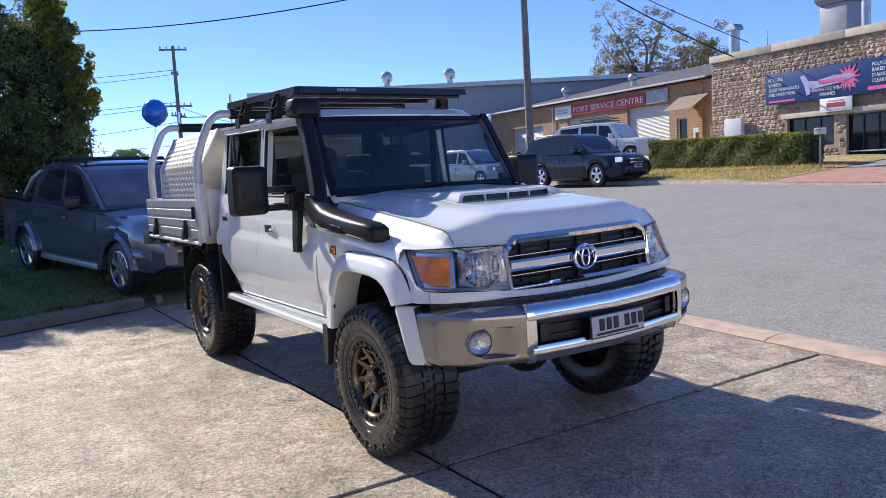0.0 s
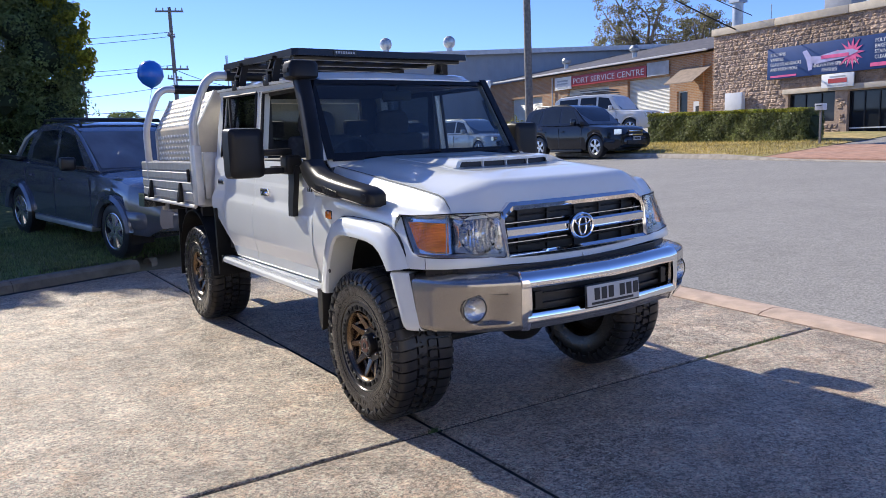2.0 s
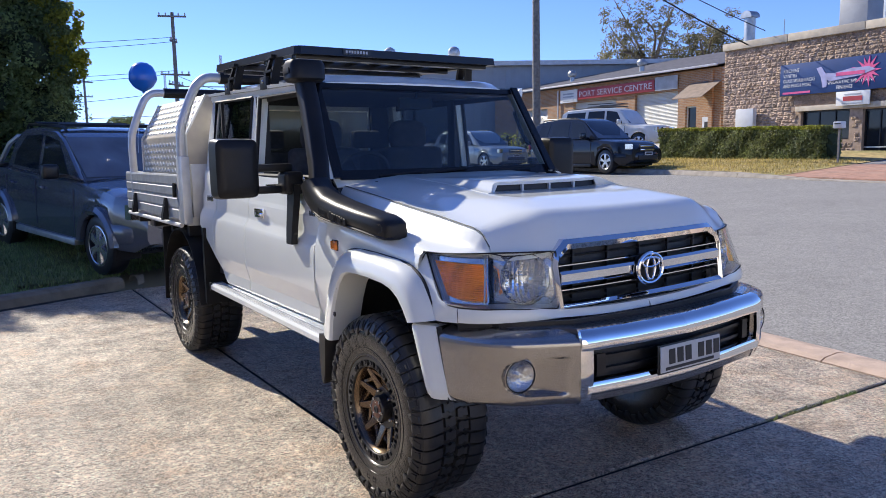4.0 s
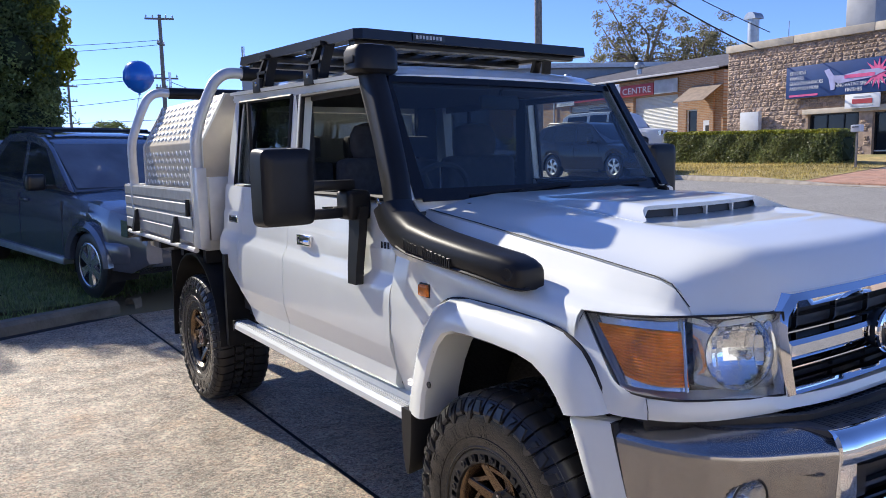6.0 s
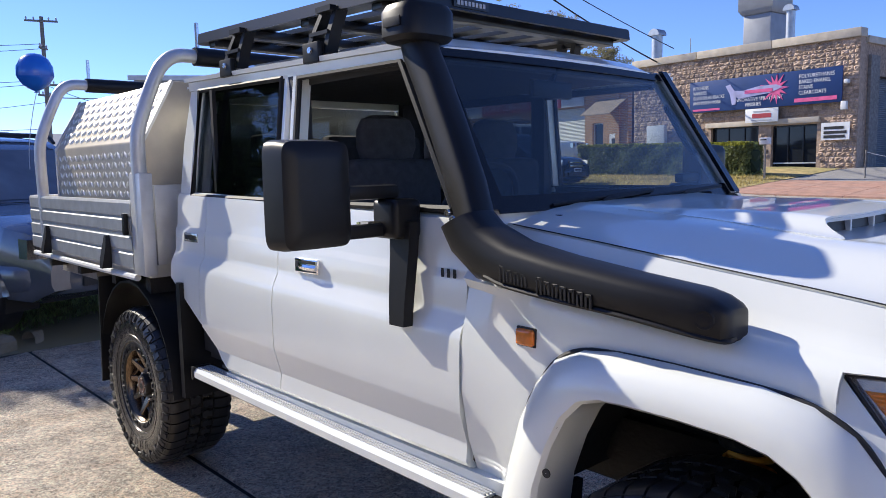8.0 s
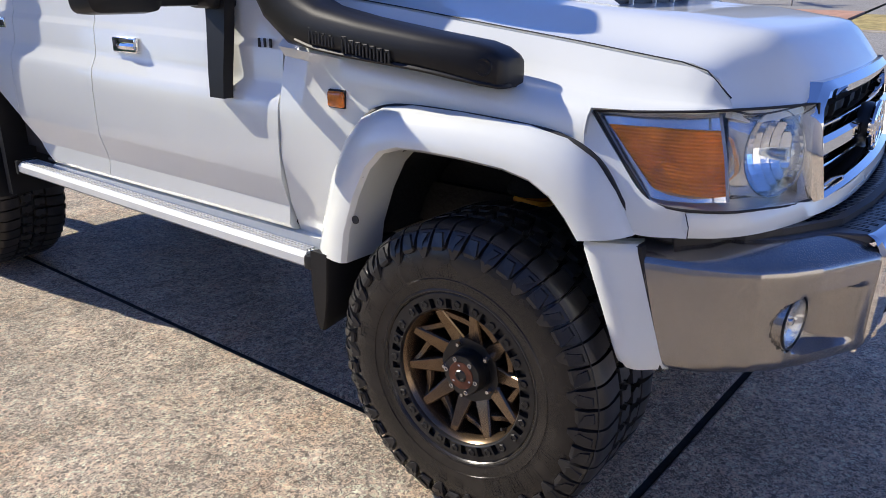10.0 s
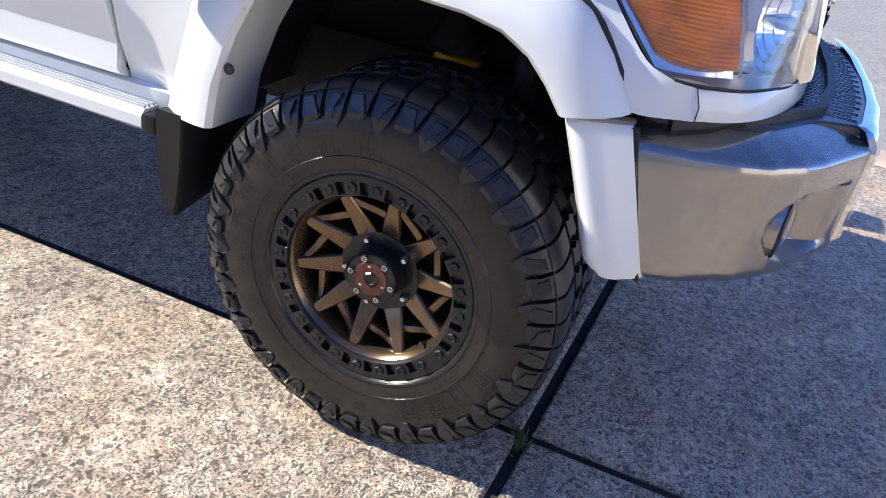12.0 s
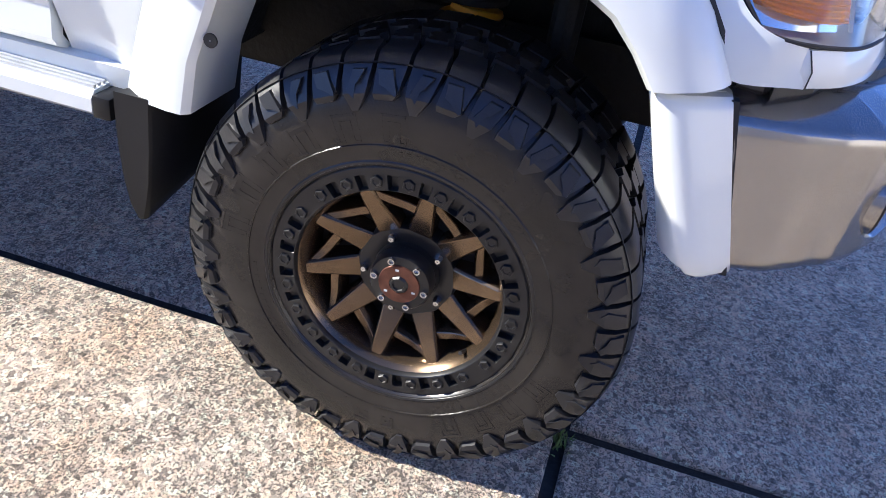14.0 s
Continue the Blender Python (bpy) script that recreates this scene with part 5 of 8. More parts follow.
pair("window_run", window_run, TRIM)
pair("window_run", lambda: tube([(up_x(1.44) - 0.003, 1.862, 1.45), (up_x(1.9) - 0.003, 1.862, 1.925), (up_x(1.9) - 0.003, 2.605, 1.94), (up_x(1.44) - 0.003, 2.635, 1.45), (up_x(1.44) - 0.003, 1.862, 1.44)], 0.013, 6), TRIM)
pair("quarter_bar", lambda: box(up_x(1.7) - 0.008, up_x(1.7) + 0.01, 2.43, 2.452, 1.44, 1.93), TRIM, smooth=0)
part("rear_glass", box(-0.553, 0.553, 2.748, 2.752, 1.503, 1.897), TINT, truck, "tinted rear cab glass", 0).visible_shadow = False

def rounded(cx, cy, cz, ax, bx, rx, rz, power=3.2, n=18):
    """A soft-cornered ring round a centre, spanned by the vectors ax and bx."""
    out = []
    for k in range(n):
        a = 2 * math.pi * k / n
        c, s = math.cos(a), math.sin(a)
        u = math.copysign(abs(c) ** (2 / power), c) * rx
        v = math.copysign(abs(s) ** (2 / power), s) * rz
        out.append(Vector((cx, cy, cz)) + Vector(ax) * u + Vector(bx) * v)
    return out


X, Y, Z = Vector((1, 0, 0)), Vector((0, 1, 0)), Vector((0, 0, 1))


# --- inside ---
def seat(x, y):
    s = part("seat_back", box(-0.24, 0.24, 0, 0.13, 1.02, 1.60, 0.05, 3), CLOTH, truck, "dark cloth seat")
    s.matrix_local = pose(x, y, 0)
    part("headrest", loft([rounded(0, 0.10, z, X, Y, rx, ry, 2.6, 20) for z, rx, ry in ((1.585, 0.10, 0.03), (1.60, 0.13, 0.045), (1.65, 0.148, 0.055), (1.72, 0.145, 0.055), (1.765, 0.12, 0.045), (1.782, 0.07, 0.02))]), CLOTH, s)
    bm = tube([(-0.06, 0.08, 1.54), (-0.06, 0.10, 1.62)], 0.008, 6)
    tube([(0.06, 0.08, 1.54), (0.06, 0.10, 1.62)], 0.008, 6, bm=bm)
    part("headrest_post", bm, STEEL, s)
    c = part("seat_cushion", box(-0.25, 0.25, -0.48, 0.02, 0.9, 1.06, 0.05, 3), CLOTH, s)


for x in (-0.36, 0.30):
    seat(x, 1.60)
for x in (-0.4, 0.02, 0.42):
    s = part("rear_seat_back", box(x - 0.2, x + 0.2, 2.5, 2.62, 1.0, 1.58, 0.04), CLOTH, truck)
    part("headrest", box(x - 0.12, x + 0.12, 2.51, 2.59, 1.6, 1.74, 0.03), CLOTH, s)
part("rear_cushion", box(-0.62, 0.62, 2.1, 2.52, 0.92, 1.06, 0.04), CLOTH, truck)
part("dashboard", loft([[(x, 0.66, 1.12), (x, 0.70, 1.38), (x, 0.80, 1.435), (x, 0.98, 1.43), (x, 1.04, 1.37), (x, 1.02, 1.12)] for x in (-0.74, -0.3, 0.3, 0.74)]), DASH, truck, "dark dashboard")
bm = bmesh.new()
circ = [(0.185 * math.cos(a), 0.185 * math.sin(a), 0) for a in (2 * math.pi * k / 28 for k in range(29))]
tube(circ, 0.014, 8, bm=bm)
for a in (0, 2.2, 4.1):
    tube([(0, 0, -0.02), (0.18 * math.cos(a), 0.18 * math.sin(a), 0)], 0.012, 6, bm=bm)
box(-0.06, 0.06, -0.05, 0.05, -0.05, 0.0, 0.015, bm=bm)
part("steering_wheel", bm, DASH, truck).matrix_local = pose(-0.36, 1.16, 1.40, -62, 0, 0)
part("cab_floor", box(-0.76, 0.76, 0.66, 2.72, 0.66, 0.70), DASH, truck, smooth=0)
part("rear_lining", box(-0.72, -0.56, 2.69, 2.73, 0.86, 1.94), CLOTH, truck, smooth=0)
part("rear_lining", box(0.56, 0.72, 2.69, 2.73, 0.86, 1.94), CLOTH, truck, smooth=0)
part("rear_lining", box(-0.559, 0.559, 2.69, 2.73, 0.86, 1.49), CLOTH, truck, smooth=0)
pair("pillar_lining", lambda: box(-0.75, -0.685, 1.755, 1.845, 1.40, 1.94, 0.008), DASH)
pair("screen_pillar_lining", lambda: loft([[(-0.744 + 0.04 * t, WB[0] + 0.335 * t - 0.004, WB[1] + 0.535 * t), (-0.728 + 0.04 * t, WB[0] + 0.335 * t + 0.005, WB[1] + 0.535 * t), (-0.73 + 0.04 * t, WB[0] + 0.335 * t + 0.075, WB[1] + 0.535 * t), (-0.75 + 0.04 * t, WB[0] + 0.335 * t + 0.07, WB[1] + 0.535 * t)] for t in (0.0, 0.5, 0.97)]), DASH)
pair("roof_side_lining", lambda: box(-0.703, -0.688, 1.09, 2.70, 1.89, 1.952, 0.005), DASH)
part("screen_header", box(-0.70, 0.70, 1.075, 1.13, 1.915, 1.952, 0.008), DASH, truck)
pair("grab_handle", lambda: tube(smooth_path([(-0.715, 0.90, 1.60), (-0.675, 0.90, 1.60), (-0.66, 0.93, 1.64), (-0.655, 1.0, 1.76), (-0.665, 1.03, 1.80), (-0.70, 1.03, 1.80)], 5), 0.012, 8), SATIN)
part("firewall", box(-0.72, 0.72, 0.66, 0.69, 0.66, 1.36), DASH, truck, smooth=0)
pair("door_card", lambda: box(-0.79, -0.765, 0.74, 2.70, 0.7, 1.43), DASH, smooth=0)
part("headliner", box(-0.70, 0.70, 1.10, 2.70, 1.935, 1.95), CLOTH, truck, smooth=0)
m = part("rear_view_mirror", box(-0.12, 0.12, 1.09, 1.12, 1.82, 1.89, 0.015), BLACK, truck)
part("mirror_stalk", tube([(0, 1.1, 1.89), (0, 1.07, 1.95)], 0.01, 6), BLACK, m)

# --- bonnet, scoop, cowl ---
XC = 0.027


def hood_z(x, y):
    edge = lerp([(-0.72, 1.15), (-0.64, 1.158), (-0.575, 1.166), (-0.553, 1.178), (-0.537, 1.20), (-0.505, 1.236), (-0.458, 1.255), (-0.364, 1.267), (-0.184, 1.291), (0.077, 1.322), (0.371, 1.358), (0.75, 1.40)], y)
    mid = lerp([(-0.74, 1.288), (-0.55, 1.315), (-0.385, 1.337), (-0.24, 1.352), (-0.06, 1.366), (0.2, 1.395), (0.75, 1.432)], y)
    d = y - hood_front(x)
    mid -= lerp([(-0.02, 0.105), (0.0, 0.09), (0.03, 0.066), (0.06, 0.039), (0.09, 0.014), (0.108, 0.004), (0.13, 0.0), (0.2, 0.0)], d)
    mid -= 0.03 * smoothstep(0.40, 0.52, abs(x - XC)) * smoothstep(0.08, 0.0, d)
    s = smoothstep(1.02, 0.62, abs(x - XC) / (0.70 + XC))
    ridge = 0.008 * smoothstep(0.46, 0.38, abs(x - XC)) * smoothstep(-0.60, -0.30, y)
    dip = 0.014 * smoothstep(-0.34, -0.15, y) * smoothstep(0.4, 0.1, y) * (1 - smoothstep(0.33, 0.44, abs(x - XC)))
    return edge + (mid - edge) * s + ridge - dip + 0.006 * (x + 0.7)


def hood_front(x):
    return lerp([(0, -0.684), (0.25, -0.678), (0.46, -0.657), (0.52, -0.650), (0.62, -0.612), (0.70, -0.552)], abs(x - XC) * 0.70 / (0.70 + XC))


grid = []
for x in np.linspace(-0.70, 0.70 + 2 * XC, 41):
    f = hood_front(x)
    col = [(x, f + 0.016, hood_z(x, f) - 0.014), (x, f + 0.002, hood_z(x, f) - 0.014)]
    for v in np.linspace(0, 1, 26) ** 1.4:
        y = f + (0.70 - f) * v + 0.004
        col.append((x, y, hood_z(x, y) - 0.012 * (1 - min(1, v * 30))))
    grid.append(col)
part("bonnet", sheet(grid, (0, 0, -0.02)), WHITE, truck, "broad white bonnet with a raised centre")
XS = 0.06


def scoop_front(x):
    a = abs(x) / 0.44
    return -0.052 + 0.03 * min(a, 0.76) ** 2 - 0.085 * smoothstep(0.77, 1.0, a)


grid = []
for x in np.linspace(-0.44, 0.44, 45):
    a = abs(x) / 0.44
    fy = scoop_front(x)
    lift = 0.046 * (1 - smoothstep(0.72, 1.0, a))
    foot = 0.0 if a > 0.765 else lift - 0.008
    col = [(x + XS, fy + 0.004, hood_z(x + XS, fy) + foot)]
    for v in np.linspace(0, 1, 14) ** 1.2:
        y = fy + (0.50 - fy) * v
        col.append((x + XS, y, hood_z(x + XS, y) + lift * (1 - smoothstep(0.02, 1.0, v)) + 0.0015))
    grid.append(col)
scoop = part("bonnet_scoop", sheet(grid, (0, 0, -0.006)), WHITE, truck, "low bonnet air scoop")
# Panel just inside the opening; its black paints the shade within the scoop.
mouth = []
for x in np.linspace(-0.335, 0.335, 15):
    fy = scoop_front(x) + 0.018
    z0 = hood_z(x + XS, fy)
    mouth.append([(x + XS, fy, z0 + 0.001), (x + XS, fy + 0.006, z0 + 0.042)])
part("scoop_mouth", sheet(mouth, (0, 0.02, 0)), INK, scoop, "ink-black panel, the scoop's inner shade put into its colour", 0)
for x in (-0.17, 0.0, 0.17):
    fy = scoop_front(x) + 0.006
    z0 = hood_z(x + XS, fy)
    part("scoop_vane", box(x + XS - 0.0045, x + XS + 0.0045, fy, fy + 0.016, z0, z0 + 0.041), PAINT_W, scoop, smooth=0)
part("cowl", sheet([[(x, 0.706, hood_z(x, 0.70) - 0.006), (x, 0.72, 1.40 + 0.02 * (1 - (x / 0.7) ** 2)), (x, 0.75 - 0.03 * (1 - (x / 0.72) ** 2), 1.428)] for x in np.linspace(-0.74, 0.74, 15)], (0, 0.004, -0.02)), WHITE, truck)
for x, x2 in ((-0.30, -0.02), (0.22, 0.5)):
    wp = part("wiper", tube([(x, 0.69, 1.412), (x + 0.10, 0.70, 1.445), (x2 + 0.12, 0.712, 1.462)], 0.007, 6), BLACK, truck)
    part("blade", tube(smooth_path([(x - 0.18, 0.712, 1.437), (x + 0.1, 0.705, 1.452), (x + 0.38, 0.71, 1.464)], 5), 0.006, 5), BLACK, wp)
part("washer_jet", box(-0.555, -0.525, 0.62, 0.655, 1.375, 1.412, 0.008), BLACK, truck)

# --- fenders ---
FL = [(-0.284, 1.172), (-0.1, 1.188), (0.129, 1.215), (0.4, 1.245), (0.735, 1.275)]


def arch_top(y):
    """The flare's upper edge on the body."""
    return lerp([(-0.43, 0.90), (-0.375, 0.985), (-0.325, 1.045), (-0.25, 1.083), (-0.15, 1.10), (0.05, 1.11), (0.2, 1.112), (0.3, 1.103), (0.37, 1.07), (0.43, 1.0), (0.485, 0.90), (0.53, 0.75), (0.55, 0.655)], y)


def fender():
    grid = []
    for y in np.linspace(0.731, -0.284, 34):
        zs = lerp(FL, y)
        zh = hood_z(-0.70, y) - 0.004
        zb = 0.612 if y > 0.55 else arch_top(y) - 0.02
        low = [zb + (zs - 0.06 - zb) * k for k in (0.0, 0.25, 0.5, 0.75, 1.0)]
        k = smoothstep(0.40, 0.70, y)
        col = [((side_x(z) + 0.002) * k + (-0.874 + 0.004 * smoothstep(1.0, 1.2, z)) * (1 - k), y, z) for z in low]
        col += [(-0.862, y, zs - 0.03), (-0.845, y, zs - 0.012), (-0.822, y, zs), (-0.80, y, zs + 0.004), (-0.775, y, zs + 0.012),
                (-0.745, y, zs + (zh - zs) * 0.45), (-0.722, y, zs + (zh - zs) * 0.78), (-0.708, y, zh - 0.004), (-0.706, y, zh - 0.03)]
        grid.append(col)
    bm = sheet(grid, (0.012, 0, -0.006))
    # the shoulder runs on over the lamp and rolls down at the front
    first = grid[-1][6:]
    x6, z6, x1, z1 = first[0][0], first[0][2], first[-2][0], first[-2][2]
    share = [((x - x6) / (x1 - x6), (z - z6) / (z1 - z6)) for x, _, z in first]
    rows = []
    for y in np.linspace(0, 1, 20) ** 0.7 * -0.268 - 0.284:
        a, b = lerp([(-0.555, -0.721, 1.166), (-0.495, -0.775, 1.163), (-0.40, -0.812, 1.159), (-0.284, x6, z6)], y)
        top = hood_z(-0.70, y) - 0.008
        rows.append([(a + (x1 - a) * u, y, b + max(0.004, top - b) * h) for u, h in share])
    sheet(rows, (0.012, 0, -0.006), bm=bm)
    bmesh.ops.remove_doubles(bm, verts=bm.verts, dist=0.0008)
    # no inner walls where the two stretches meet
    walls = [f for f in bm.faces if all(abs(v.co.y + 0.284) < 0.0015 for v in f.verts)]
    bmesh.ops.delete(bm, geom=walls, context="FACES")
    bmesh.ops.recalc_face_normals(bm, faces=bm.faces)
    return bm


pair("front_fender", fender, WHITE, label="white front fender")


def bump_xy(u):
    """Plan of the bumper's face, u from 0 at the middle to 1 at the wheel end."""
    return lerp([(0, 0.0, -0.925), (0.3, -0.26, -0.915), (0.58, -0.50, -0.885), (0.62, -0.535, -0.872), (0.76, -0.70, -0.785), (0.81, -0.758, -0.745), (0.86, -0.815, -0.69), (0.90, -0.845, -0.63), (0.95, -0.872, -0.545), (1.0, -0.893, -0.446)], u)


def fog_dent(x, z):
    """How far the face is pushed in round the fog lamp, running out towards the middle."""
    dx, dz = x + 0.722, z - 0.719
    if dx < 0:
        inside = (1 - smoothstep(0.060, 0.066, math.hypot(dx, dz))) * smoothstep(-0.068, -0.03, dx)
    else:
        inside = 1 - smoothstep(0.064, 0.074, abs(dz))
    return 0.05 * inside * (1 - smoothstep(0.05, 0.165, dx))


def bump_strip(u0, u1, zs, thick=(0, 0.02, 0), n=16, x_sign=1, dent=None):
    """zs: rows of (z, how far the face stands back)."""
    grid = []
    for u in np.linspace(u0, u1, n):
        x, y = bump_xy(u)
        x2, y2 = bump_xy(min(1, u + 0.01))
        x1, y1 = bump_xy(max(0, u - 0.01))
        t = Vector((x2 - x1, y2 - y1, 0)).normalized()
        nrm = Vector((t.y, -t.x, 0))
        nrm = nrm if nrm.y > 0 or nrm.x > 0 else -nrm
        if nrm.dot(Vector((0.3, 1, 0))) < 0:
            nrm = -nrm
        lean = smoothstep(0.86, 1.0, u) * 0.077 / 0.28
        grid.append([Vector((x - 0.15 * lean * (0.876 - z), y - lean * (0.876 - z), z)) + nrm * (back + (dent(x, z) if dent else 0)) for z, back in zs])
    return sheet(grid, thick)


def nose_corner():
    a = smooth_path([(-0.829, -0.278, 1.148), (-0.852, -0.355, 1.068), (-0.868, -0.43, 0.99), (-0.862, -0.49, 0.966), (-0.846, -0.520, 0.961)], 5)
    b = smooth_path([(-0.874, -0.278, 1.085), (-0.884, -0.335, 1.02), (-0.89, -0.378, 0.955), (-0.889, -0.425, 0.904), (-0.854, -0.533, 0.904)], 5)
    return sheet([[p.lerp(q, k) for k in (0, 0.33, 0.66, 1)] for p, q in zip(a, b)], (0.015, 0.006, 0))


pair("fender_nose", nose_corner, WHITE)
TOPLINE = [(-0.829, -0.284), (-0.812, -0.40), (-0.775, -0.495), (-0.721, -0.555), (-0.60, -0.628), (-0.482, -0.678)]
LOWLINE = [(-0.865, -0.45), (-0.856, -0.50), (-0.82, -0.56), (-0.765, -0.61), (-0.62, -0.672), (-0.468, -0.70)]


def valance():
    top = smooth_path([(-0.848, -0.524, 0.958), (-0.80, -0.583, 0.957), (-0.72, -0.635, 0.956), (-0.6, -0.678, 0.953), (-0.48, -0.703, 0.937), (-0.25, -0.726, 0.927), (0.0, -0.733, 0.925)], 4)
    grid = [[p, p + Vector((-0.006, -0.012, -0.03)), p + Vector((-0.004, -0.010, 0.905 - p.z)), p + Vector((0.0, 0.04, 0.897 - p.z))] for p in top]
    return sheet(grid, (0, 0.02, 0.0))


pair("nose_valance", valance, WHITE)
pair("nose_gap", lambda: tube([(-0.849, -0.5235, 0.958), (-0.855, -0.535, 0.93), (-0.8545, -0.5345, 0.906)], 0.0012, 6), INK)
# Ink-black strip: the shade in the gap above the bumper, put into colour.
pair("bumper_gap", lambda: bump_strip(0.0, 0.985, [(0.905, 0.115), (0.872, 0.115)], (0, 0.02, 0), 24), INK, smooth=0)
# dark gaps round the bonnet
part("bonnet_lip_gap", tube([(x, hood_front(x) + 0.006, hood_z(x, hood_front(x)) - 0.016) for x in np.linspace(-0.70, 0.70 + 2 * XC, 40)], 0.0035, 6), INK, truck)
pair("bonnet_gap", lambda: tube([(-0.704, y, hood_z(-0.70, y) - 0.001) for y in np.linspace(0.68, -0.545, 22)], 0.0017, 6), INK)


# --- flares ---
def flare():
    outer = [(0.555, 0.66), (0.53, 0.755), (0.485, 0.905), (0.43, 1.01), (0.37, 1.078), (0.29, 1.113), (0.2, 1.124), (0.05, 1.122), (-0.15, 1.112), (-0.25, 1.093), (-0.325, 1.053), (-0.378, 0.99), (-0.432, 0.902)]
    inner = [(0.40, 0.66), (0.385, 0.755), (0.345, 0.865), (0.30, 0.95), (0.25, 1.0), (0.19, 1.018), (0.12, 1.02), (0.0, 1.018), (-0.12, 1.01), (-0.19, 0.995), (-0.245, 0.965), (-0.285, 0.925), (-0.318, 0.882)]
    rings = []
    for (oy, oz), (iy, iz) in zip(outer, inner):
        mid = lambda k: (oy + (iy - oy) * k, oz + (iz - oz) * k)
        pts = [(-0.872, *mid(0.0)), (-0.90, *mid(0.02)), (-0.922, *mid(0.12)), (-0.945, *mid(0.35)), (-0.957, *mid(0.75)), (-0.957, *mid(0.92)), (-0.945, *mid(1.0)), (-0.80, *mid(1.02)), (-0.80, *mid(0.9)), (-0.86, *mid(0.5))]
        rings.append(pts)
    return loft(rings)


fl = pair("wheel_flare", flare, WHITE, label="white moulded wheel-arch flare")
pair("flare_gasket", lambda: tube(smooth_path([(-0.878, y, arch_top(y) + 0.006) for y in (0.545, 0.485, 0.43, 0.37, 0.3, 0.2, 0.05, -0.15, -0.25, -0.325, -0.375, -0.435)], 3), 0.007, 6), TRIM)
for o in fl:
    sgn = 1 if o.data.vertices[0].co.x < 0 else -1
    for y, z, r in ((0.345, 0.93, 0.007), (0.375, 0.80, 0.012), (0.36, 0.965, 0.006)):
        c = part("flare_hole", lathe_x([(0.0, 0.001), (0.0, r), (0.004, r)], 12), INK, o)
        c.matrix_local = pose(-0.952 * sgn if sgn > 0 else 0.952, y - 0.02, z, 0, 0, 0 if sgn > 0 else 180)
pair("wheel_well", lambda: sheet([[(x, 0.54 * math.cos(a), 0.50 + 0.56 * math.sin(a)) for x in (-0.86, -0.7, -0.42)] for a in (0.26 + 2.56 * k / 14 for k in range(15))], (0, 0, 0.01)), UNDER)
# Added ink-black block that fills the nose gap with painted shade.
part("nose_filler", prism([(-0.83, -0.50), (-0.78, -0.565), (-0.70, -0.615), (-0.6, -0.655), (-0.47, -0.68), (0, -0.71), (0.5, -0.68), (0.63, -0.655), (0.75, -0.615), (0.83, -0.565), (0.88, -0.50)], "z", 0.862, 0.93), INK, truck, smooth=0)
pair("well_wall", lambda: box(-0.44, -0.40, -0.46, 0.60, 0.64, 1.15), UNDER, smooth=0)
pair("front_mudflap", lambda: loft([[(-0.95, a, z), (-0.942, a - 0.006, z), (-0.66, a - 0.02, z + 0.35 * (0.66 - z) * k), (-0.66, a, z + 0.35 * (0.66 - z) * k), (-0.925, b - 0.012, z), (-0.95, b, z)] for a, b, z, k in ((0.478, 0.545, 0.668, 0), (0.480, 0.546, 0.64, 0), (0.484, 0.546, 0.57, 0), (0.491, 0.541, 0.50, 0.15), (0.500, 0.532, 0.45, 0.3), (0.508, 0.518, 0.418, 0.6))]), BLACK, label="black rubber mudflap")
pair("rear_mudflap", lambda: loft([[(-0.94, 3.66 + k, z), (-0.62, 3.66 + k, z), (-0.62, 3.675 + k, z), (-0.94, 3.675 + k, z)] for k, z in ((-0.03, 0.98), (0.0, 0.6), (0.02, 0.36))]), BLACK, label="black rubber mudflap")
pair("rear_guard", lambda: sheet([[(x, 3.19 + 0.50 * math.cos(a), 0.46 + 0.53 * math.sin(a)) for x in (-0.93, -0.62)] for a in (math.pi * k / 12 for k in range(13))], (0, 0, 0.012)), BLACK, label="black rear mudguard")
pair("guard_skirt", lambda: box(-0.90, -0.60, 2.62, 2.66, 0.48, 1.04), BLACK, smooth=0)

# --- lamps, grille ---
def patch(top, low, zt, zl, off, thick, n=5):
    a = smooth_path([(x, y, z) for (x, y), z in zip(top, zt)], n)
    b = smooth_path([(x, y, z) for (x, y), z in zip(low, zl)], n)
    grid = [[p.lerp(q, k) + Vector((off[0], off[1], 0)) for k in np.linspace(0, 1, 7)] for p, q in zip(a, b)]
    return sheet(grid, thick)


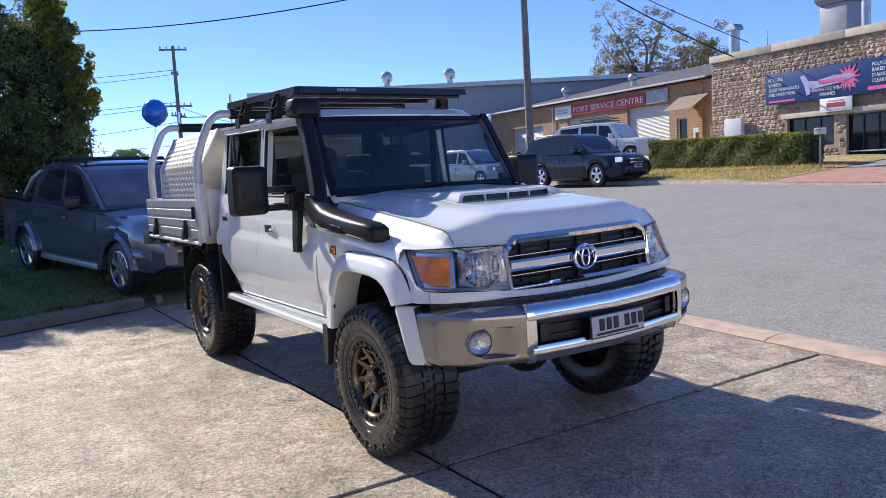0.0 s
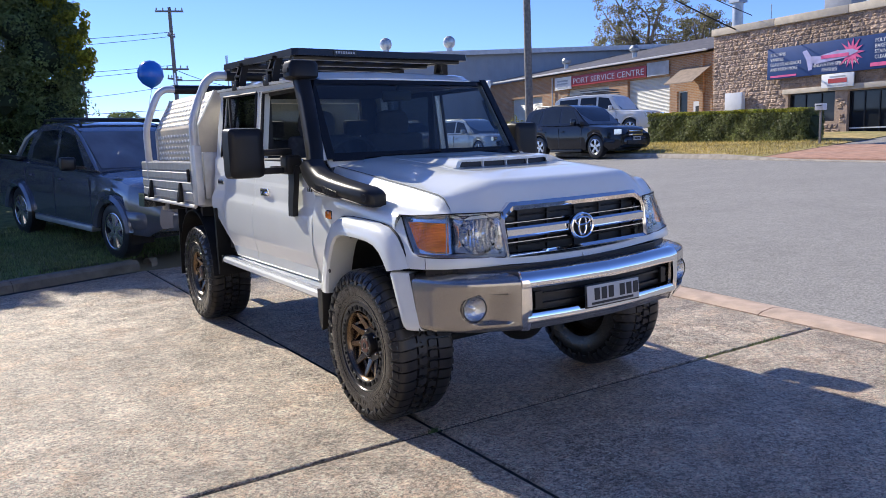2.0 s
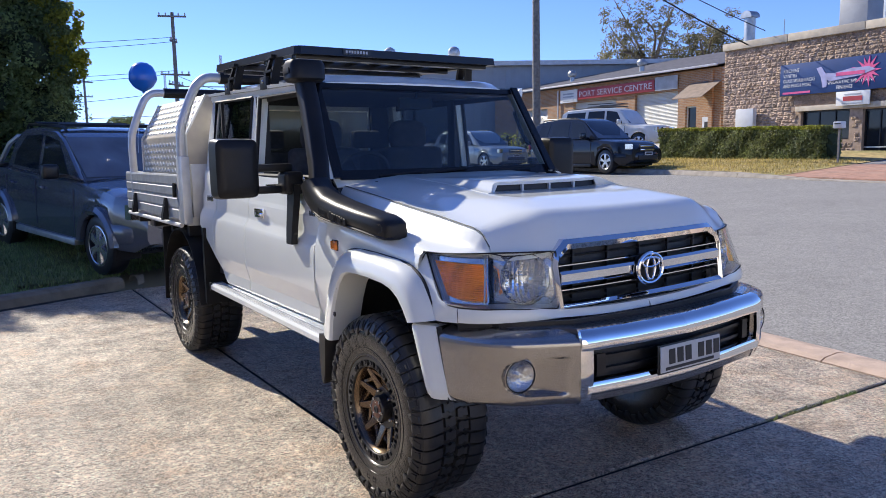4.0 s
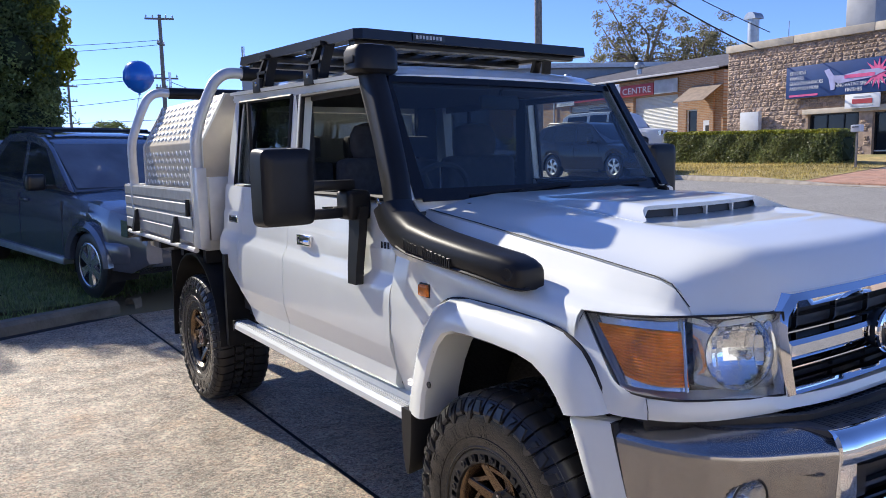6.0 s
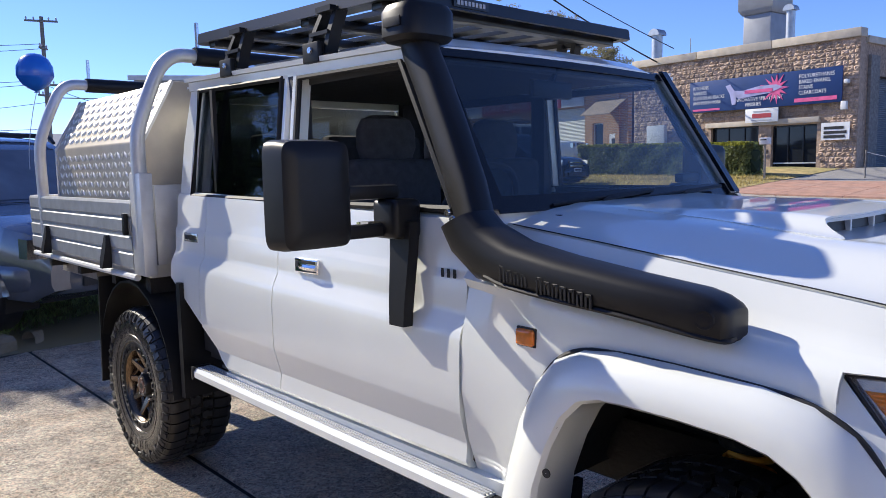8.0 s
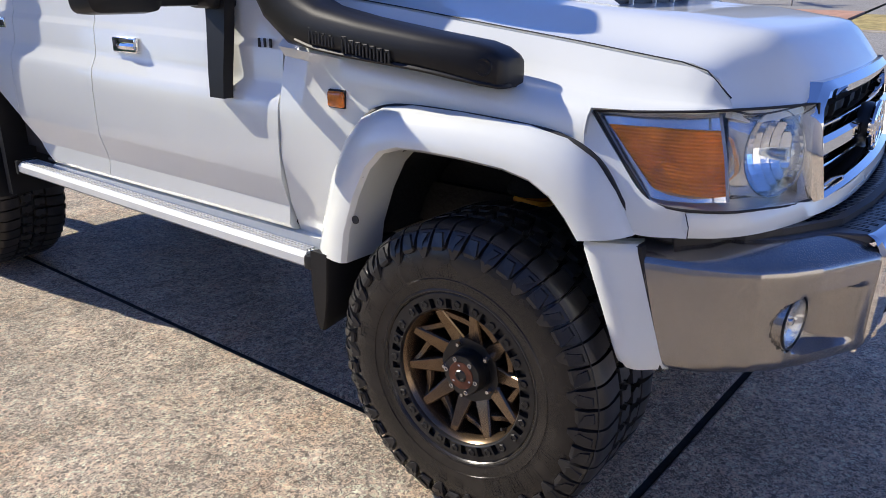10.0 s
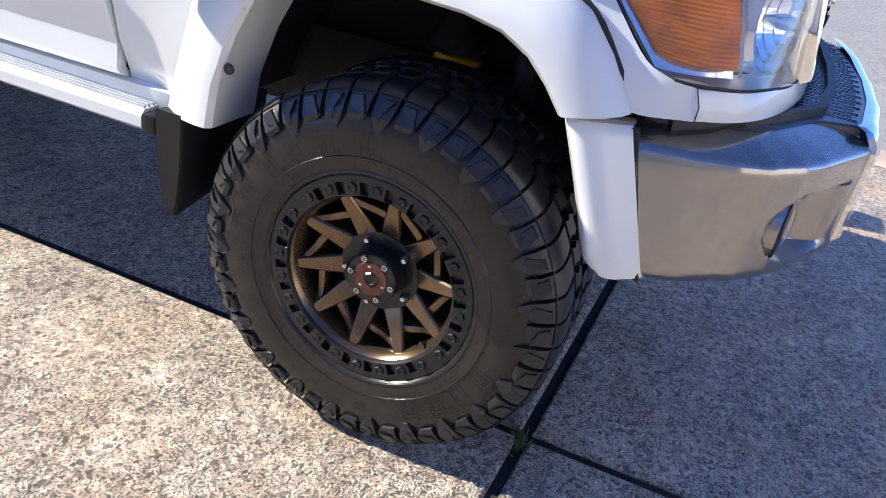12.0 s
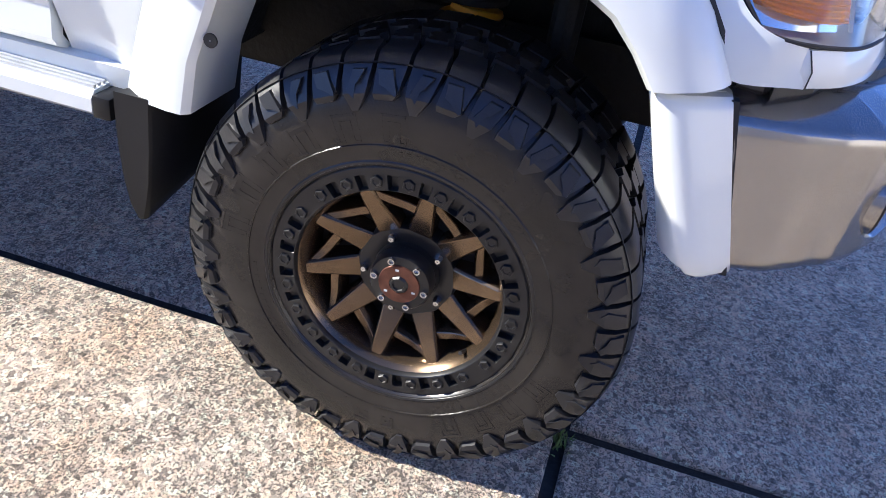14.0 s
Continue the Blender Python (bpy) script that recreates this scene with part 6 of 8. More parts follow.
AT, AL = TOPLINE[:4], LOWLINE[:4]
for s in BOTH:
    def fix(bm):
        return bm if s > 0 else far_side(bm)
    lamp = part("headlamp", fix(patch(TOPLINE[3:], LOWLINE[3:], [1.166, 1.166, 1.166], [0.960, 0.952, 0.942], (0.06, 0.11), (0.0, 0.02, 0))), REFLECT, truck, "clear wrap-round headlamp with an amber indicator")
    part("indicator_tray", fix(patch(AT, AL, [1.154, 1.158, 1.163, 1.166], [0.975, 0.967, 0.962, 0.960], (0.028, 0.036), (0.01, 0.02, 0))), BEZEL, lamp, "bright stepped reflector")
    # amber block set inside, ribbed
    a = smooth_path([(x, y, z) for (x, y), z in zip([(-0.819, -0.325), (-0.804, -0.42), (-0.771, -0.496), (-0.727, -0.546)], [1.121, 1.123, 1.121, 1.118])], 5)
    b = smooth_path([(x, y, z) for (x, y), z in zip([(-0.847, -0.452), (-0.838, -0.497), (-0.808, -0.551), (-0.759, -0.592)], [1.0, 0.992, 0.986, 0.984])], 5)
    rows = []
    for k in range(37):
        t = k / 36
        bulge = 0.0026 if k % 2 else 0.0
        rows.append([p.lerp(q, t) + Vector((-bulge * 0.8 + 0.010, -bulge + 0.010, 0)) for p, q in zip(a, b)])
    part("indicator", fix(sheet(rows, (0.02, 0.02, 0))), AMBER, lamp, "ribbed amber indicator", 20)
    # reflector bowl of small tilted mirrors
    bowl = lathe_z([(0.098, -0.004), (0.096, 0.004), (0.092, 0.03), (0.07, 0.06), (0.001, 0.074)], 36)
    bmesh.ops.rotate(bowl, cent=(0, 0, 0), matrix=Matrix.Rotation(radians(-90), 3, "X"), verts=bowl.verts)
    fr = random.Random(5)
    cell_x, cell_z = 0.020, 0.012
    for i in range(-4, 5):
        for j in range(-8, 9):
            cx, cz = i * cell_x, j * cell_z
            if math.hypot(cx, cz) > 0.09:
                continue
            q = math.hypot(cx, cz) / 0.094
            d0 = 0.066 - 0.045 * q * q
            tx, tz = -4.3 * cx + fr.uniform(-0.02, 0.02), -4.3 * cz + fr.uniform(-0.02, 0.02)
            vs = [bowl.verts.new((cx + u * cell_x * 0.5, d0 + tx * u * cell_x + tz * w * cell_z, cz + w * cell_z * 0.5)) for u, w in ((-1, -1), (1, -1), (1, 1), (-1, 1))]
            bowl.faces.new(vs)
    bo = part("reflector_bowl", fix(bowl), FACETS, lamp, "faceted chrome reflector", 0)
    seat_m = Matrix.Translation(OFFSIDE * (s < 0)) @ pose(-0.592 * s, -0.622, 1.058, -6, 0, -25 * s)
    bo.matrix_local = seat_m
    ring = []
    for k in range(41):
        an = 2 * math.pi * k / 40
        c, q = math.cos(an), math.sin(an)
        m = min(0.118 / max(abs(c), 1e-6), 0.104 / max(abs(q), 1e-6))
        ring.append([(0.097 * c, 0.004, 0.097 * q), (0.101 * c, -0.004, 0.101 * q), (m * c, 0.006 + 0.02 * (m > 0.115), m * q)])
    bz = part("lamp_bezel", fix(sheet(ring, (0, 0.004, 0))), BEZEL, lamp, "bright square bezel")
    bz.matrix_local = seat_m
    bulb = part("bulb", lathe_z([(0.001, 0.03), (0.014, 0.028), (0.016, 0.0), (0.008, -0.03)], 12), STEEL, lamp)
    bulb.matrix_local = Matrix.Translation(OFFSIDE * (s < 0)) @ pose(-0.585 * s, -0.62, 1.058, 90, 0, 0)
    part("lamp_divider", fix(sheet([[p + Vector((k, 0.02, 0)) for p in (Vector((-0.721, -0.555, 1.155)), Vector((-0.742, -0.585, 1.06)), Vector((-0.763, -0.607, 0.975)))] for k in (-0.002, 0.002)], (0, 0.006, 0))), GALV, lamp)
    ln = part("lamp_lens", fix(patch(TOPLINE, LOWLINE, [1.152, 1.157, 1.162, 1.165, 1.165, 1.165], [0.972, 0.965, 0.961, 0.958, 0.95, 0.94], (0, 0), (0.003, 0.004, 0))), LENS, lamp, "clear lens")
    ln.visible_shadow = False
    edge = [*[Vector((x, y, z)) for (x, y), z in zip(TOPLINE, [1.152, 1.158, 1.163, 1.166, 1.166, 1.166])]]
    low = [*[Vector((x, y, z)) for (x, y), z in zip(LOWLINE, [0.972, 0.965, 0.961, 0.958, 0.95, 0.94])]]
    rim = smooth_path(edge, 4) + smooth_path(low[::-1], 4) + [Vector((-0.85, -0.37, 1.055))]
    rim.append(rim[0])
    part("lamp_gasket", fix(tube(rim, 0.0034, 6)), TRIM, lamp)
    mid = sum(rim, Vector()) / len(rim)
    part("lamp_housing", fix(sheet([[p + Vector((0.003, 0.004, 0)), p.lerp(mid, 0.05) + Vector((0.014, 0.02, 0)), p.lerp(mid, 0.09) + Vector((0.03, 0.045, 0))] for p in rim], (0.001, 0.001, 0))), GALV, lamp)
    mk = part("side_marker", fix(box(-0.886, -0.866, 0.455, 0.515, 1.09, 1.135, 0.009, 3)), MARKER, truck, "small amber side repeater")
    part("marker_rim", fix(box(-0.874, -0.864, 0.451, 0.519, 1.086, 1.139, 0.004)), TRIM, mk)


def bow(x):
    return -0.718 + 0.022 * (x / 0.48) ** 2


GO = [(-0.487, 0.936), (-0.496, 1.11), (-0.484, 1.162), (-0.43, 1.207), (0.472, 1.213), (0.535, 1.170), (0.550, 1.12), (0.541, 0.938)]
GI = [(-0.466, 0.956), (-0.472, 1.105), (-0.460, 1.137), (-0.418, 1.167), (0.462, 1.174), (0.512, 1.147), (0.527, 1.114), (0.520, 0.966)]
def subdiv(poly):
    out = []
    for i, p in enumerate(poly):
        q = poly[(i + 1) % len(poly)]
        n = 12 if abs(p[0] - q[0]) > 0.5 else 2
        out += [(p[0] + (q[0] - p[0]) * k / n, p[1] + (q[1] - p[1]) * k / n) for k in range(n)]
    return out


rings = []
for (ox, oz), (ix, iz) in zip(subdiv(GO), subdiv(GI)):
    tilt = lambda z: 0.035 * (z - 0.945) / 0.24
    rings.append([(ox, bow(ox) + tilt(oz) + 0.03, oz), (ox, bow(ox) + tilt(oz) - 0.008, oz), (ox + (ix - ox) * 0.45, bow(ox) + tilt(oz) - 0.026, oz + (iz - oz) * 0.45), (ix, bow(ix) + tilt(iz) - 0.012, iz), (ix, bow(ix) + tilt(iz) + 0.03, iz)])
gr = part("grille", loft(rings, ring_closed=True, caps=False, path_closed=True), CHROME, truck, "chrome grille frame with dark openings")
part("grille_back", sheet([[(x, bow(x) + 0.075, z) for z in (0.945, 1.19)] for x in np.linspace(-0.46, 0.515, 11)], (0, 0.01, 0)), INK, gr, "black grille core")


def gbar(z0, h, d, mat, name, x0=-0.468, x1=0.522):
    rs = []
    for x in np.linspace(x0, x1, 15):
        y = bow(x) + 0.035 * (z0 - 0.945) / 0.24
        z = z0 + 0.011 * (x + 0.45) / 0.94
        rs.append([(x, y + 0.035, z - h / 2), (x, y - d * 0.5, z - h / 2), (x, y - d, z - h * 0.25), (x, y - d, z + h * 0.3), (x, y - d * 0.4, z + h / 2), (x, y + 0.035, z + h / 2)])
    return part(name, loft(rs), mat, gr)


gbar(1.056, 0.054, 0.02, CHROME, "centre_bar")
gbar(1.104, 0.008, 0.006, CHROME, "thin_bar")
gbar(1.008, 0.008, 0.006, CHROME, "thin_bar")
for z in (1.134, 0.985):
    gbar(z, 0.006, -0.05, INK, "mesh_bar")
for x in np.linspace(-0.36, 0.40, 5):
    part("mesh_post", box(x - 0.004, x + 0.004, bow(x) + 0.055, bow(x) + 0.07, 0.96, 1.16), INK, gr, smooth=0)


def oval(rx, rz, tubr, m, parent, name="badge_ring"):
    ring = [(rx * math.cos(a), 0, rz * math.sin(a)) for a in (2 * math.pi * k / 32 for k in range(33))]
    o = part(name, tube(ring, tubr, 8), CHROME, parent)
    o.matrix_local = m
    return o


bd = part("badge", lathe_z([(0.001, 0.012), (0.06, 0.012), (0.064, 0.0), (0.06, -0.02)], 30), SATIN, gr, "round chrome emblem of plain rings")
bd.matrix_local = pose(0, bow(0) - 0.0, 1.057, 90, 0, 0) @ Matrix.Diagonal((1.15, 1.0, 1.0, 1))
oval(0.075, 0.063, 0.009, pose(0, bow(0) - 0.022, 1.057), gr)
oval(0.026, 0.048, 0.006, pose(0, bow(0) - 0.024, 1.057), gr)
oval(0.052, 0.02, 0.006, pose(0, bow(0) - 0.024, 1.083), gr)

# --- front bumper ---
TOPROW = [(0.885, 0.12), (0.884, 0.10), (0.876, 0.065), (0.857, 0.012), (0.851, 0.004), (0.842, 0.0005)]
ENDROWS = TOPROW + [(0.83, 0.0)] + [(float(z), 0.004 * (0.80 - z) / 0.16) for z in np.linspace(0.80, 0.632, 30)] + [(0.615, 0.012), (0.604, 0.024), (0.599, 0.05), (0.596, 0.09)]
pair("bumper_end", lambda: bump_strip(0.612, 0.999, ENDROWS, (0.02, 0.03, 0), 84, 1, fog_dent), GREYBUMP, label="grey metallic bumper end")
pair("bumper_seam", lambda: sheet([[(-0.893, -0.440 - k, 0.878), (-0.897, -0.475 - k, 0.75), (-0.899, -0.511 - k, 0.62), (-0.897, -0.517 - k, 0.598)] for k in (-0.001, 0.011)], (0.02, 0.0, 0)), TRIM)


def bumper_cap():
    # columns from the seam to the wheel side, each from the top lip to the bottom edge
    zs = (0.8795, 0.8805, 0.874, 0.862, 0.75, 0.645, 0.618, 0.603, 0.598)
    inn = (0.045, 0.012, 0.003, 0, 0, 0, 0.003, 0.012, 0.03)
    cols = []
    for x, y0, up in ((-0.898, -0.441, 0), (-0.925, -0.396, 0), (-0.938, -0.375, 0), (-0.944, -0.359, 0.003), (-0.946, -0.342, 0.006), (-0.943, -0.332, 0.012), (-0.932, -0.328, 0.016), (-0.91, -0.326, 0.02)):
        cols.append([(x + q, y0 - (0.88 - z) * (0.272 + 0.16 * max(0, -0.87 - x) / 0.08), max(z, 0.598 + up)) for z, q in zip(zs, inn)])
    return sheet(cols, (0.02, 0.008, 0))


pair("bumper_cap", bumper_cap, WHITE, label="white bumper end cap")
def pad_front(u):
    return 0.035 + 0.075 * smoothstep(0.585, 0.64, u) + 0.09 * smoothstep(0.70, 0.86, u)


PAD = [(s, u, *bump_xy(u)) for s, us in ((1, np.linspace(0.86, 0.0, 30)), (-1, np.linspace(0.03, 0.86, 29))) for u in us]
part("bumper_top", sheet([[Vector((s * x, y + pad_front(u) + (0.24 - pad_front(u)) * k, z)) for k, z in ((1, 0.884), (0.6, 0.888), (0.2, 0.888), (0.05, 0.887), (0, 0.883))] for s, u, x, y in PAD], (0, 0, -0.015)), STEPBLACK, truck, "black bumper step with engraved grooves")
# Thin dark bars draw the engraved grooves; the grooves' shade is their colour.
bm = bmesh.new()
for k, u in enumerate(np.linspace(-0.56, 0.56, 32)):
    x, y = bump_xy(abs(u))
    x = math.copysign(x, u)
    for row in range(4):
        d0 = 0.055 + 0.042 * row + 0.012 * (k % 2)
        for e in (-0.007, 0.005):
            box(x + e, x + e + 0.0022, y + d0, y + d0 + 0.036, 0.886, 0.8888, bm=bm)
        box(x - 0.009, x + 0.009, y + d0 + 0.036, y + d0 + 0.0395, 0.886, 0.889, bm=bm)
for s in BOTH:
    for d, u0, u1 in ((0.135, 0.66, 0.74), (0.141, 0.66, 0.74), (0.165, 0.655, 0.78), (0.171, 0.655, 0.78), (0.195, 0.65, 0.80), (0.201, 0.65, 0.80)):
        tube([(s * bump_xy(u)[0], bump_xy(u)[1] + d, 0.8878) for u in np.linspace(u0, u1, 7)], 0.0014, 4, bm=bm)
tagged(part("step_ribs", bm, SATIN, truck, smooth=0), kind="stuff")
chr_rows = [(0.889, 0.03), (0.882, 0.012), (0.86, -0.004), (0.83, -0.010), (0.812, -0.006), (0.806, 0.012)]
pair("chrome_bar", lambda: bump_strip(0.0, 0.615, chr_rows, (0, 0.015, 0), 14), CHROME, label="polished chrome bumper bar")
pair("chrome_lower", lambda: bump_strip(0.0, 0.585, [(0.692, 0.03), (0.686, 0.0), (0.672, -0.006), (0.648, -0.006), (0.634, 0.008), (0.626, 0.03)], (0, 0.015, 0), 14), CHROME)
pair("chrome_end", lambda: bump_strip(0.562, 0.618, [(0.82, -0.004), (0.74, -0.008), (0.66, -0.004), (0.60, 0.02)], (0, 0.015, 0), 5), CHROME)
pair("bumper_lower", lambda: bump_strip(0.0, 0.60, [(0.655, 0.01), (0.63, 0.01), (0.605, 0.022), (0.592, 0.06)], (0, 0.02, 0), 12), GREYBUMP)
pair("bumper_opening", lambda: bump_strip(0.0, 0.59, [(0.815, 0.06), (0.64, 0.06)], (0, 0.01, 0), 10), INK, label="dark bumper opening", smooth=0)
for z in (0.715, 0.765):
    pair("opening_bar", lambda: bump_strip(0.0, 0.585, [(z + 0.006, 0.035), (z - 0.006, 0.035)], (0, 0.02, 0), 10), SATIN, smooth=0)
pair("tow_cover", lambda: bump_strip(0.47, 0.52, [(0.785, 0.02), (0.70, 0.02)], (0, 0.02, 0), 3), SATIN, smooth=0)
np_ = part("number_plate", box(-0.186, 0.186, -0.006, 0.0, -0.044, 0.06, 0.002), PLATE, truck, "white number plate with dark bars")
np_.matrix_local = pose(0.012, -0.944, 0.722, -3, 0, 0)
for k in range(6):
    x = -0.12 + 0.05 * k + (0.03 if k > 2 else 0)
    part("plate_bar", box(x - 0.018, x + 0.018, -0.009, -0.007, -0.014, 0.046), INK, np_, smooth=0)
part("plate_bar", box(-0.16, 0.14, -0.009, -0.007, -0.036, -0.024), INK, np_, smooth=0)
part("plate_frame", box(-0.194, 0.194, 0.001, 0.008, -0.052, 0.066, 0.003), SATIN, np_)


for s in BOTH:
    f = part("fog_lamp", lathe_z([(0.066, -0.06), (0.066, 0.004), (0.063, 0.005)], 32), GREYBUMP, truck, "round fog lamp in a sculpted recess")
    f.matrix_local = Matrix.Translation(OFFSIDE * (s < 0)) @ pose(-0.720 * s, -0.743, 0.720, 90, 0, -9 * s)
    part("fog_ring", lathe_z([(0.0645, 0.002), (0.064, 0.008), (0.061, 0.009), (0.059, 0.005)], 32), SATIN, f)
    part("fog_reflector", lathe_z([(0.001, -0.018), (0.03, -0.014), (0.05, -0.004), (0.061, 0.006)], 32), FOGREF, f)
    part("fog_bulb", lathe_z([(0.001, 0.004), (0.008, 0.003), (0.012, -0.004), (0.012, -0.018)], 16), CHROME, f)
    g = part("fog_glass", lathe_z([(0.001, 0.020), (0.02, 0.019), (0.04, 0.015), (0.054, 0.009), (0.061, 0.004)], 32), LENS, f)
    g.visible_shadow = False

# --- snorkel ---
rings = [rounded(-0.838, -0.078, 1.220, X, Z, 0.03, 0.022, 5), rounded(-0.842, -0.076, 1.221, X, Z, 0.046, 0.034, 5), rounded(-0.846, -0.066, 1.225, X, Z, 0.056, 0.040, 5), rounded(-0.850, -0.04, 1.234, X, Z, 0.061, 0.047, 4.5),
         rounded(-0.855, 0.0, 1.242, X, Z, 0.067, 0.051, 4),
         rounded(-0.862, 0.15, 1.262, X, Z, 0.074, 0.05), rounded(-0.866, 0.35, 1.283, X, Z, 0.076, 0.056), rounded(-0.868, 0.50, 1.303, X, Z, 0.075, 0.064)]
for y, z, ang, w in ((0.60, 1.325, 25, 0.078), (0.665, 1.365, 55, 0.076), (0.705, 1.415, 66, 0.068)):
    a = radians(ang)
    rings.append(rounded(-0.866, y, z, X, Vector((0, -math.sin(a), math.cos(a))), 0.07, w))
snk = part("snorkel", loft(rings), BLACK, truck, "black moulded snorkel running up the windscreen pillar")
rings = []
for k, (y, z, x) in enumerate([(0.685, 1.40, -0.850), (0.745, 1.50, -0.825), (0.835, 1.65, -0.800), (0.935, 1.81, -0.775), (1.0, 1.915, -0.765), (1.015, 1.96, -0.765)]):
    a = radians(58 if k < 4 else 75)
    rings.append(rounded(x, y, z, X, Vector((0, -math.sin(a), math.cos(a))), 0.05, 0.055 if k else 0.05))
part("riser", loft(rings), BLACK, snk)
hd = [rounded(-0.763, 1.02, z, X, Y, rx, ry, 3.6, 22) for z, rx, ry in ((1.945, 0.06, 0.06), (1.95, 0.09, 0.075), (1.965, 0.103, 0.088), (2.04, 0.103, 0.088), (2.062, 0.09, 0.075), (2.07, 0.05, 0.04))]
head = part("snorkel_head", loft(hd), BLACK, snk, "black ram-air head")
part("head_mark", box(-0.870, -0.865, 0.98, 1.06, 1.99, 2.02, 0.002), LETTER, head)
for k in range(12):
    if k == 4:
        continue
    y0 = 0.515 - 0.0245 * k
    z0 = 1.300 - 0.0036 * k
    h = 0.044 if k in (0, 5) else 0.034
    for dy, w2 in ((0.0, 0.006), (-0.012, 0.007)):
        part("raised_letter", box(-0.9428, -0.936, y0 + dy - w2, y0 + dy, z0 - h / 2 - 0.014, z0 + h / 2 - 0.014, 0.0015, 1), LETTER, snk)
    part("raised_letter", box(-0.9428, -0.936, y0 - 0.018, y0, z0 + h / 2 - 0.022, z0 + h / 2 - 0.014, 0.0015, 1), LETTER, snk)
for y, z in ((0.755, 1.435), (0.735, 1.418)):
    b = part("bolt", lathe_x([(-0.006, 0.001), (-0.006, 0.009), (0.0, 0.011)], 10), STEEL, snk)
    b.matrix_local = pose(-0.914, y - 0.02, z)
part("snorkel_flange", tube(smooth_path([(-0.86, -0.077, 1.193), (-0.885, -0.075, 1.193), (-0.898, -0.06, 1.194), (-0.914, 0.0, 1.202), (-0.928, 0.15, 1.222), (-0.934, 0.35, 1.238), (-0.935, 0.50, 1.254), (-0.930, 0.58, 1.272)], 4), 0.006, 6), BLACK, snk)
b = part("intake_plug", lathe_x([(0.006, 0.001), (0.006, 0.013), (-0.0015, 0.015), (-0.002, 0.020), (0.004, 0.024)], 18), BLACK, snk)
b.matrix_local = pose(-0.911, -0.035, 1.236, 0, 0, 12)

# --- towing mirrors ---
for s in BOTH:
    def fx(bm):
        if s < 0:
            flip(bm)
            bmesh.ops.translate(bm, vec=(-0.05, 0, 0), verts=[v for v in bm.verts if v.co.x > 0.95])
        return bm
    hdm = loft([rounded(-1.165, y, 1.49, X, Z, rx, rz, 9.0, 32) for y, rx, rz in ((0.985, 0.07, 0.10), (0.99, 0.095, 0.135), (1.005, 0.112, 0.152), (1.05, 0.118, 0.158), (1.10, 0.118, 0.158), (1.105, 0.108, 0.148))])
    mir = part("towing_mirror", fx(hdm), BLACK, truck, "large black towing mirror on twin arms")
    part("mirror_glass", fx(box(-1.265, -1.065, 1.106, 1.109, 1.36, 1.62)), CHROME, mir, smooth=0)
    part("mirror_arm", fx(box(-1.06, -0.855, 1.015, 1.065, 1.468, 1.512, 0.014)), BLACK, mir)
    part("mirror_arm", fx(box(-1.06, -0.855, 1.015, 1.065, 1.352, 1.394, 0.012)), BLACK, mir)
    part("arm_slide", fx(box(-1.0, -0.9, 1.03, 1.05, 1.395, 1.402)), CHROME, mir, smooth=0)
    part("mirror_hinge", fx(box(-0.925, -0.815, 0.955, 1.075, 1.345, 1.468, 0.022, 3)), BLACK, mir)
    leg = loft([[(-0.85 - o, 0.985 - w, z), (-0.85 - o, 0.985 + w, z), (-0.885 - o, 0.985 + w * 0.9, z), (-0.885 - o, 0.985 - w * 0.9, z)] for z, w, o in ((1.40, 0.055, 0.0), (1.30, 0.05, 0.005), (1.15, 0.042, 0.02), (1.075, 0.038, 0.024))])
    part("mirror_leg", fx(leg), BLACK, mir)

# --- side steps ---
def step():
    return loft([[(-0.80, y, z + 0.02), (-0.80, y, z - 0.02), (-0.878, y, z - 0.032), (-0.892, y, z - 0.02), (-0.892, y, z + 0.006), (-0.88, y, z + 0.02)] for y, z in ((0.64, 0.602), (2.53, 0.622))])


for st in pair("side_step", step, WHITE, label="white side step with a ribbed alloy tread"):
    sgn = 1 if st.data.vertices[2].co.x < 0 else -1
    for k in range(5):
        x = -0.812 - 0.014 * k
        xa, xb = sorted((sgn * x, sgn * (x - 0.007)))
        part("tread_rib", loft([[(xa, y, z + 0.016), (xb, y, z + 0.016), (xb, y, z + 0.0265), (xa, y, z + 0.0265)] for y, z in ((0.645, 0.602), (2.52, 0.622))]), ALU, st, smooth=0)
    part("end_cap", box(*sorted((sgn * -0.894, sgn * -0.80)), 0.600, 0.639, 0.572, 0.617, 0.006), BLACK, st)
    part("end_cap", box(*sorted((sgn * -0.896, sgn * -0.80)), 2.531, 2.555, 0.588, 0.65, 0.006), BLACK, st)
    for y in (0.95, 1.6, 2.25):
        part("bracket", box(*sorted((sgn * -0.80, sgn * -0.5)), y - 0.02, y + 0.02, 0.58, 0.605), UNDER, st, smooth=0)

# --- chassis ---
pair("chassis_rail", lambda: box(-0.47, -0.38, -0.62, 4.7, 0.66, 0.80), UNDER, smooth=0)
part("sump", box(-0.34, 0.34, -0.1, 1.2, 0.52, 0.70, 0.03), UNDER, truck)
part("gearbox", box(-0.22, 0.22, 1.2, 2.4, 0.50, 0.68, 0.03), UNDER, truck)
part("fuel_tank", box(-0.36, 0.36, 2.75, 4.2, 0.55, 0.9, 0.03), UNDER, truck)
part("front_axle", tube([(-0.74, 0, 0.425), (-0.2, 0, 0.42), (0.2, 0, 0.42), (0.74, 0, 0.425)], [0.055, 0.055, 0.055, 0.055], 12), UNDER, truck)
bm = bmesh.new()
bmesh.ops.create_icosphere(bm, subdivisions=3, radius=0.16, matrix=Matrix.Translation((0.18, 0, 0.42)))
part("diff", bm, UNDER, truck)
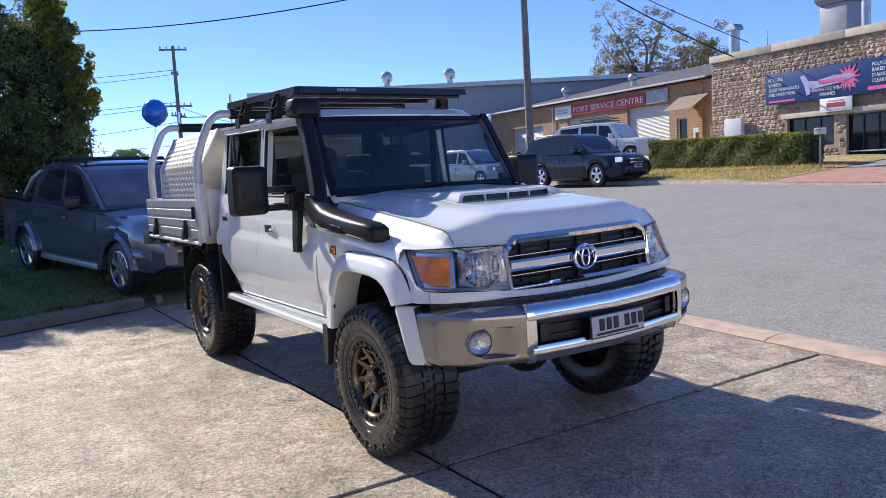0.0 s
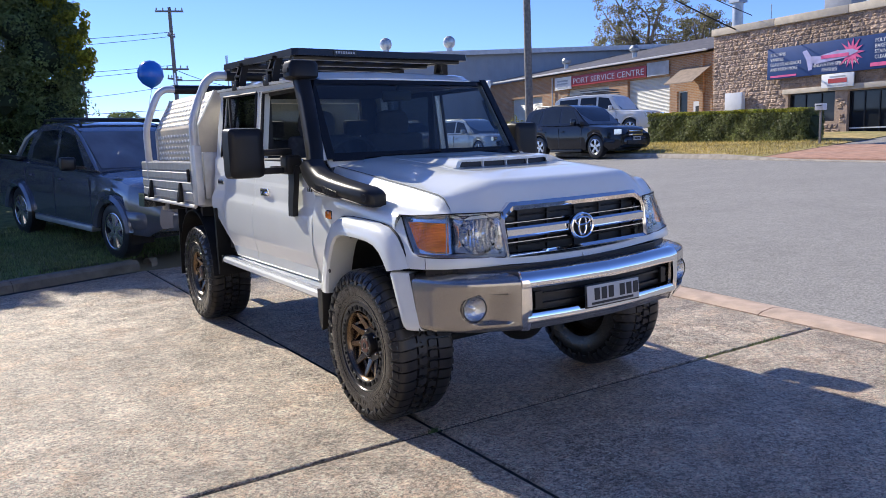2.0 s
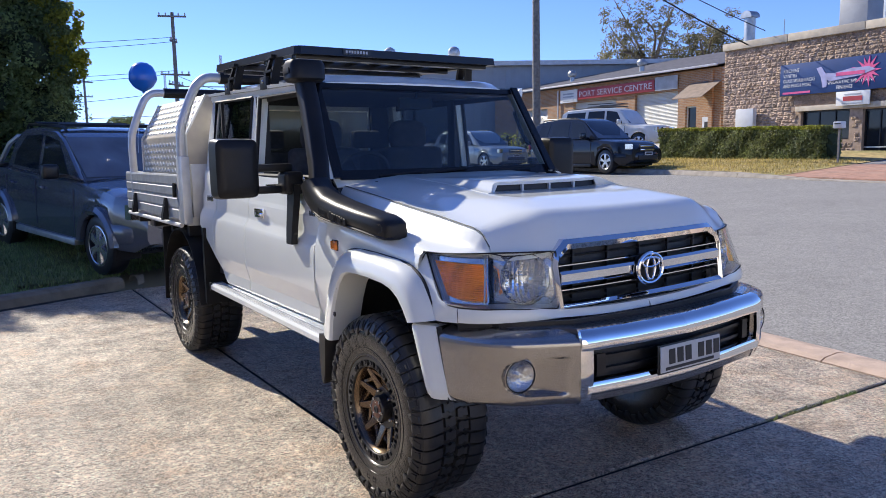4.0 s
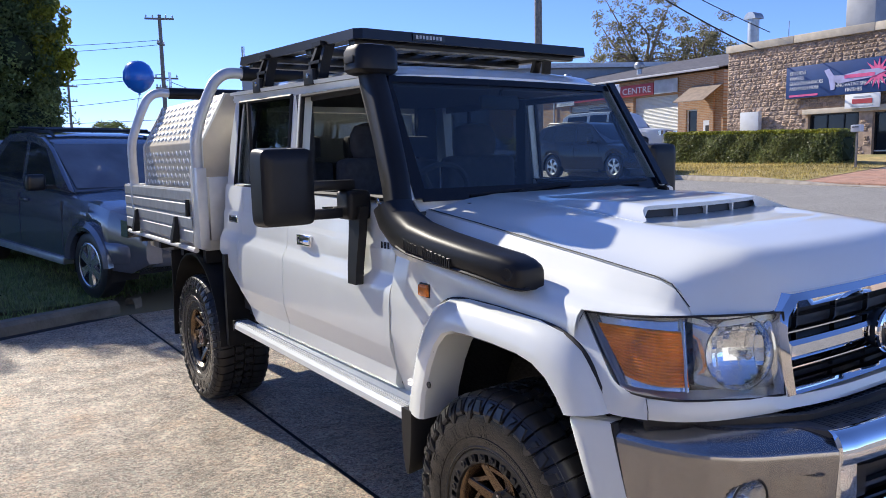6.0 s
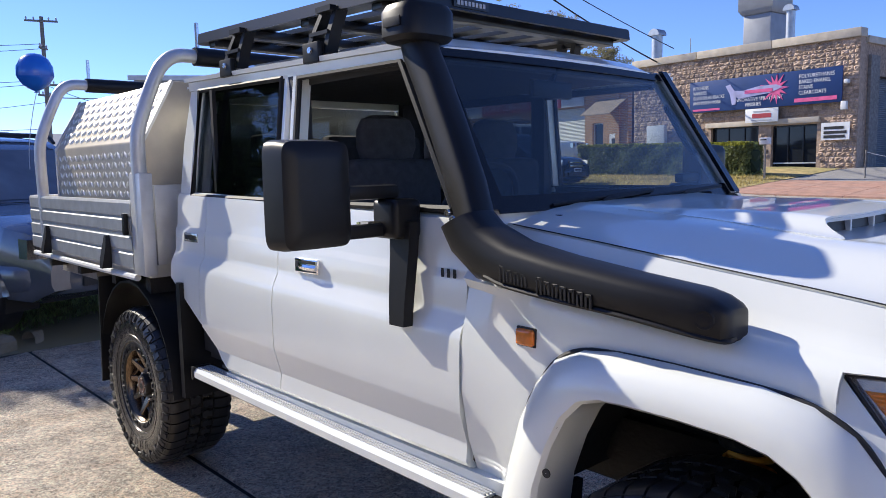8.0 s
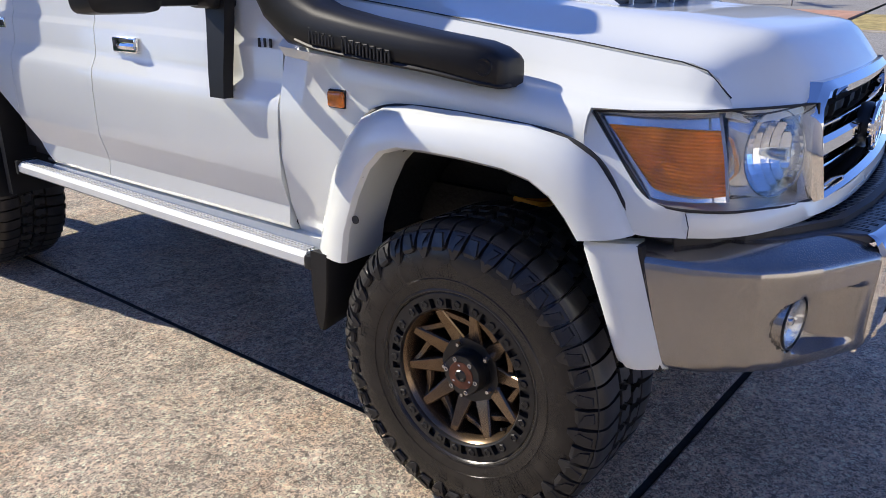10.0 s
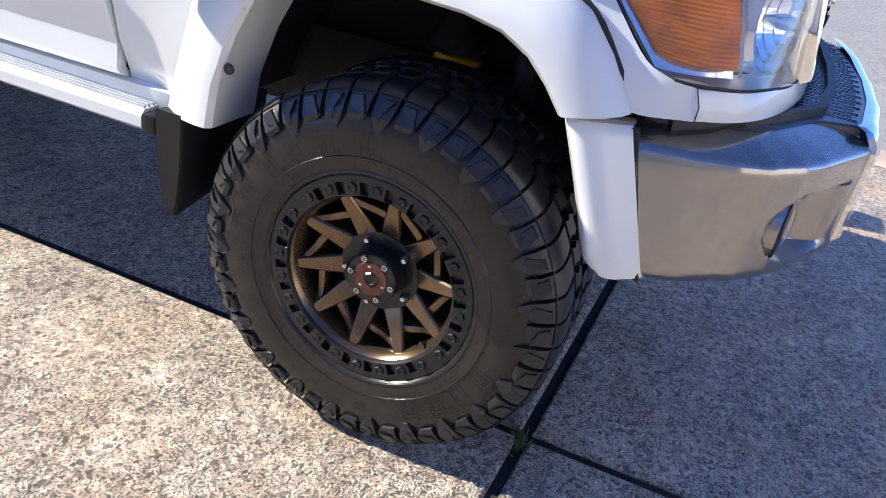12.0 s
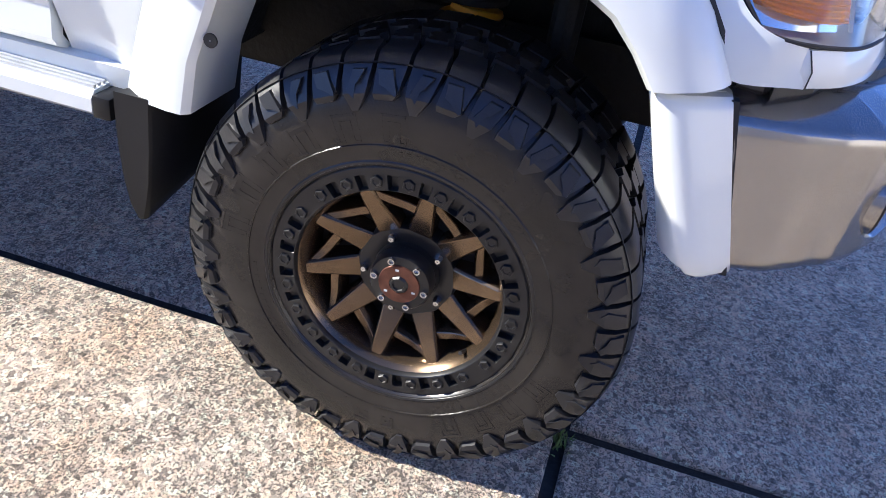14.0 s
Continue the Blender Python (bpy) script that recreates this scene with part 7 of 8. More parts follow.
part("rear_axle", tube([(-0.74, 3.19, 0.43), (0.74, 3.19, 0.43)], 0.055, 12), UNDER, truck)
bm = bmesh.new()
bmesh.ops.create_icosphere(bm, subdivisions=3, radius=0.17, matrix=Matrix.Translation((0.0, 3.19, 0.43)))
part("diff", bm, UNDER, truck)
part("tie_rod", tube([(-0.7, -0.16, 0.42), (0.7, -0.16, 0.42)], 0.02, 8), UNDER, truck)
part("engine_block", box(-0.38, 0.38, -0.5, 0.62, 0.7, 1.12), UNDER, truck, smooth=0)
for s in BOTH:
    coil = [(-0.545 * s + 0.058 * math.cos(a), 0.03 + 0.058 * math.sin(a), 0.815 - 0.042 * a / (2 * math.pi)) for a in (-3.6 + 0.4 * k for k in range(60))]
    part("coil_spring", tube(coil, 0.0095, 6), YELLOW, truck, "yellow coil spring")
    part("spring_seat", lathe_z([(0.03, 0.0), (0.072, 0.0), (0.075, 0.012), (0.05, 0.05), (0.03, 0.09)], 20), UNDER, truck).matrix_local = pose(-0.545 * s, 0.03, 0.85)
    part("damper", tube([(-0.58 * s, -0.16, 0.5), (-0.58 * s, -0.16, 1.05)], 0.03, 10), UNDER, truck)
    part("leaf_spring", sheet([[(x * s, y, 0.55 + 0.10 * ((y - 3.19) / 0.6) ** 2) for y in np.linspace(2.6, 3.8, 9)] for x in (-0.56, -0.49)], (0, 0, -0.035)), UNDER, truck)
    part("brake_disc", lathe_x([(-0.02, 0.06), (-0.02, 0.16), (0.0, 0.16), (0.0, 0.06)], 32), UNDER, truck).matrix_local = pose(-0.76 * s, 0, 0.425)

# --- wheels ---
def tyre_mesh():
    prof = [(-0.03, 0.236), (-0.044, 0.239), (-0.051, 0.245), (-0.051, 0.252), (-0.055, 0.27), (-0.060, 0.305), (-0.0615, 0.335), (-0.056, 0.362), (-0.045, 0.385), (-0.028, 0.401), (0.02, 0.409),
            (0.12, 0.411), (0.22, 0.409), (0.265, 0.40), (0.288, 0.37), (0.292, 0.33), (0.284, 0.28), (0.268, 0.236), (0.25, 0.225)]
    return lathe_x(prof, 120)


PITCH = 46


def tread_mesh():
    """Crown blocks in interlocking rows, and shoulder blocks that run down the sidewall as faceted claws."""
    bm = bmesh.new()
    rng = random.Random(12)
    def at(x, r, t):
        return bm.verts.new((x, r * math.sin(t), r * math.cos(t)))
    def block(poly, t0, r0, r1):
        """poly: (x, turn) outline of a crown block."""
        cx = sum(p[0] for p in poly) / len(poly)
        ct = sum(p[1] for p in poly) / len(poly)
        lo = [at(x, r0, t0 + t) for x, t in poly]
        hi = [at(cx + (x - cx) * 0.93, r1, t0 + ct + (t - ct) * 0.95) for x, t in poly]
        bm.faces.new(hi)
        for i in range(len(poly)):
            j = (i + 1) % len(poly)
            bm.faces.new((lo[i], lo[j], hi[j], hi[i]))
    p = 2 * math.pi / PITCH
    # outline shapes of the crown rows, turn in shares of a pitch
    zig = [(-0.026, -0.34), (-0.008, -0.24), (0.003, -0.40), (0.026, -0.28), (0.026, 0.30), (0.008, 0.40), (-0.004, 0.24), (-0.026, 0.36)]
    def shoulder(t0, side, long):
        """A shoulder block: rows of (x, r, half width, lean)."""
        end = 0.342 if long else 0.360
        rows = [(0.050, 0.4235, 0.40, 0.10), (0.012, 0.4245, 0.435, 0.0), (-0.016, 0.4235, 0.45, -0.03), (-0.029, 0.4185, 0.455, -0.05), (-0.038, 0.4125, 0.455, -0.06),
                (-0.0395, 0.4115, 0.445, -0.06), (-0.0565, 0.3905, 0.42, -0.02), (-0.0650, 0.3700, 0.38 if long else 0.41, 0.04), (-0.0635, end, 0.12 if long else 0.30, 0.12)]
        prev = None
        for x, r, half, lean in rows:
            xx = x if side < 0 else 0.236 - x
            dx = 0.014 * (-side) * (0.2 if r > 0.42 else 1.0)
            dr = 0.016 if r > 0.40 else 0.004
            c = t0 + lean * p
            cur = [at(xx + dx, r - dr, c - half * p * 1.05), at(xx, r, c - half * p * 0.97), at(xx, r, c + half * p * 0.97), at(xx + dx, r - dr, c + half * p * 1.05)]
            if prev:
                for i in range(3):
                    bm.faces.new((prev[i], prev[i + 1], cur[i + 1], cur[i]))
            else:
                bm.faces.new((cur[0], cur[1], cur[2], cur[3]))
            prev = cur
        bm.faces.new((prev[3], prev[2], prev[1], prev[0]))
        # a raised claw on the flank
        shape = ([(-0.30, 0.404), (0.05, 0.404), (0.28, 0.376), (0.10, 0.362), (-0.02, 0.384), (-0.12, 0.388)] if long else
                 [(-0.12, 0.405), (0.30, 0.404), (0.24, 0.384), (0.02, 0.379), (-0.26, 0.368), (-0.34, 0.374)])
        surf = [(0.35, -0.0635), (0.3735, -0.0645), (0.3905, -0.0565), (0.4115, -0.0395)]
        top, low = [], []
        for k, (t, r) in enumerate(shape):
            x = lerp(surf, r)
            h = 0.0075 if k in (0, 1, 5) else 0.003
            for lst, hh, grow in ((top, h, 1.0), (low, -0.002, 1.12)):
                lst.append(at((x - hh) if side < 0 else 0.236 - (x - hh), r, t0 + (t * grow - 0.02) * p))
        bm.faces.new(top)
        for i in range(6):
            j = (i + 1) % 6
            bm.faces.new((low[i], low[j], top[j], top[i]))
    for k in range(PITCH):
        t = p * k
        jig = rng.uniform(-0.03, 0.03)
        block([(0.086 + x, (a + 0.25 + jig) * p) for x, a in zig], t, 0.406, 0.4245)
        block([(0.150 - x, (0.75 - a + jig) * p) for x, a in zig][::-1], t, 0.406, 0.4245)
        shoulder(t, -1, k % 2 == 0)
        shoulder(t + 0.5 * p, 1, k % 2 == 1)
    bmesh.ops.recalc_face_normals(bm, faces=bm.faces)
    return bm


FLANK = [(0.252, -0.051), (0.27, -0.055), (0.305, -0.060), (0.335, -0.0615), (0.362, -0.056)]


def arc_bars(bars, depth):
    """Low raised blocks on the sidewall: (turn, width, inner radius, outer radius)."""
    bm = bmesh.new()
    for a, w, r0, r1 in bars:
        vs = []
        for lift, g in ((0.004, 1.0), (-depth, 0.9)):
            for r, d in ((r0, -w / 2), (r0, w / 2), (r1, w / 2), (r1, -w / 2)):
                xx = lerp(FLANK, r) + lift
                vs.append(bm.verts.new((xx, r * math.sin(a + d * g), r * math.cos(a + d * g))))
        for q in ((4, 5, 6, 7), (0, 1, 5, 4), (1, 2, 6, 5), (2, 3, 7, 6), (3, 0, 4, 7)):
            bm.faces.new([vs[i] for i in q])
    bmesh.ops.recalc_face_normals(bm, faces=bm.faces)
    return bm


def spoke_mesh():
    """One spoke: a flat tapering face that climbs from the hub to the lip, with sloping flanks."""
    rings = []
    for r, w, top, base, spread in ((0.080, 0.0205, 0.017, 0.052, 0.002), (0.090, 0.0195, 0.012, 0.050, 0.003), (0.130, 0.0150, -0.003, 0.042, 0.006), (0.160, 0.0120, -0.0145, 0.034, 0.008), (0.172, 0.0105, -0.0185, 0.030, 0.010), (0.1805, 0.0085, -0.0195, 0.026, 0.011)):
        rings.append([(base, -w - spread, r), (top + 0.005, -w - 0.003, r), (top + 0.0008, -w, r), (top, -w + 0.0015, r), (top, w - 0.0015, r), (top + 0.0008, w, r), (top + 0.005, w + 0.003, r), (base, w + spread, r)])
    return loft(rings)


def web_mesh():
    """The arm that bends from a spoke's tip back to its neighbour's waist."""
    rings = []
    line = [(17, 0.1740, -0.0145), (13, 0.163, -0.0085), (7.5, 0.1515, -0.0025), (2, 0.1440, 0.0015), (-4, 0.1390, 0.0035), (-11, 0.134, 0.005), (-17, 0.129, 0.006)]
    for turn, r, top in line:
        t = radians(turn)
        w = 0.0080
        prof = [(0.042, r - w - 0.008), (top + 0.010, r - w - 0.0045), (top + 0.0012, r - w), (top, r - w + 0.0015), (top, r + w - 0.0015), (top + 0.0012, r + w), (top + 0.010, r + w + 0.003), (0.042, r + w + 0.006)]
        rings.append([(x, q * math.sin(t), q * math.cos(t)) for x, q in prof])
    return loft(rings)


def ring_mesh():
    """The bolted ring, with a recessed pocket between each pair of bolts."""
    stops = []
    for k in range(24):
        c = 2 * math.pi * (k + 0.5) / 24
        h = 0.046
        deep = k not in (3, 15)
        for d, s in ((-h - 0.03, 0), (-h, 0), (-h + 0.012, 1), (0, 1), (h - 0.012, 1), (h, 0), (h + 0.03, 0)):
            stops.append((c + d, s if deep else 0))
    rings = []
    for a, s in stops:
        sink = 0.013 * s
        prof = [(-0.02, 0.1825), (-0.038, 0.1835), (-0.046, 0.187), (-0.047, 0.1885), (-0.047 + sink, 0.1925 - 0.003 * s), (-0.047 + sink * 1.1, 0.2035), (-0.047 + sink, 0.2125), (-0.047, 0.2145), (-0.047, 0.2265),
                (-0.0455, 0.2285), (-0.0455, 0.2315), (-0.052, 0.2345), (-0.053, 0.2385), (-0.050, 0.2425), (-0.02, 0.242)]
        rings.append([(x, r * math.sin(a), r * math.cos(a)) for x, r in prof])
    return loft(rings, ring_closed=False, caps=False, path_closed=True)


def build_wheel():
    wh = part("wheel", lathe_x([(-0.040, 0.1865), (-0.037, 0.1830), (-0.012, 0.1735), (0.03, 0.1715), (0.06, 0.174), (0.20, 0.2), (0.235, 0.215), (0.235, 0.222), (0.19, 0.207), (0.10, 0.19), (0.0, 0.194)], 96), BRONZE, truck, "bronze alloy wheel with a black bolted ring")
    part("tyre", tyre_mesh(), SIDEWALL, wh, "black all-terrain tyre with a dusty sidewall")
    part("tread", tread_mesh(), RUBBER, wh, "glossy black tread blocks", 22)
    part("rim_ring", ring_mesh(), RIMBLACK, wh, "black outer ring", 25)
    bolt = None
    for k in range(24):
        a = 2 * math.pi * k / 24
        if bolt is None:
            b = part("ring_bolt", lathe_x([(-0.0028, 0.001), (-0.0028, 0.0058), (-0.0045, 0.0066), (-0.0045, 0.0098), (-0.003, 0.0108), (0.001, 0.0112)], 6), RIMBLACK, wh)
            bolt = b.data
        else:
            b = shared("ring_bolt", bolt, wh)
        b.matrix_local = pose(-0.0475, 0.2035 * math.sin(a), 0.2035 * math.cos(a), -math.degrees(a) + 11 * (k % 3), 0, 0)
    first = web = None
    for k in range(10):
        a = 36 * k + 27
        if first is None:
            sp = part("spoke", spoke_mesh(), BRONZE, wh, smooth=12)
            wb = part("web", web_mesh(), BRONZE, wh, smooth=14)
            first, web = sp.data, wb.data
        else:
            sp = shared("spoke", first, wh)
            wb = shared("web", web, wh)
        sp.matrix_local = pose(0, 0, 0, -a, 0, 0)
        wb.matrix_local = pose(0, 0, 0, -a - 18, 0, 0)
    # Two added dark discs paint the shade inside the wheel and behind the spokes.
    part("inner_dish", lathe_x([(0.15, 0.001), (0.15, 0.18), (0.17, 0.195)], 32), UNDER, wh)
    part("drum", lathe_x([(0.052, 0.001), (0.052, 0.16), (0.055, 0.181)], 32), UNDER, wh)
    part("hub_disc", lathe_x([(0.056, 0.094), (0.020, 0.0915), (0.014, 0.088), (0.014, 0.081), (0.019, 0.060), (0.006, 0.058), (0.006, 0.001)], 48), RIMBLACK, wh, "black hub with lug seats")
    hub = part("locking_hub", lathe_x([(0.01, 0.057), (-0.018, 0.0565), (-0.024, 0.053), (-0.025, 0.04), (-0.025, 0.034), (-0.027, 0.03), (-0.027, 0.001)], 40), RIMBLACK, wh, "black free-wheeling hub")
    part("hub_face", lathe_x([(-0.0255, 0.0165), (-0.0285, 0.0175), (-0.0285, 0.0365), (-0.0255, 0.0375)], 40), BRONZE_DARK, hub, "red-brown dial face")
    part("dial", lathe_x([(-0.0275, 0.018), (-0.032, 0.0145), (-0.032, 0.011), (-0.029, 0.0095), (-0.029, 0.001)], 8), RIMBLACK, hub)
    for a in (0.2, 2.3, 4.4):
        part("dial_mark", box(-0.0292, -0.0283, -0.003, 0.003, -0.002, 0.002), PLATE, hub, smooth=0).matrix_local = pose(0, 0.029 * math.sin(a), 0.029 * math.cos(a))
    nut = None
    for k in range(6):
        a = 2 * math.pi * k / 6 + 0.40
        if nut is None:
            o = part("hub_screw", lathe_x([(-0.001, 0.001), (-0.001, 0.0032), (-0.006, 0.0040), (-0.0065, 0.0062), (0.0, 0.0068)], 14), STEEL, hub)
            nut = o.data
        else:
            o = shared("hub_screw", nut, hub)
        o.matrix_local = pose(-0.024, 0.0462 * math.sin(a), 0.0462 * math.cos(a))
    nut = None
    for k in range(5):
        a = 2 * math.pi * k / 5 + 0.42
        if nut is None:
            o = part("lug_nut", lathe_x([(-0.016, 0.001), (-0.016, 0.005), (-0.012, 0.0078), (0.004, 0.0085)], 6), STEEL, wh)
            nut = o.data
        else:
            o = shared("lug_nut", nut, wh)
        o.matrix_local = pose(0.014, 0.0745 * math.sin(a), 0.0745 * math.cos(a))
    part("valve_stem", tube([(-0.01, -0.135, -0.112), (-0.03, -0.128, -0.106)], 0.004, 8), RIMBLACK, wh)
    # raised marks on the sidewall, kept as plain blocks
    marks = [(radians(80 - 14.8 * k), 0.15, 0.288, 0.338) for k in range(6)] + [(radians(208 + 13 * k), 0.13, 0.29, 0.335) for k in range(4)] + [(radians(174 + 10 * k), 0.09, 0.302, 0.328) for k in range(2)]
    part("sidewall_block", arc_bars([(a + off * w, w * s, q0, q1) for a, w, r0, r1 in marks for off, s, q0, q1 in ((-0.42, 0.07, r0, r1), (-0.2, 0.06, r0, r1 - 0.012), (0.42, 0.07, r0, r1), (0.2, 0.06, r0, r1 - 0.012), (0.0, 0.84, r1 - 0.004, r1), (0.0, 0.4, r1 - 0.015, r1 - 0.012), (-0.31, 0.22, r0, r0 + 0.003), (0.31, 0.22, r0, r0 + 0.003))], 0.0014), SIDEWALL, wh, "raised sidewall blocks", 0)
    part("bead_print", arc_bars([(radians(q), radians(1.6), 0.268, 0.2745) for q in (list(range(-50, 5, 3)) + list(range(95, 150, 3)) + list(range(200, 245, 4)))], 0.0008), SIDEWALL, wh, "", 0)
    grow = Matrix.Diagonal((1.0, 1.055, 1.055, 1.0))
    for o in wh.children:
        if not o.name.startswith(("tyre", "tread", "sidewall", "bead")):
            o.matrix_local = grow @ o.matrix_basis
    wh.data.transform(grow)
    part("mould_line", lathe_x([(-0.039, 0.4125), (-0.042, 0.4118), (-0.041, 0.4105), (-0.037, 0.410)], 120), RUBBER, wh)
    part("sidewall_rib", lathe_x([(-0.0535, 0.280), (-0.0590, 0.2815), (-0.0592, 0.283), (-0.0565, 0.285)], 96), SIDEWALL, wh)
    return wh


def shared(name, me, parent):
    o = new(name, me)
    o.parent = parent
    return o


wheel = build_wheel()
for o in wheel.children:
    if o.name.startswith(("sidewall_block", "bead_print")):
        tagged(o, kind="stuff")
wheel.matrix_local = pose(-0.905, 0, 0.425, 0, 0, 0)
copy_thing(wheel, pose(0.955, 0, 0.425, 25, 0, 180))
copy_thing(wheel, pose(-0.872, 3.19, 0.425, 47, 0, 0))
copy_thing(wheel, pose(0.872, 3.19, 0.425, 80, 0, 180))

# --- tray, hoops, canopy box ---
TY0, TY1 = 2.96, 4.86
part("tray_floor", box(-0.90, 0.90, TY0, TY1, 1.03, 1.10, 0.006), ALU, truck, "alloy tray floor")
for s in BOTH:
    def fz(bm):
        return bm if s > 0 else flip(bm)
    prof = [(-0.955, 1.075), (-0.962, 1.085), (-0.962, 1.15), (-0.957, 1.156), (-0.957, 1.168), (-0.962, 1.174), (-0.962, 1.235), (-0.957, 1.242), (-0.957, 1.262), (-0.962, 1.268),
            (-0.962, 1.325), (-0.957, 1.331), (-0.957, 1.343), (-0.962, 1.349), (-0.962, 1.41), (-0.955, 1.425), (-0.935, 1.425), (-0.93, 1.075)]
    ds = part("drop_side", fz(loft([[(x, y, z) for x, z in prof] for y in (3.02, TY1)])), ALU_GREY, truck, "ribbed alloy drop side", 20)
    for y in (3.35, 4.45):
        part("latch", fz(loft([[(-0.962, y - w, z), (-0.962 - o, y - w, z), (-0.962 - o, y + w, z), (-0.962, y + w, z)] for z, w, o in ((1.06, 0.02, 0.05), (1.10, 0.03, 0.045), (1.17, 0.028, 0.03), (1.235, 0.012, 0.02))])), BLACK, ds, "black over-centre latch")
    part("corner_latch", fz(box(-0.985, -0.96, 3.05, 3.08, 1.25, 1.36, 0.006)), BLACK, ds)
    part("side_rail", fz(tube([(-0.95, 3.0, 1.035), (-0.95, 4.84, 1.035)], 0.018, 8)), PAINT_W, truck, "white rope rail below the tray")
    part("front_post", fz(box(-0.965, -0.90, 2.86, 3.0, 1.055, 1.56, 0.008)), ALU, truck, "alloy headboard post")
    for y, zt in ((2.93, 2.145), (4.62, 2.155)):
        pth = smooth_path([(-0.93, y, 1.12), (-0.935, y, 1.45), (-0.935, y, 1.72), (-0.90, y, 1.86), (-0.83, y, 2.03), (-0.78, y, zt - 0.04), (-0.71, y, zt), (-0.60, y, zt + 0.003)], 6)
        part("hoop", fz(tube(pth, 0.035, 14)), ALU, truck, "bent alloy hoop")
for y, z in ((2.93, 2.148), (4.62, 2.158)):
    part("hoop_bar", tube([(-0.62, y, z), (0.62, y, z)], 0.047, 14), BLACK, truck, "black padded hoop bar")
    for x in (-0.60, 0.60):
        part("bar_pin", tube([(x, y, z + 0.03), (x, y, z + 0.17)], 0.011, 6), STEEL, truck)
part("tail_gate", box(-0.93, 0.93, TY1, TY1 + 0.035, 1.075, 1.425, 0.006), ALU, truck)
part("headboard", box(-0.88, 0.88, 2.90, 2.94, 1.10, 1.50, 0.004), ALU, truck)
for y in (3.0, 3.5, 4.1, 4.7):
    part("cross_member", box(-0.9, 0.9, y - 0.03, y + 0.03, 0.95, 1.03), UNDER, truck, smooth=0)
pair("timber_packer", lambda: box(-0.80, -0.70, 4.1, 4.8, 0.9, 1.02), WOOD, smooth=0)
CB0, CB1 = 3.02, 4.50
sec = [(-0.87, 1.11), (-0.87, 1.72), (-0.70, 2.03), (0.70, 2.03), (0.87, 1.72), (0.87, 1.11)]
can = part("canopy_box", prism(sec, "y", CB0, CB1, 0.008), CHECKER, truck, "checker-plate alloy canopy box with sloping sides")
bm = bmesh.new()
for s in BOTH:
    for (x0, z0), (x1, z1) in (((-0.87, 1.16), (-0.87, 1.70)), ((-0.865, 1.735), (-0.712, 2.01))):
        d = Vector((x1 - x0, 0, z1 - z0))
        ln = d.length
        d.normalize()
        nn = Vector((-d.z, 0, d.x))
        rows_n = int(ln / 0.052)
        for i in range(rows_n):
            for j in range(int((CB1 - CB0 - 0.06) / 0.052)):
                c = Vector((x0, CB0 + 0.05 + 0.052 * j, z0)) + d * (0.03 + 0.052 * i)
                t = (d * 0.7 + Y * (0.72 if (i + j) % 2 else -0.6)).normalized()
                b2 = t.cross(nn)
                vs = [bm.verts.new(p) for p in (c - t * 0.029, c + b2 * 0.013, c + t * 0.029, c - b2 * 0.013)]
                top = bm.verts.new(c + nn * 0.006)
                for a in range(4):
                    bm.faces.new((vs[a], vs[(a + 1) % 4], top))
    if s > 0:
        for v in bm.verts:
            v.co.x = -v.co.x
tread = part("tread_pattern", bm, CHECKBAR, can, "raised checker bars", 0)
tread.data.flip_normals()
for s in BOTH:
    part("canopy_trim", loft([[(s * x + o, CB1 - 0.03 + k, z) for x, z, o in ((-0.878, 1.11, 0), (-0.878, 1.722, 0), (-0.708, 2.035, 0), (-0.70, 2.02, 0), (-0.865, 1.72, 0), (-0.865, 1.11, 0))] for k in (0, 0.034)]), ALU, can, smooth=0)
    part("canopy_trim", loft([[(s * x, CB0 - 0.004 + k, z) for x, z in ((-0.878, 1.11), (-0.878, 1.722), (-0.708, 2.035), (-0.70, 2.02), (-0.865, 1.72), (-0.865, 1.11))] for k in (0, 0.034)]), ALU, can, smooth=0)

# --- roof rack ---
RZ, RX, RY0, RY1 = 2.152, 0.725, 1.205, 2.70
def rk(y):
    return RZ + 0.026 * (y - 1.2)


outline = [(-RX + 0.03, RY0), (RX - 0.03, RY0), (RX, RY0 + 0.035), (RX, RY1 - 0.04), (RX - 0.03, RY1), (-RX + 0.03, RY1), (-RX, RY1 - 0.04), (-RX, RY0 + 0.035)]
rings = []
for i, (x, y) in enumerate(outline):
    cx, cy = -x / RX, -(y - 1.95) / 0.745
    inx, iny = 0.035 * math.copysign(min(1, abs(cx) * 1.0), cx) if abs(x) > 0.6 else 0, 0.035 * math.copysign(1, cy) if abs(cy) > 0.9 else 0
    rings.append([(x, y, rk(y) - 0.024), (x + inx * 0.15, y + iny * 0.15, rk(y) + 0.022), (x + inx, y + iny, rk(y) + 0.024), (x + inx, y + iny, rk(y) - 0.02)])
rack = part("roof_rack", loft(rings, ring_closed=True, caps=False, path_closed=True), SATIN, truck, "flat black slatted roof platform")
for k in range(8):
    x = -0.62 + 1.24 * k / 7
    part("slat", loft([[(x - 0.045, y, rk(y) - 0.006), (x - 0.045, y, rk(y) + 0.014), (x + 0.045, y, rk(y) + 0.014), (x + 0.045, y, rk(y) - 0.006)] for y in (RY0 + 0.036, RY1 - 0.036)]), SATIN, rack, smooth=0)
for y in (1.32, 1.78, 2.22, 2.58):
    part("cross_bar", box(-RX + 0.036, RX - 0.036, y - 0.03, y + 0.03, rk(y) - 0.045, rk(y) - 0.007, 0.006), SATIN, rack)
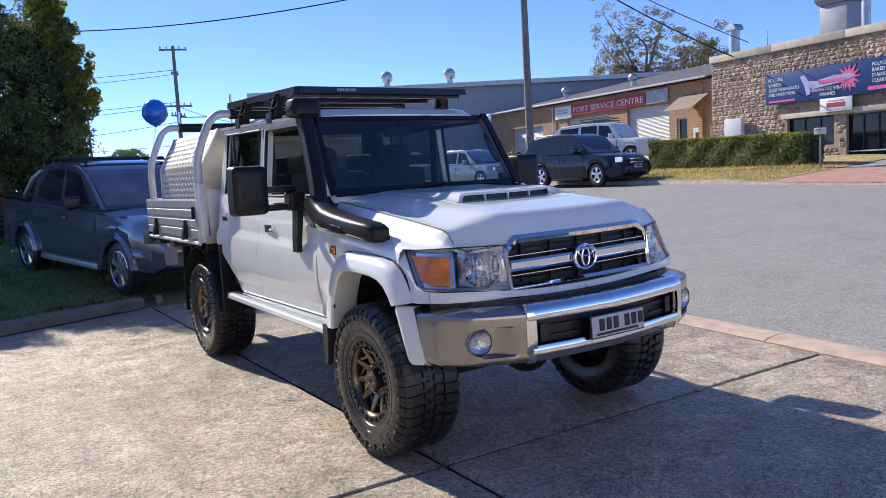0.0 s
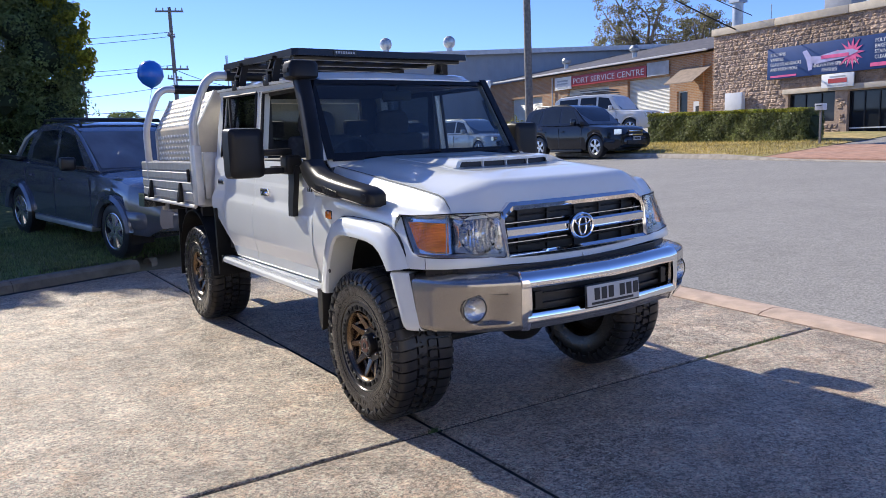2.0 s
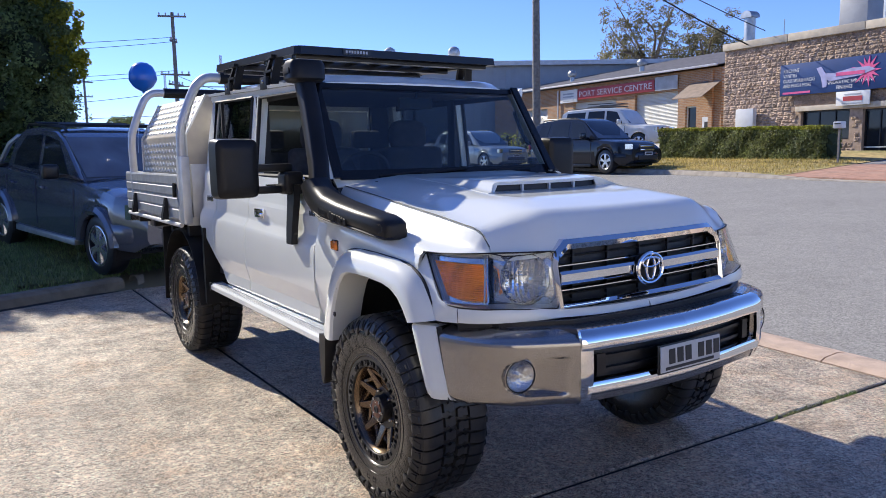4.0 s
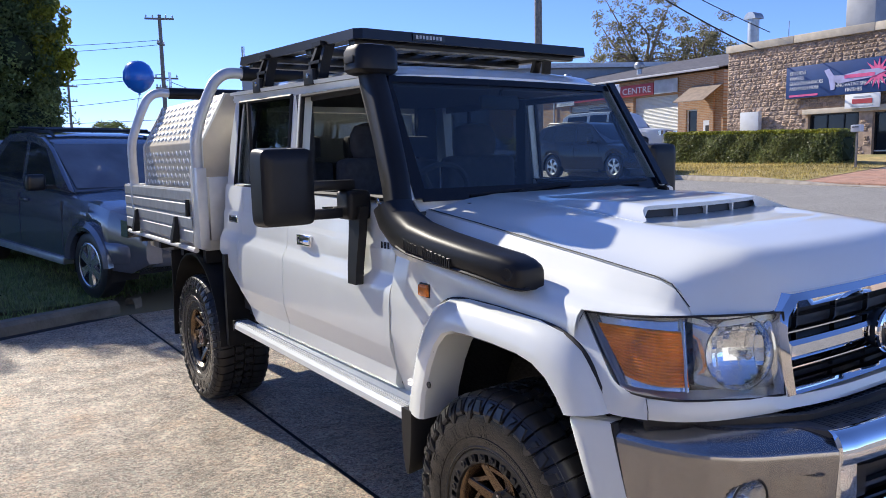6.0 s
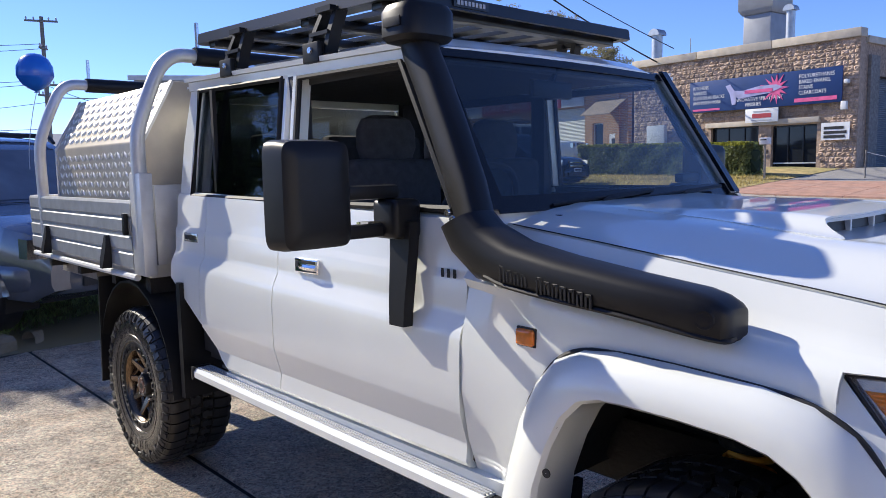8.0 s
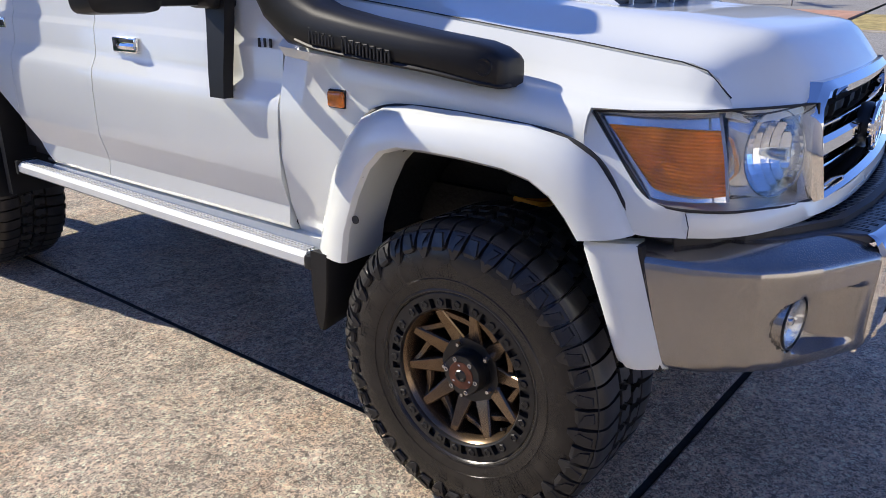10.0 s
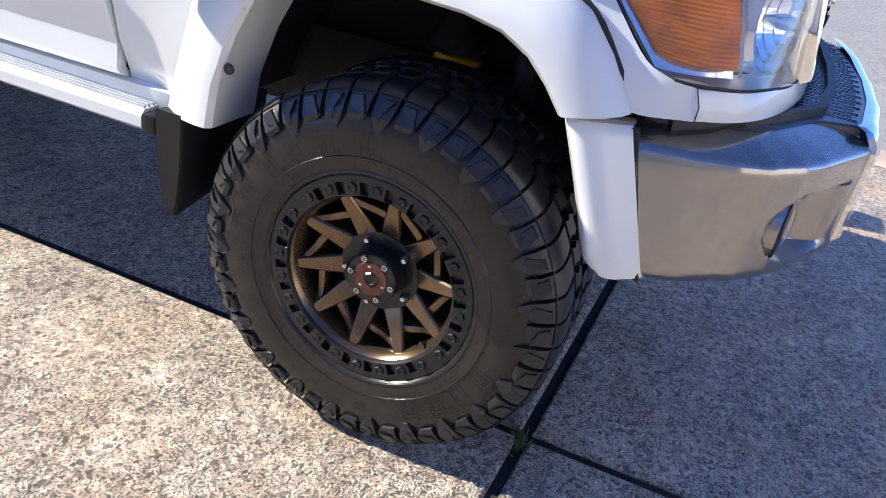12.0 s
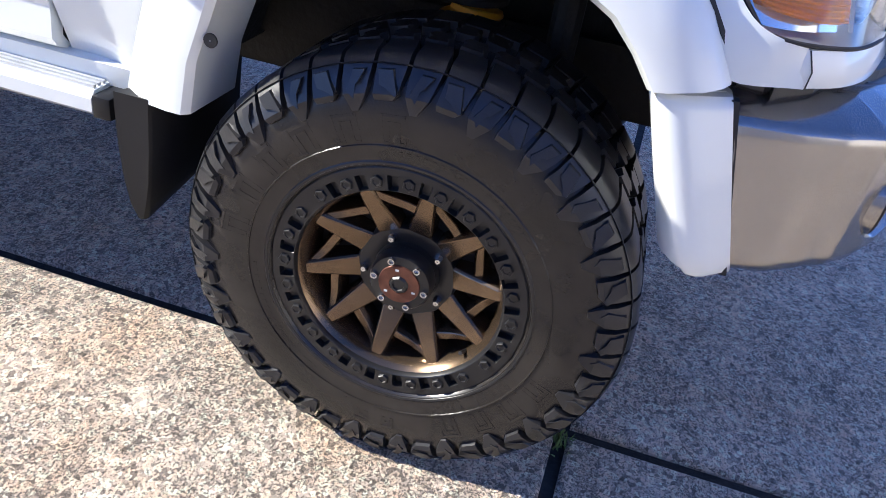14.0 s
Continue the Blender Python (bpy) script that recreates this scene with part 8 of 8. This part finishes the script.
part("rack_badge", box(-0.43, -0.25, RY0 - 0.004, RY0 + 0.002, rk(1.2) - 0.014, rk(1.2) + 0.016), SATIN, rack, "dark badge plate with pale bars", 0)
for k in range(8):
    part("badge_bar", box(-0.415 + 0.019 * k, -0.403 + 0.019 * k, RY0 - 0.007, RY0 - 0.0045, rk(1.2) - 0.007, rk(1.2) + 0.009), SIGNGREY, rack, smooth=0)
for s in BOTH:
    for y in (1.60, 2.28):
        lg = bmesh.new()
        zb, zt = 1.985 + rake(y), rk(y) - 0.01
        for ya, yb, half in ((y - 0.035, y - 0.085, 0.013), (y + 0.095, y - 0.005, 0.014)):
            loft([[(s * (xx + o), yy - half, z), (s * (xx + o), yy + half, z), (s * (xx + 0.05 + o), yy + half, z), (s * (xx + 0.05 + o), yy - half, z)] for xx, yy, z, o in ((-0.747, ya, zb, 0), (-0.742, ya + (yb - ya) * 0.45, zb + (zt - zb) * 0.45, 0), (-0.725, yb, zt, 0))], bm=lg)
        for q, h in ((0.0, 0.03), (0.42, 0.014), (0.9, 0.02)):
            zc = zb + (zt - zb) * q
            yc0, yc1 = y - 0.04 - 0.05 * q, y + 0.10 - 0.10 * q
            box(*sorted((s * -0.75, s * -0.692)), yc0, yc1, zc, zc + h, bm=lg)
        l = part("rack_leg", lg, BLACK, rack, "black triangular bracket leg clamped to the gutter", 0)
        part("leg_clamp", box(*sorted((s * -0.772, s * -0.745)), y - 0.03, y + 0.075, 1.955 + rake(y), 2.03 + rake(y), 0.006), BLACK, l)
        part("clamp_bolt", lathe_x([(-0.006, 0.001), (-0.006, 0.012), (0, 0.014)], 8), STEEL, l).matrix_local = pose(-0.773 * s, y + 0.02, 2.0 + rake(y), 0, 0, 0 if s > 0 else 180)


# ---- parked vehicles ----
def road_wheel(parent, m, r, width, spokes, mat):
    w = part("wheel", lathe_x([(-0.01, r * 0.66), (-0.012, r * 0.60), (0.02, r * 0.58), (width * 0.5, r * 0.56), (width * 0.6, r * 0.01)], 32), SATIN, parent)
    part("tyre", lathe_x([(-0.006, r * 0.66), (-0.018, r * 0.70), (-0.02, r * 0.86), (0.0, r * 0.97), (0.03, r), (width - 0.03, r), (width, r * 0.96), (width, r * 0.6)], 40), RUBBER, w)
    bm = lathe_x([(-0.012, r * 0.6), (-0.02, r * 0.63), (-0.016, r * 0.67), (-0.004, r * 0.66)], 32)
    part("rim", bm, mat, w)
    for k in range(spokes):
        a = 360 * k / spokes
        s = part("spoke", loft([[(0.02, -wd, q), (-0.012 + o, -wd * 0.8, q), (-0.012 + o, wd * 0.8, q), (0.02, wd, q)] for q, wd, o in ((r * 0.04, r * 0.12, 0.004), (r * 0.3, r * 0.125, 0.0), (r * 0.62, r * 0.19, 0.006))]), mat, w)
        s.matrix_local = pose(0, 0, 0, a, 0, 0)
    w.matrix_local = m
    return w


def panel_outline(pts, x_of, off, thick=0.006):
    bm = bmesh.new()
    a = [bm.verts.new((x_of(z) - off, y, z)) for y, z in pts]
    b = [bm.verts.new((x_of(z) - off + thick, y, z)) for y, z in pts]
    bm.faces.new(a)
    bm.faces.new(b[::-1])
    for i in range(len(pts)):
        j = (i + 1) % len(pts)
        bm.faces.new((a[i], b[i], b[j], a[j]))
    bmesh.ops.recalc_face_normals(bm, faces=bm.faces)
    return bm


def parked_car(m, spec, paint, label, category, name):
    """A parked car facing -y, its front axle at y = 0. spec holds its main measures."""
    S = spec
    c = thing(name, m, label, category, "parked cars")
    W, wb, r = S["w"] / 2, S["wb"], S["r"]
    y0, y1 = -S["fo"], wb + S["ro"]
    def arch(y):
        z = S["clear"]
        for cy in (0, wb):
            d = abs(y - cy)
            R = r * 1.16
            if d < R:
                z = max(z, r + math.sqrt(R * R - d * d) * 0.98)
        return z
    ys = sorted({*np.linspace(y0, y1, 24), *[cy + r * 1.16 * math.sin(k) for cy in (0, wb) for k in np.linspace(-1.57, 1.57, 13)]})
    rings = []
    for y in ys:
        e = min((y - y0), (y1 - y)) / 0.5
        w = W * (1 - S.get("nose", 0.16) * (1 - smoothstep(0, 1, min(1, max(0, e)))) )
        zt = lerp(S["belt"], y)
        zb = arch(y)
        lo = S["clear"] + (0.12 * (1 - smoothstep(0, 0.5, e)))
        zb = max(zb, lo)
        zm = zb + (zt - zb) * 0.55
        half = [(w * 0.55, lo), (w * 0.60, max(lo, zb - 0.05)), (w * 0.96, zb), (w, zb + 0.06), (w * 1.0, zm), (w * 0.985, zt - 0.12), (w * 0.955, zt - 0.03), (w * 0.86, zt), (w * 0.4, zt + 0.02)]
        rings.append([(-x, y, z) for x, z in half] + [(x, y, z) for x, z in half[::-1]])
    body = part("body", loft(rings), paint, c, S.get("body_label", ""), 40)
    bx = lambda z: -(W * 0.93 - (z - S["bz"]) * S["tumble"])
    pts = S["cabin"]
    cab = loft([[(bx(z), y, z) for y, z in pts], [(bx(z) * 0.5, y, z + 0.012) for y, z in pts], [(-bx(z) * 0.5, y, z + 0.012) for y, z in pts], [(-bx(z), y, z) for y, z in pts]], ring_closed=True)
    bmesh.ops.bevel(cab, geom=[e for e in cab.edges if e.calc_face_angle(0) > 0.6], offset=0.035, segments=3, affect="EDGES")
    cabin = part("cabin", cab, paint, c, smooth=40)
    for s in BOTH:
        for win in S["windows"]:
            bm = panel_outline(win, bx, 0.004)
            part("side_window", bm if s > 0 else flip(bm), DARKGLASS, cabin, "dark side glass", 0)
        for y in S["gaps"]:
            bm = box(-W - 0.003, -W + 0.01, y - 0.006, y + 0.006, arch(y) + 0.1, lerp(S["belt"], y) - 0.1)
            part("door_gap", bm if s > 0 else flip(bm), INK, body, smooth=0)
        for y in S["handles"]:
            bm = box(-W - 0.03, -W + 0.005, y - 0.09, y + 0.09, S["bz"] - 0.17, S["bz"] - 0.135, 0.01)
            part("door_handle", bm if s > 0 else flip(bm), S.get("handle", paint), body)
        my, mz = S["mirror"]
        bm = box(-W - 0.24, -W - 0.03, my - 0.05, my + 0.07, mz, mz + 0.19, 0.045, 3)
        mi = part("door_mirror", bm if s > 0 else flip(bm), S.get("mirror_mat", paint), c)
        bm = box(-W - 0.05, -W + 0.08, my - 0.02, my + 0.03, mz + 0.02, mz + 0.06)
        part("mirror_foot", bm if s > 0 else flip(bm), SATIN, mi, smooth=0)
        hl = S["lamp"]
        bm = loft([[(hl[0] - hl[2] / 2, hl[3] - 0.03, z), (hl[0], hl[3] - 0.06, z), (hl[0] + hl[2] / 2, hl[3] - 0.02 + 0.16, z), (hl[0] + hl[2] / 2 - 0.05, hl[3] + 0.2, z), (hl[0] - hl[2] / 2, hl[3] + 0.1, z)] for z in (hl[1] - hl[4] / 2, hl[1] + hl[4] / 2)])
        if hl[0] > 0:
            bm = flip(bm)
        h = part("headlamp", bm if s > 0 else flip(bm), REFLECT, body, "clear headlamp")
        for cy in (0, wb):
            bm = tube([(-W - 0.004, cy + r * 1.18 * math.sin(k), r + r * 1.16 * math.cos(k)) for k in np.linspace(-1.5, 1.5, 17)], S.get("lip", 0.02), 6)
            part("arch_lip", bm if s > 0 else flip(bm), S.get("lip_mat", paint), body)
            bm = sheet([[(x, cy + r * 1.12 * math.sin(k), r + r * 1.12 * math.cos(k)) for x in (-W + 0.03, -W + 0.35)] for k in np.linspace(-1.9, 1.9, 15)], (0, 0, 0.01))
            part("wheel_well", bm if s > 0 else flip(bm), UNDER, body)
            road_wheel(c, pose(s * -(W - 0.02), cy, r, 20 * cy, 0, 0 if s > 0 else 180), r, 0.22, S.get("spokes", 5), S.get("rim", ALLOY))
        bm = box(-W - 0.01, -W + 0.12, 0.6, wb - 0.55, S["clear"] - 0.06, S["clear"] + 0.02, 0.01)
        part("side_step", bm if s > 0 else flip(bm), S.get("sill", SATIN), body)
        bm = box(-W * 0.9, -W * 0.55, y1 - 0.06, y1 + 0.01, S["bz"] - 0.25, S["bz"] - 0.02, 0.02)
        part("tail_lamp", bm if s > 0 else flip(bm), REDSIGN, body, "red tail lamp")
        if S.get("rails"):
            ra, rb, rz = S["rails"]
            bm = tube([(bx(rz) + 0.06, ra, rz - 0.03), (bx(rz) + 0.06, ra + 0.08, rz + 0.03), (bx(rz) + 0.06, rb - 0.08, rz + 0.03), (bx(rz) + 0.06, rb, rz - 0.03)], 0.02, 6)
            part("roof_rail", bm if s > 0 else flip(bm), S.get("rail_mat", SATIN), cabin)
    # windscreen and rear glass
    (wy0, wz0), (wy1, wz1) = S["screen"]
    for (ya, za), (yb, zb2), o in (((wy0, wz0), (wy1, wz1), -0.012), (*S["rear_glass"], 0.012)):
        bm = sheet([[(x * k0, ya + (yb - ya) * t + o, za + (zb2 - za) * t + 0.006) for t, k0 in ((0.06, 1.0), (0.94, 0.93))] for x in np.linspace(bx(za) * 0.92, -bx(za) * 0.92, 7)], (0, 0.004, 0))
        part("windscreen" if o < 0 else "rear_window", bm, CARSCREEN, cabin, "car glass with sky reflection put into its blue-grey colour", 0)
    # front: grille, lower intake, bumper, plate
    gx, gz, gh = S["grille"]
    g = part("grille", box(-gx, gx, y0 - 0.012, y0 + 0.05, gz - gh / 2, gz + gh / 2, 0.02), INK, body, "dark grille")
    for k in range(S.get("bars", 3)):
        z = gz - gh / 2 + gh * (k + 0.5) / S.get("bars", 3)
        part("grille_bar", box(-gx * 0.97, gx * 0.97, y0 - 0.024, y0 - 0.013, z - gh * 0.07, z + gh * 0.07, 0.003), S.get("bar_mat", CHROME), g)
    lo_z, hi_z = S["clear"] + 0.07, gz - gh / 2 - 0.02
    mid_z, half_z = (lo_z + hi_z) / 2, (hi_z - lo_z) / 2
    bump = []
    for a in np.linspace(-1.5, 1.5, 21):
        q = math.sin(a) / math.sin(1.5)
        n = Vector((q ** 3, -(1 - abs(q) ** 3) - 0.15, 0)).normalized()
        bump.append(rounded(q * W * 0.965, y0 + 0.02 + 0.5 * abs(q) ** 5, mid_z, n, Z, 0.07, half_z, 3.0, 14))
    part("front_bumper", loft(bump), S.get("bumper", paint), body)
    part("lower_intake", box(-W * 0.5, W * 0.5, y0 - 0.062, y0 - 0.03, S["clear"] + 0.14, S["clear"] + 0.26, 0.008), INK, body)
    pl = part("number_plate", box(-0.18, 0.18, y0 - 0.075, y0 - 0.061, S["clear"] + 0.26, S["clear"] + 0.36), PLATE, body, "number plate with a dark bar", 0)
    part("plate_bar", box(-0.14, 0.14, y0 - 0.079, y0 - 0.0755, S["clear"] + 0.285, S["clear"] + 0.335), INK, pl, smooth=0)
    part("underbody", box(-W * 0.7, W * 0.7, y0 + 0.3, y1 - 0.2, S["clear"] - 0.04, S["clear"] + 0.1), UNDER, body, smooth=0)
    return c


SUV = dict(w=1.79, wb=2.64, fo=0.93, ro=1.02, r=0.345, clear=0.25, bz=0.98, tumble=0.26, nose=0.2,
           belt=[(-0.95, 0.66), (-0.85, 0.80), (-0.6, 0.90), (0.0, 0.96), (0.55, 1.0), (2.0, 1.02), (3.3, 1.06), (3.6, 1.0), (3.68, 0.9)],
           cabin=[(0.35, 0.97), (1.02, 1.52), (1.35, 1.62), (2.2, 1.655), (3.05, 1.60), (3.35, 1.5), (3.6, 1.0)],
           windows=[[(0.78, 1.06), (1.14, 1.46), (1.62, 1.54), (1.62, 1.06)], [(1.72, 1.06), (1.72, 1.54), (2.5, 1.53), (2.62, 1.08)], [(2.74, 1.1), (2.62, 1.52), (3.02, 1.48), (3.2, 1.18)]],
           gaps=(0.62, 1.68, 2.5), handles=(1.5, 2.4), mirror=(0.82, 1.0), lamp=(-0.64, 0.76, 0.34, -0.84, 0.15), grille=(0.34, 0.72, 0.2), bars=2,
           screen=((0.36, 0.98), (1.1, 1.56)), rear_glass=((3.56, 1.05), (3.32, 1.48)), rails=(1.4, 3.1, 1.62), rail_mat=SATIN, spokes=5)
parked_car(pose(16.45, 14.45, 0.76, 0, 0, 2) @ Matrix.Diagonal((1.03, 1.02, 1.12, 1)), SUV, NAVYCAR, "dark navy station-wagon SUV parked at the far kerb", "car", "suv")
WAGON = dict(w=1.87, wb=2.78, fo=0.82, ro=1.2, r=0.385, clear=0.32, bz=1.12, tumble=0.16, nose=0.14,
             belt=[(-0.84, 0.82), (-0.74, 0.96), (-0.5, 1.06), (0.4, 1.12), (0.6, 1.14), (3.6, 1.16), (3.95, 1.1), (3.98, 0.9)],
             cabin=[(0.45, 1.12), (0.95, 1.68), (1.3, 1.80), (2.4, 1.83), (3.6, 1.78), (3.9, 1.62), (3.97, 1.12)],
             windows=[[(0.82, 1.2), (1.1, 1.64), (1.6, 1.7), (1.6, 1.2)], [(1.7, 1.2), (1.7, 1.7), (2.5, 1.7), (2.55, 1.2)], [(2.68, 1.22), (2.65, 1.68), (3.6, 1.66), (3.68, 1.24)]],
             gaps=(0.66, 1.65, 2.6), handles=(1.5, 2.4), mirror=(0.85, 1.14), lamp=(-0.68, 0.9, 0.3, -0.74, 0.18), grille=(0.42, 0.88, 0.22), bars=3, bar_mat=CHROME,
             screen=((0.47, 1.13), (1.02, 1.73)), rear_glass=((3.95, 1.2), (3.86, 1.6)), rails=(1.3, 3.6, 1.8), spokes=6)
wag = parked_car(pose(23.6, 19.55, 1.36, 0, 0, 14) @ Matrix.Diagonal((1.02, 1.02, 1.1, 1)), WAGON, PAINT_W, "white boxy four-wheel drive with a roof basket in the yard", "car", "four_wheel_drive")
bm = bmesh.new()
for y in np.linspace(1.3, 2.7, 8):
    tube([(-0.55, y, 1.9), (0.55, y, 1.9)], 0.015, 5, bm=bm)
for x in (-0.55, 0.55):
    for z in (1.9, 2.0):
        tube([(x, 1.3, z), (x, 2.7, z)], 0.018, 5, bm=bm)
tube([(-0.55, 1.3, 2.0), (0.55, 1.3, 2.0)], 0.018, 5, bm=bm)
part("roof_basket", bm, SATIN, wag, "black tubular roof basket")
parked_car(pose(16.9, 21.6, 0.78, 0, 0, 3), SUV, SILVERCAR, "silver-grey SUV parked behind the navy one", "car", "suv")
UTE = dict(w=1.80, wb=3.0, fo=0.88, ro=1.35, r=0.375, clear=0.36, bz=1.13, tumble=0.2, nose=0.2, body_label="grey metallic body",
           belt=[(-0.9, 0.78), (-0.8, 0.93), (-0.6, 1.02), (-0.2, 1.08), (0.5, 1.13), (2.2, 1.16), (4.2, 1.2), (4.33, 1.17), (4.35, 0.9)],
           cabin=[(0.42, 1.12), (1.12, 1.62), (1.4, 1.74), (1.9, 1.77), (2.45, 1.72), (2.68, 1.58), (2.84, 1.16)],
           windows=[[(0.86, 1.19), (1.26, 1.60), (1.68, 1.66), (1.68, 1.19)], [(1.78, 1.19), (1.78, 1.66), (2.3, 1.64), (2.56, 1.4), (2.6, 1.22)]],
           gaps=(0.6, 1.73, 2.72), handles=(1.55, 2.55), mirror=(0.9, 1.13), lamp=(-0.70, 0.86, 0.36, -0.78, 0.17), grille=(0.40, 0.82, 0.2), bars=2,
           screen=((0.44, 1.14), (1.2, 1.68)), rear_glass=((2.8, 1.22), (2.66, 1.56)), rails=(1.25, 2.5, 1.76), spokes=6, lip=0.06, lip_mat=GREYCAR, sill=GALV, handle=GREYCAR, mirror_mat=SATIN)
ute = parked_car(pose(-0.06, 7.34, 0.115, 3.6, 0, 16), UTE, GREYCAR, "grey dual-cab pickup standing on the shaded lawn", "pickup truck", "grey_pickup")
for y in (1.45, 2.2):
    part("roof_bar", tube([(-0.66, y, 1.81), (0.66, y, 1.81)], 0.022, 8), SATIN, ute, "black roof bar")
for s in BOTH:
    part("sports_bar", tube([(s * -0.76, 3.3, 1.18), (s * -0.72, 2.98, 1.5), (s * -0.64, 2.9, 1.6), (0, 2.9, 1.62)], 0.035, 8), GALV, ute)
    part("tub_rail", box(*sorted((s * -0.88, s * -0.74)), 2.95, 4.3, 1.17, 1.215, 0.012), SATIN, ute)
parked_car(pose(17.6, 28.2, 0.83, 0, 0, 3), UTE, PAINT_W, "white pickup parked farther up the street", "pickup truck", "white_pickup")

# ---- balloon on its ribbon ----
BX, BY, BZ, BR = -0.02, 8.11, 2.66, 0.183
bal = thing("balloon", pose(BX, BY, BZ), "round blue balloon floating on a pale ribbon", "balloon")
part("skin", lathe_z([(0.001, BR * 1.03), (BR * 0.4, BR * 0.96), (BR * 0.75, BR * 0.7), (BR * 0.97, BR * 0.25), (BR, -0.05), (BR * 0.93, -BR * 0.42), (BR * 0.7, -BR * 0.78), (BR * 0.4, -BR * 1.0), (BR * 0.14, -BR * 1.12), (0.012, -BR * 1.16)], 32), BALLOON, bal)
part("knot", lathe_z([(0.008, -BR * 1.15), (0.02, -BR * 1.2), (0.022, -BR * 1.23), (0.001, -BR * 1.22)], 12), BALLOON, bal)
part("ribbon", tube(smooth_path([(0, 0, -BR * 1.2), (-0.06, 0.02, -0.5), (-0.12, 0.0, -0.9), (-0.10, 0.05, -1.45)], 6), 0.004, 5), STRING, bal)

# ---- split-face stones of the workshop front ----
srng = random.Random(12)
variants = []
for k in range(10):
    bm = bmesh.new()
    n = 4
    g = [[(u / n - 0.5, -0.5 * (1 - 0.55 * max(abs(2 * u / n - 1), abs(2 * v / n - 1)) ** 4) * srng.uniform(0.2, 1.0), v / n - 0.5) for v in range(n + 1)] for u in range(n + 1)]
    vs = [[bm.verts.new((x, 0.0 if u in (0, n) or v in (0, n) else y, z)) for v, (x, y, z) in enumerate(row)] for u, row in enumerate(g)]
    for u in range(n):
        for v in range(n):
            bm.faces.new((vs[u][v], vs[u + 1][v], vs[u + 1][v + 1], vs[u][v + 1]))
    me = bpy.data.meshes.new("stone")
    bm.normal_update()
    bm.to_mesh(me)
    bm.free()
    me.materials.append(STONE)
    variants.append(me)
spots = []
z = 0.9
while z < 5.75:
    h = min(srng.choice((0.12, 0.15, 0.18, 0.21)), 5.78 - z)
    x = 0.0
    while x < 9.78:
        wd = min(srng.uniform(0.13, 0.38), 9.79 - x)
        cx, cz = x + wd / 2, z + h / 2
        if not any(a - 0.02 < cx + wd / 2 and cx - wd / 2 < b + 0.02 and c - 0.02 < cz + h / 2 and cz - h / 2 < d for a, b, c, d in (HOLES + [(3.7, 8.6, 2.9, 3.14)])):
            spots.append((cx, cz, wd - 0.01, h - 0.01))
        x += wd
    z += h
near = sorted(spots, key=lambda q: abs(q[0] - 6) + abs(q[1] - 3.5))
for cx, cz, wd, h in near[:280]:
    o = shared("stone", srng.choice(variants), shop)
    o.matrix_local = pose(cx, 0.058, cz) @ Matrix.Diagonal((wd, srng.uniform(0.06, 0.13), h, 1))
verts, faces = [], []
for cx, cz, wd, h in near[280:]:
    me, depth = srng.choice(variants), srng.uniform(0.06, 0.13)
    base = len(verts)
    verts += [(cx + v.co.x * wd, 0.058 + v.co.y * depth, cz + v.co.z * h) for v in me.vertices]
    faces += [[base + i for i in p.vertices] for p in me.polygons]
me = bpy.data.meshes.new("stone_rest")
me.from_pydata(verts, [], faces)
me.materials.append(STONE)
o = shared("stone_rest", me, shop)
tagged(o, kind="stuff")
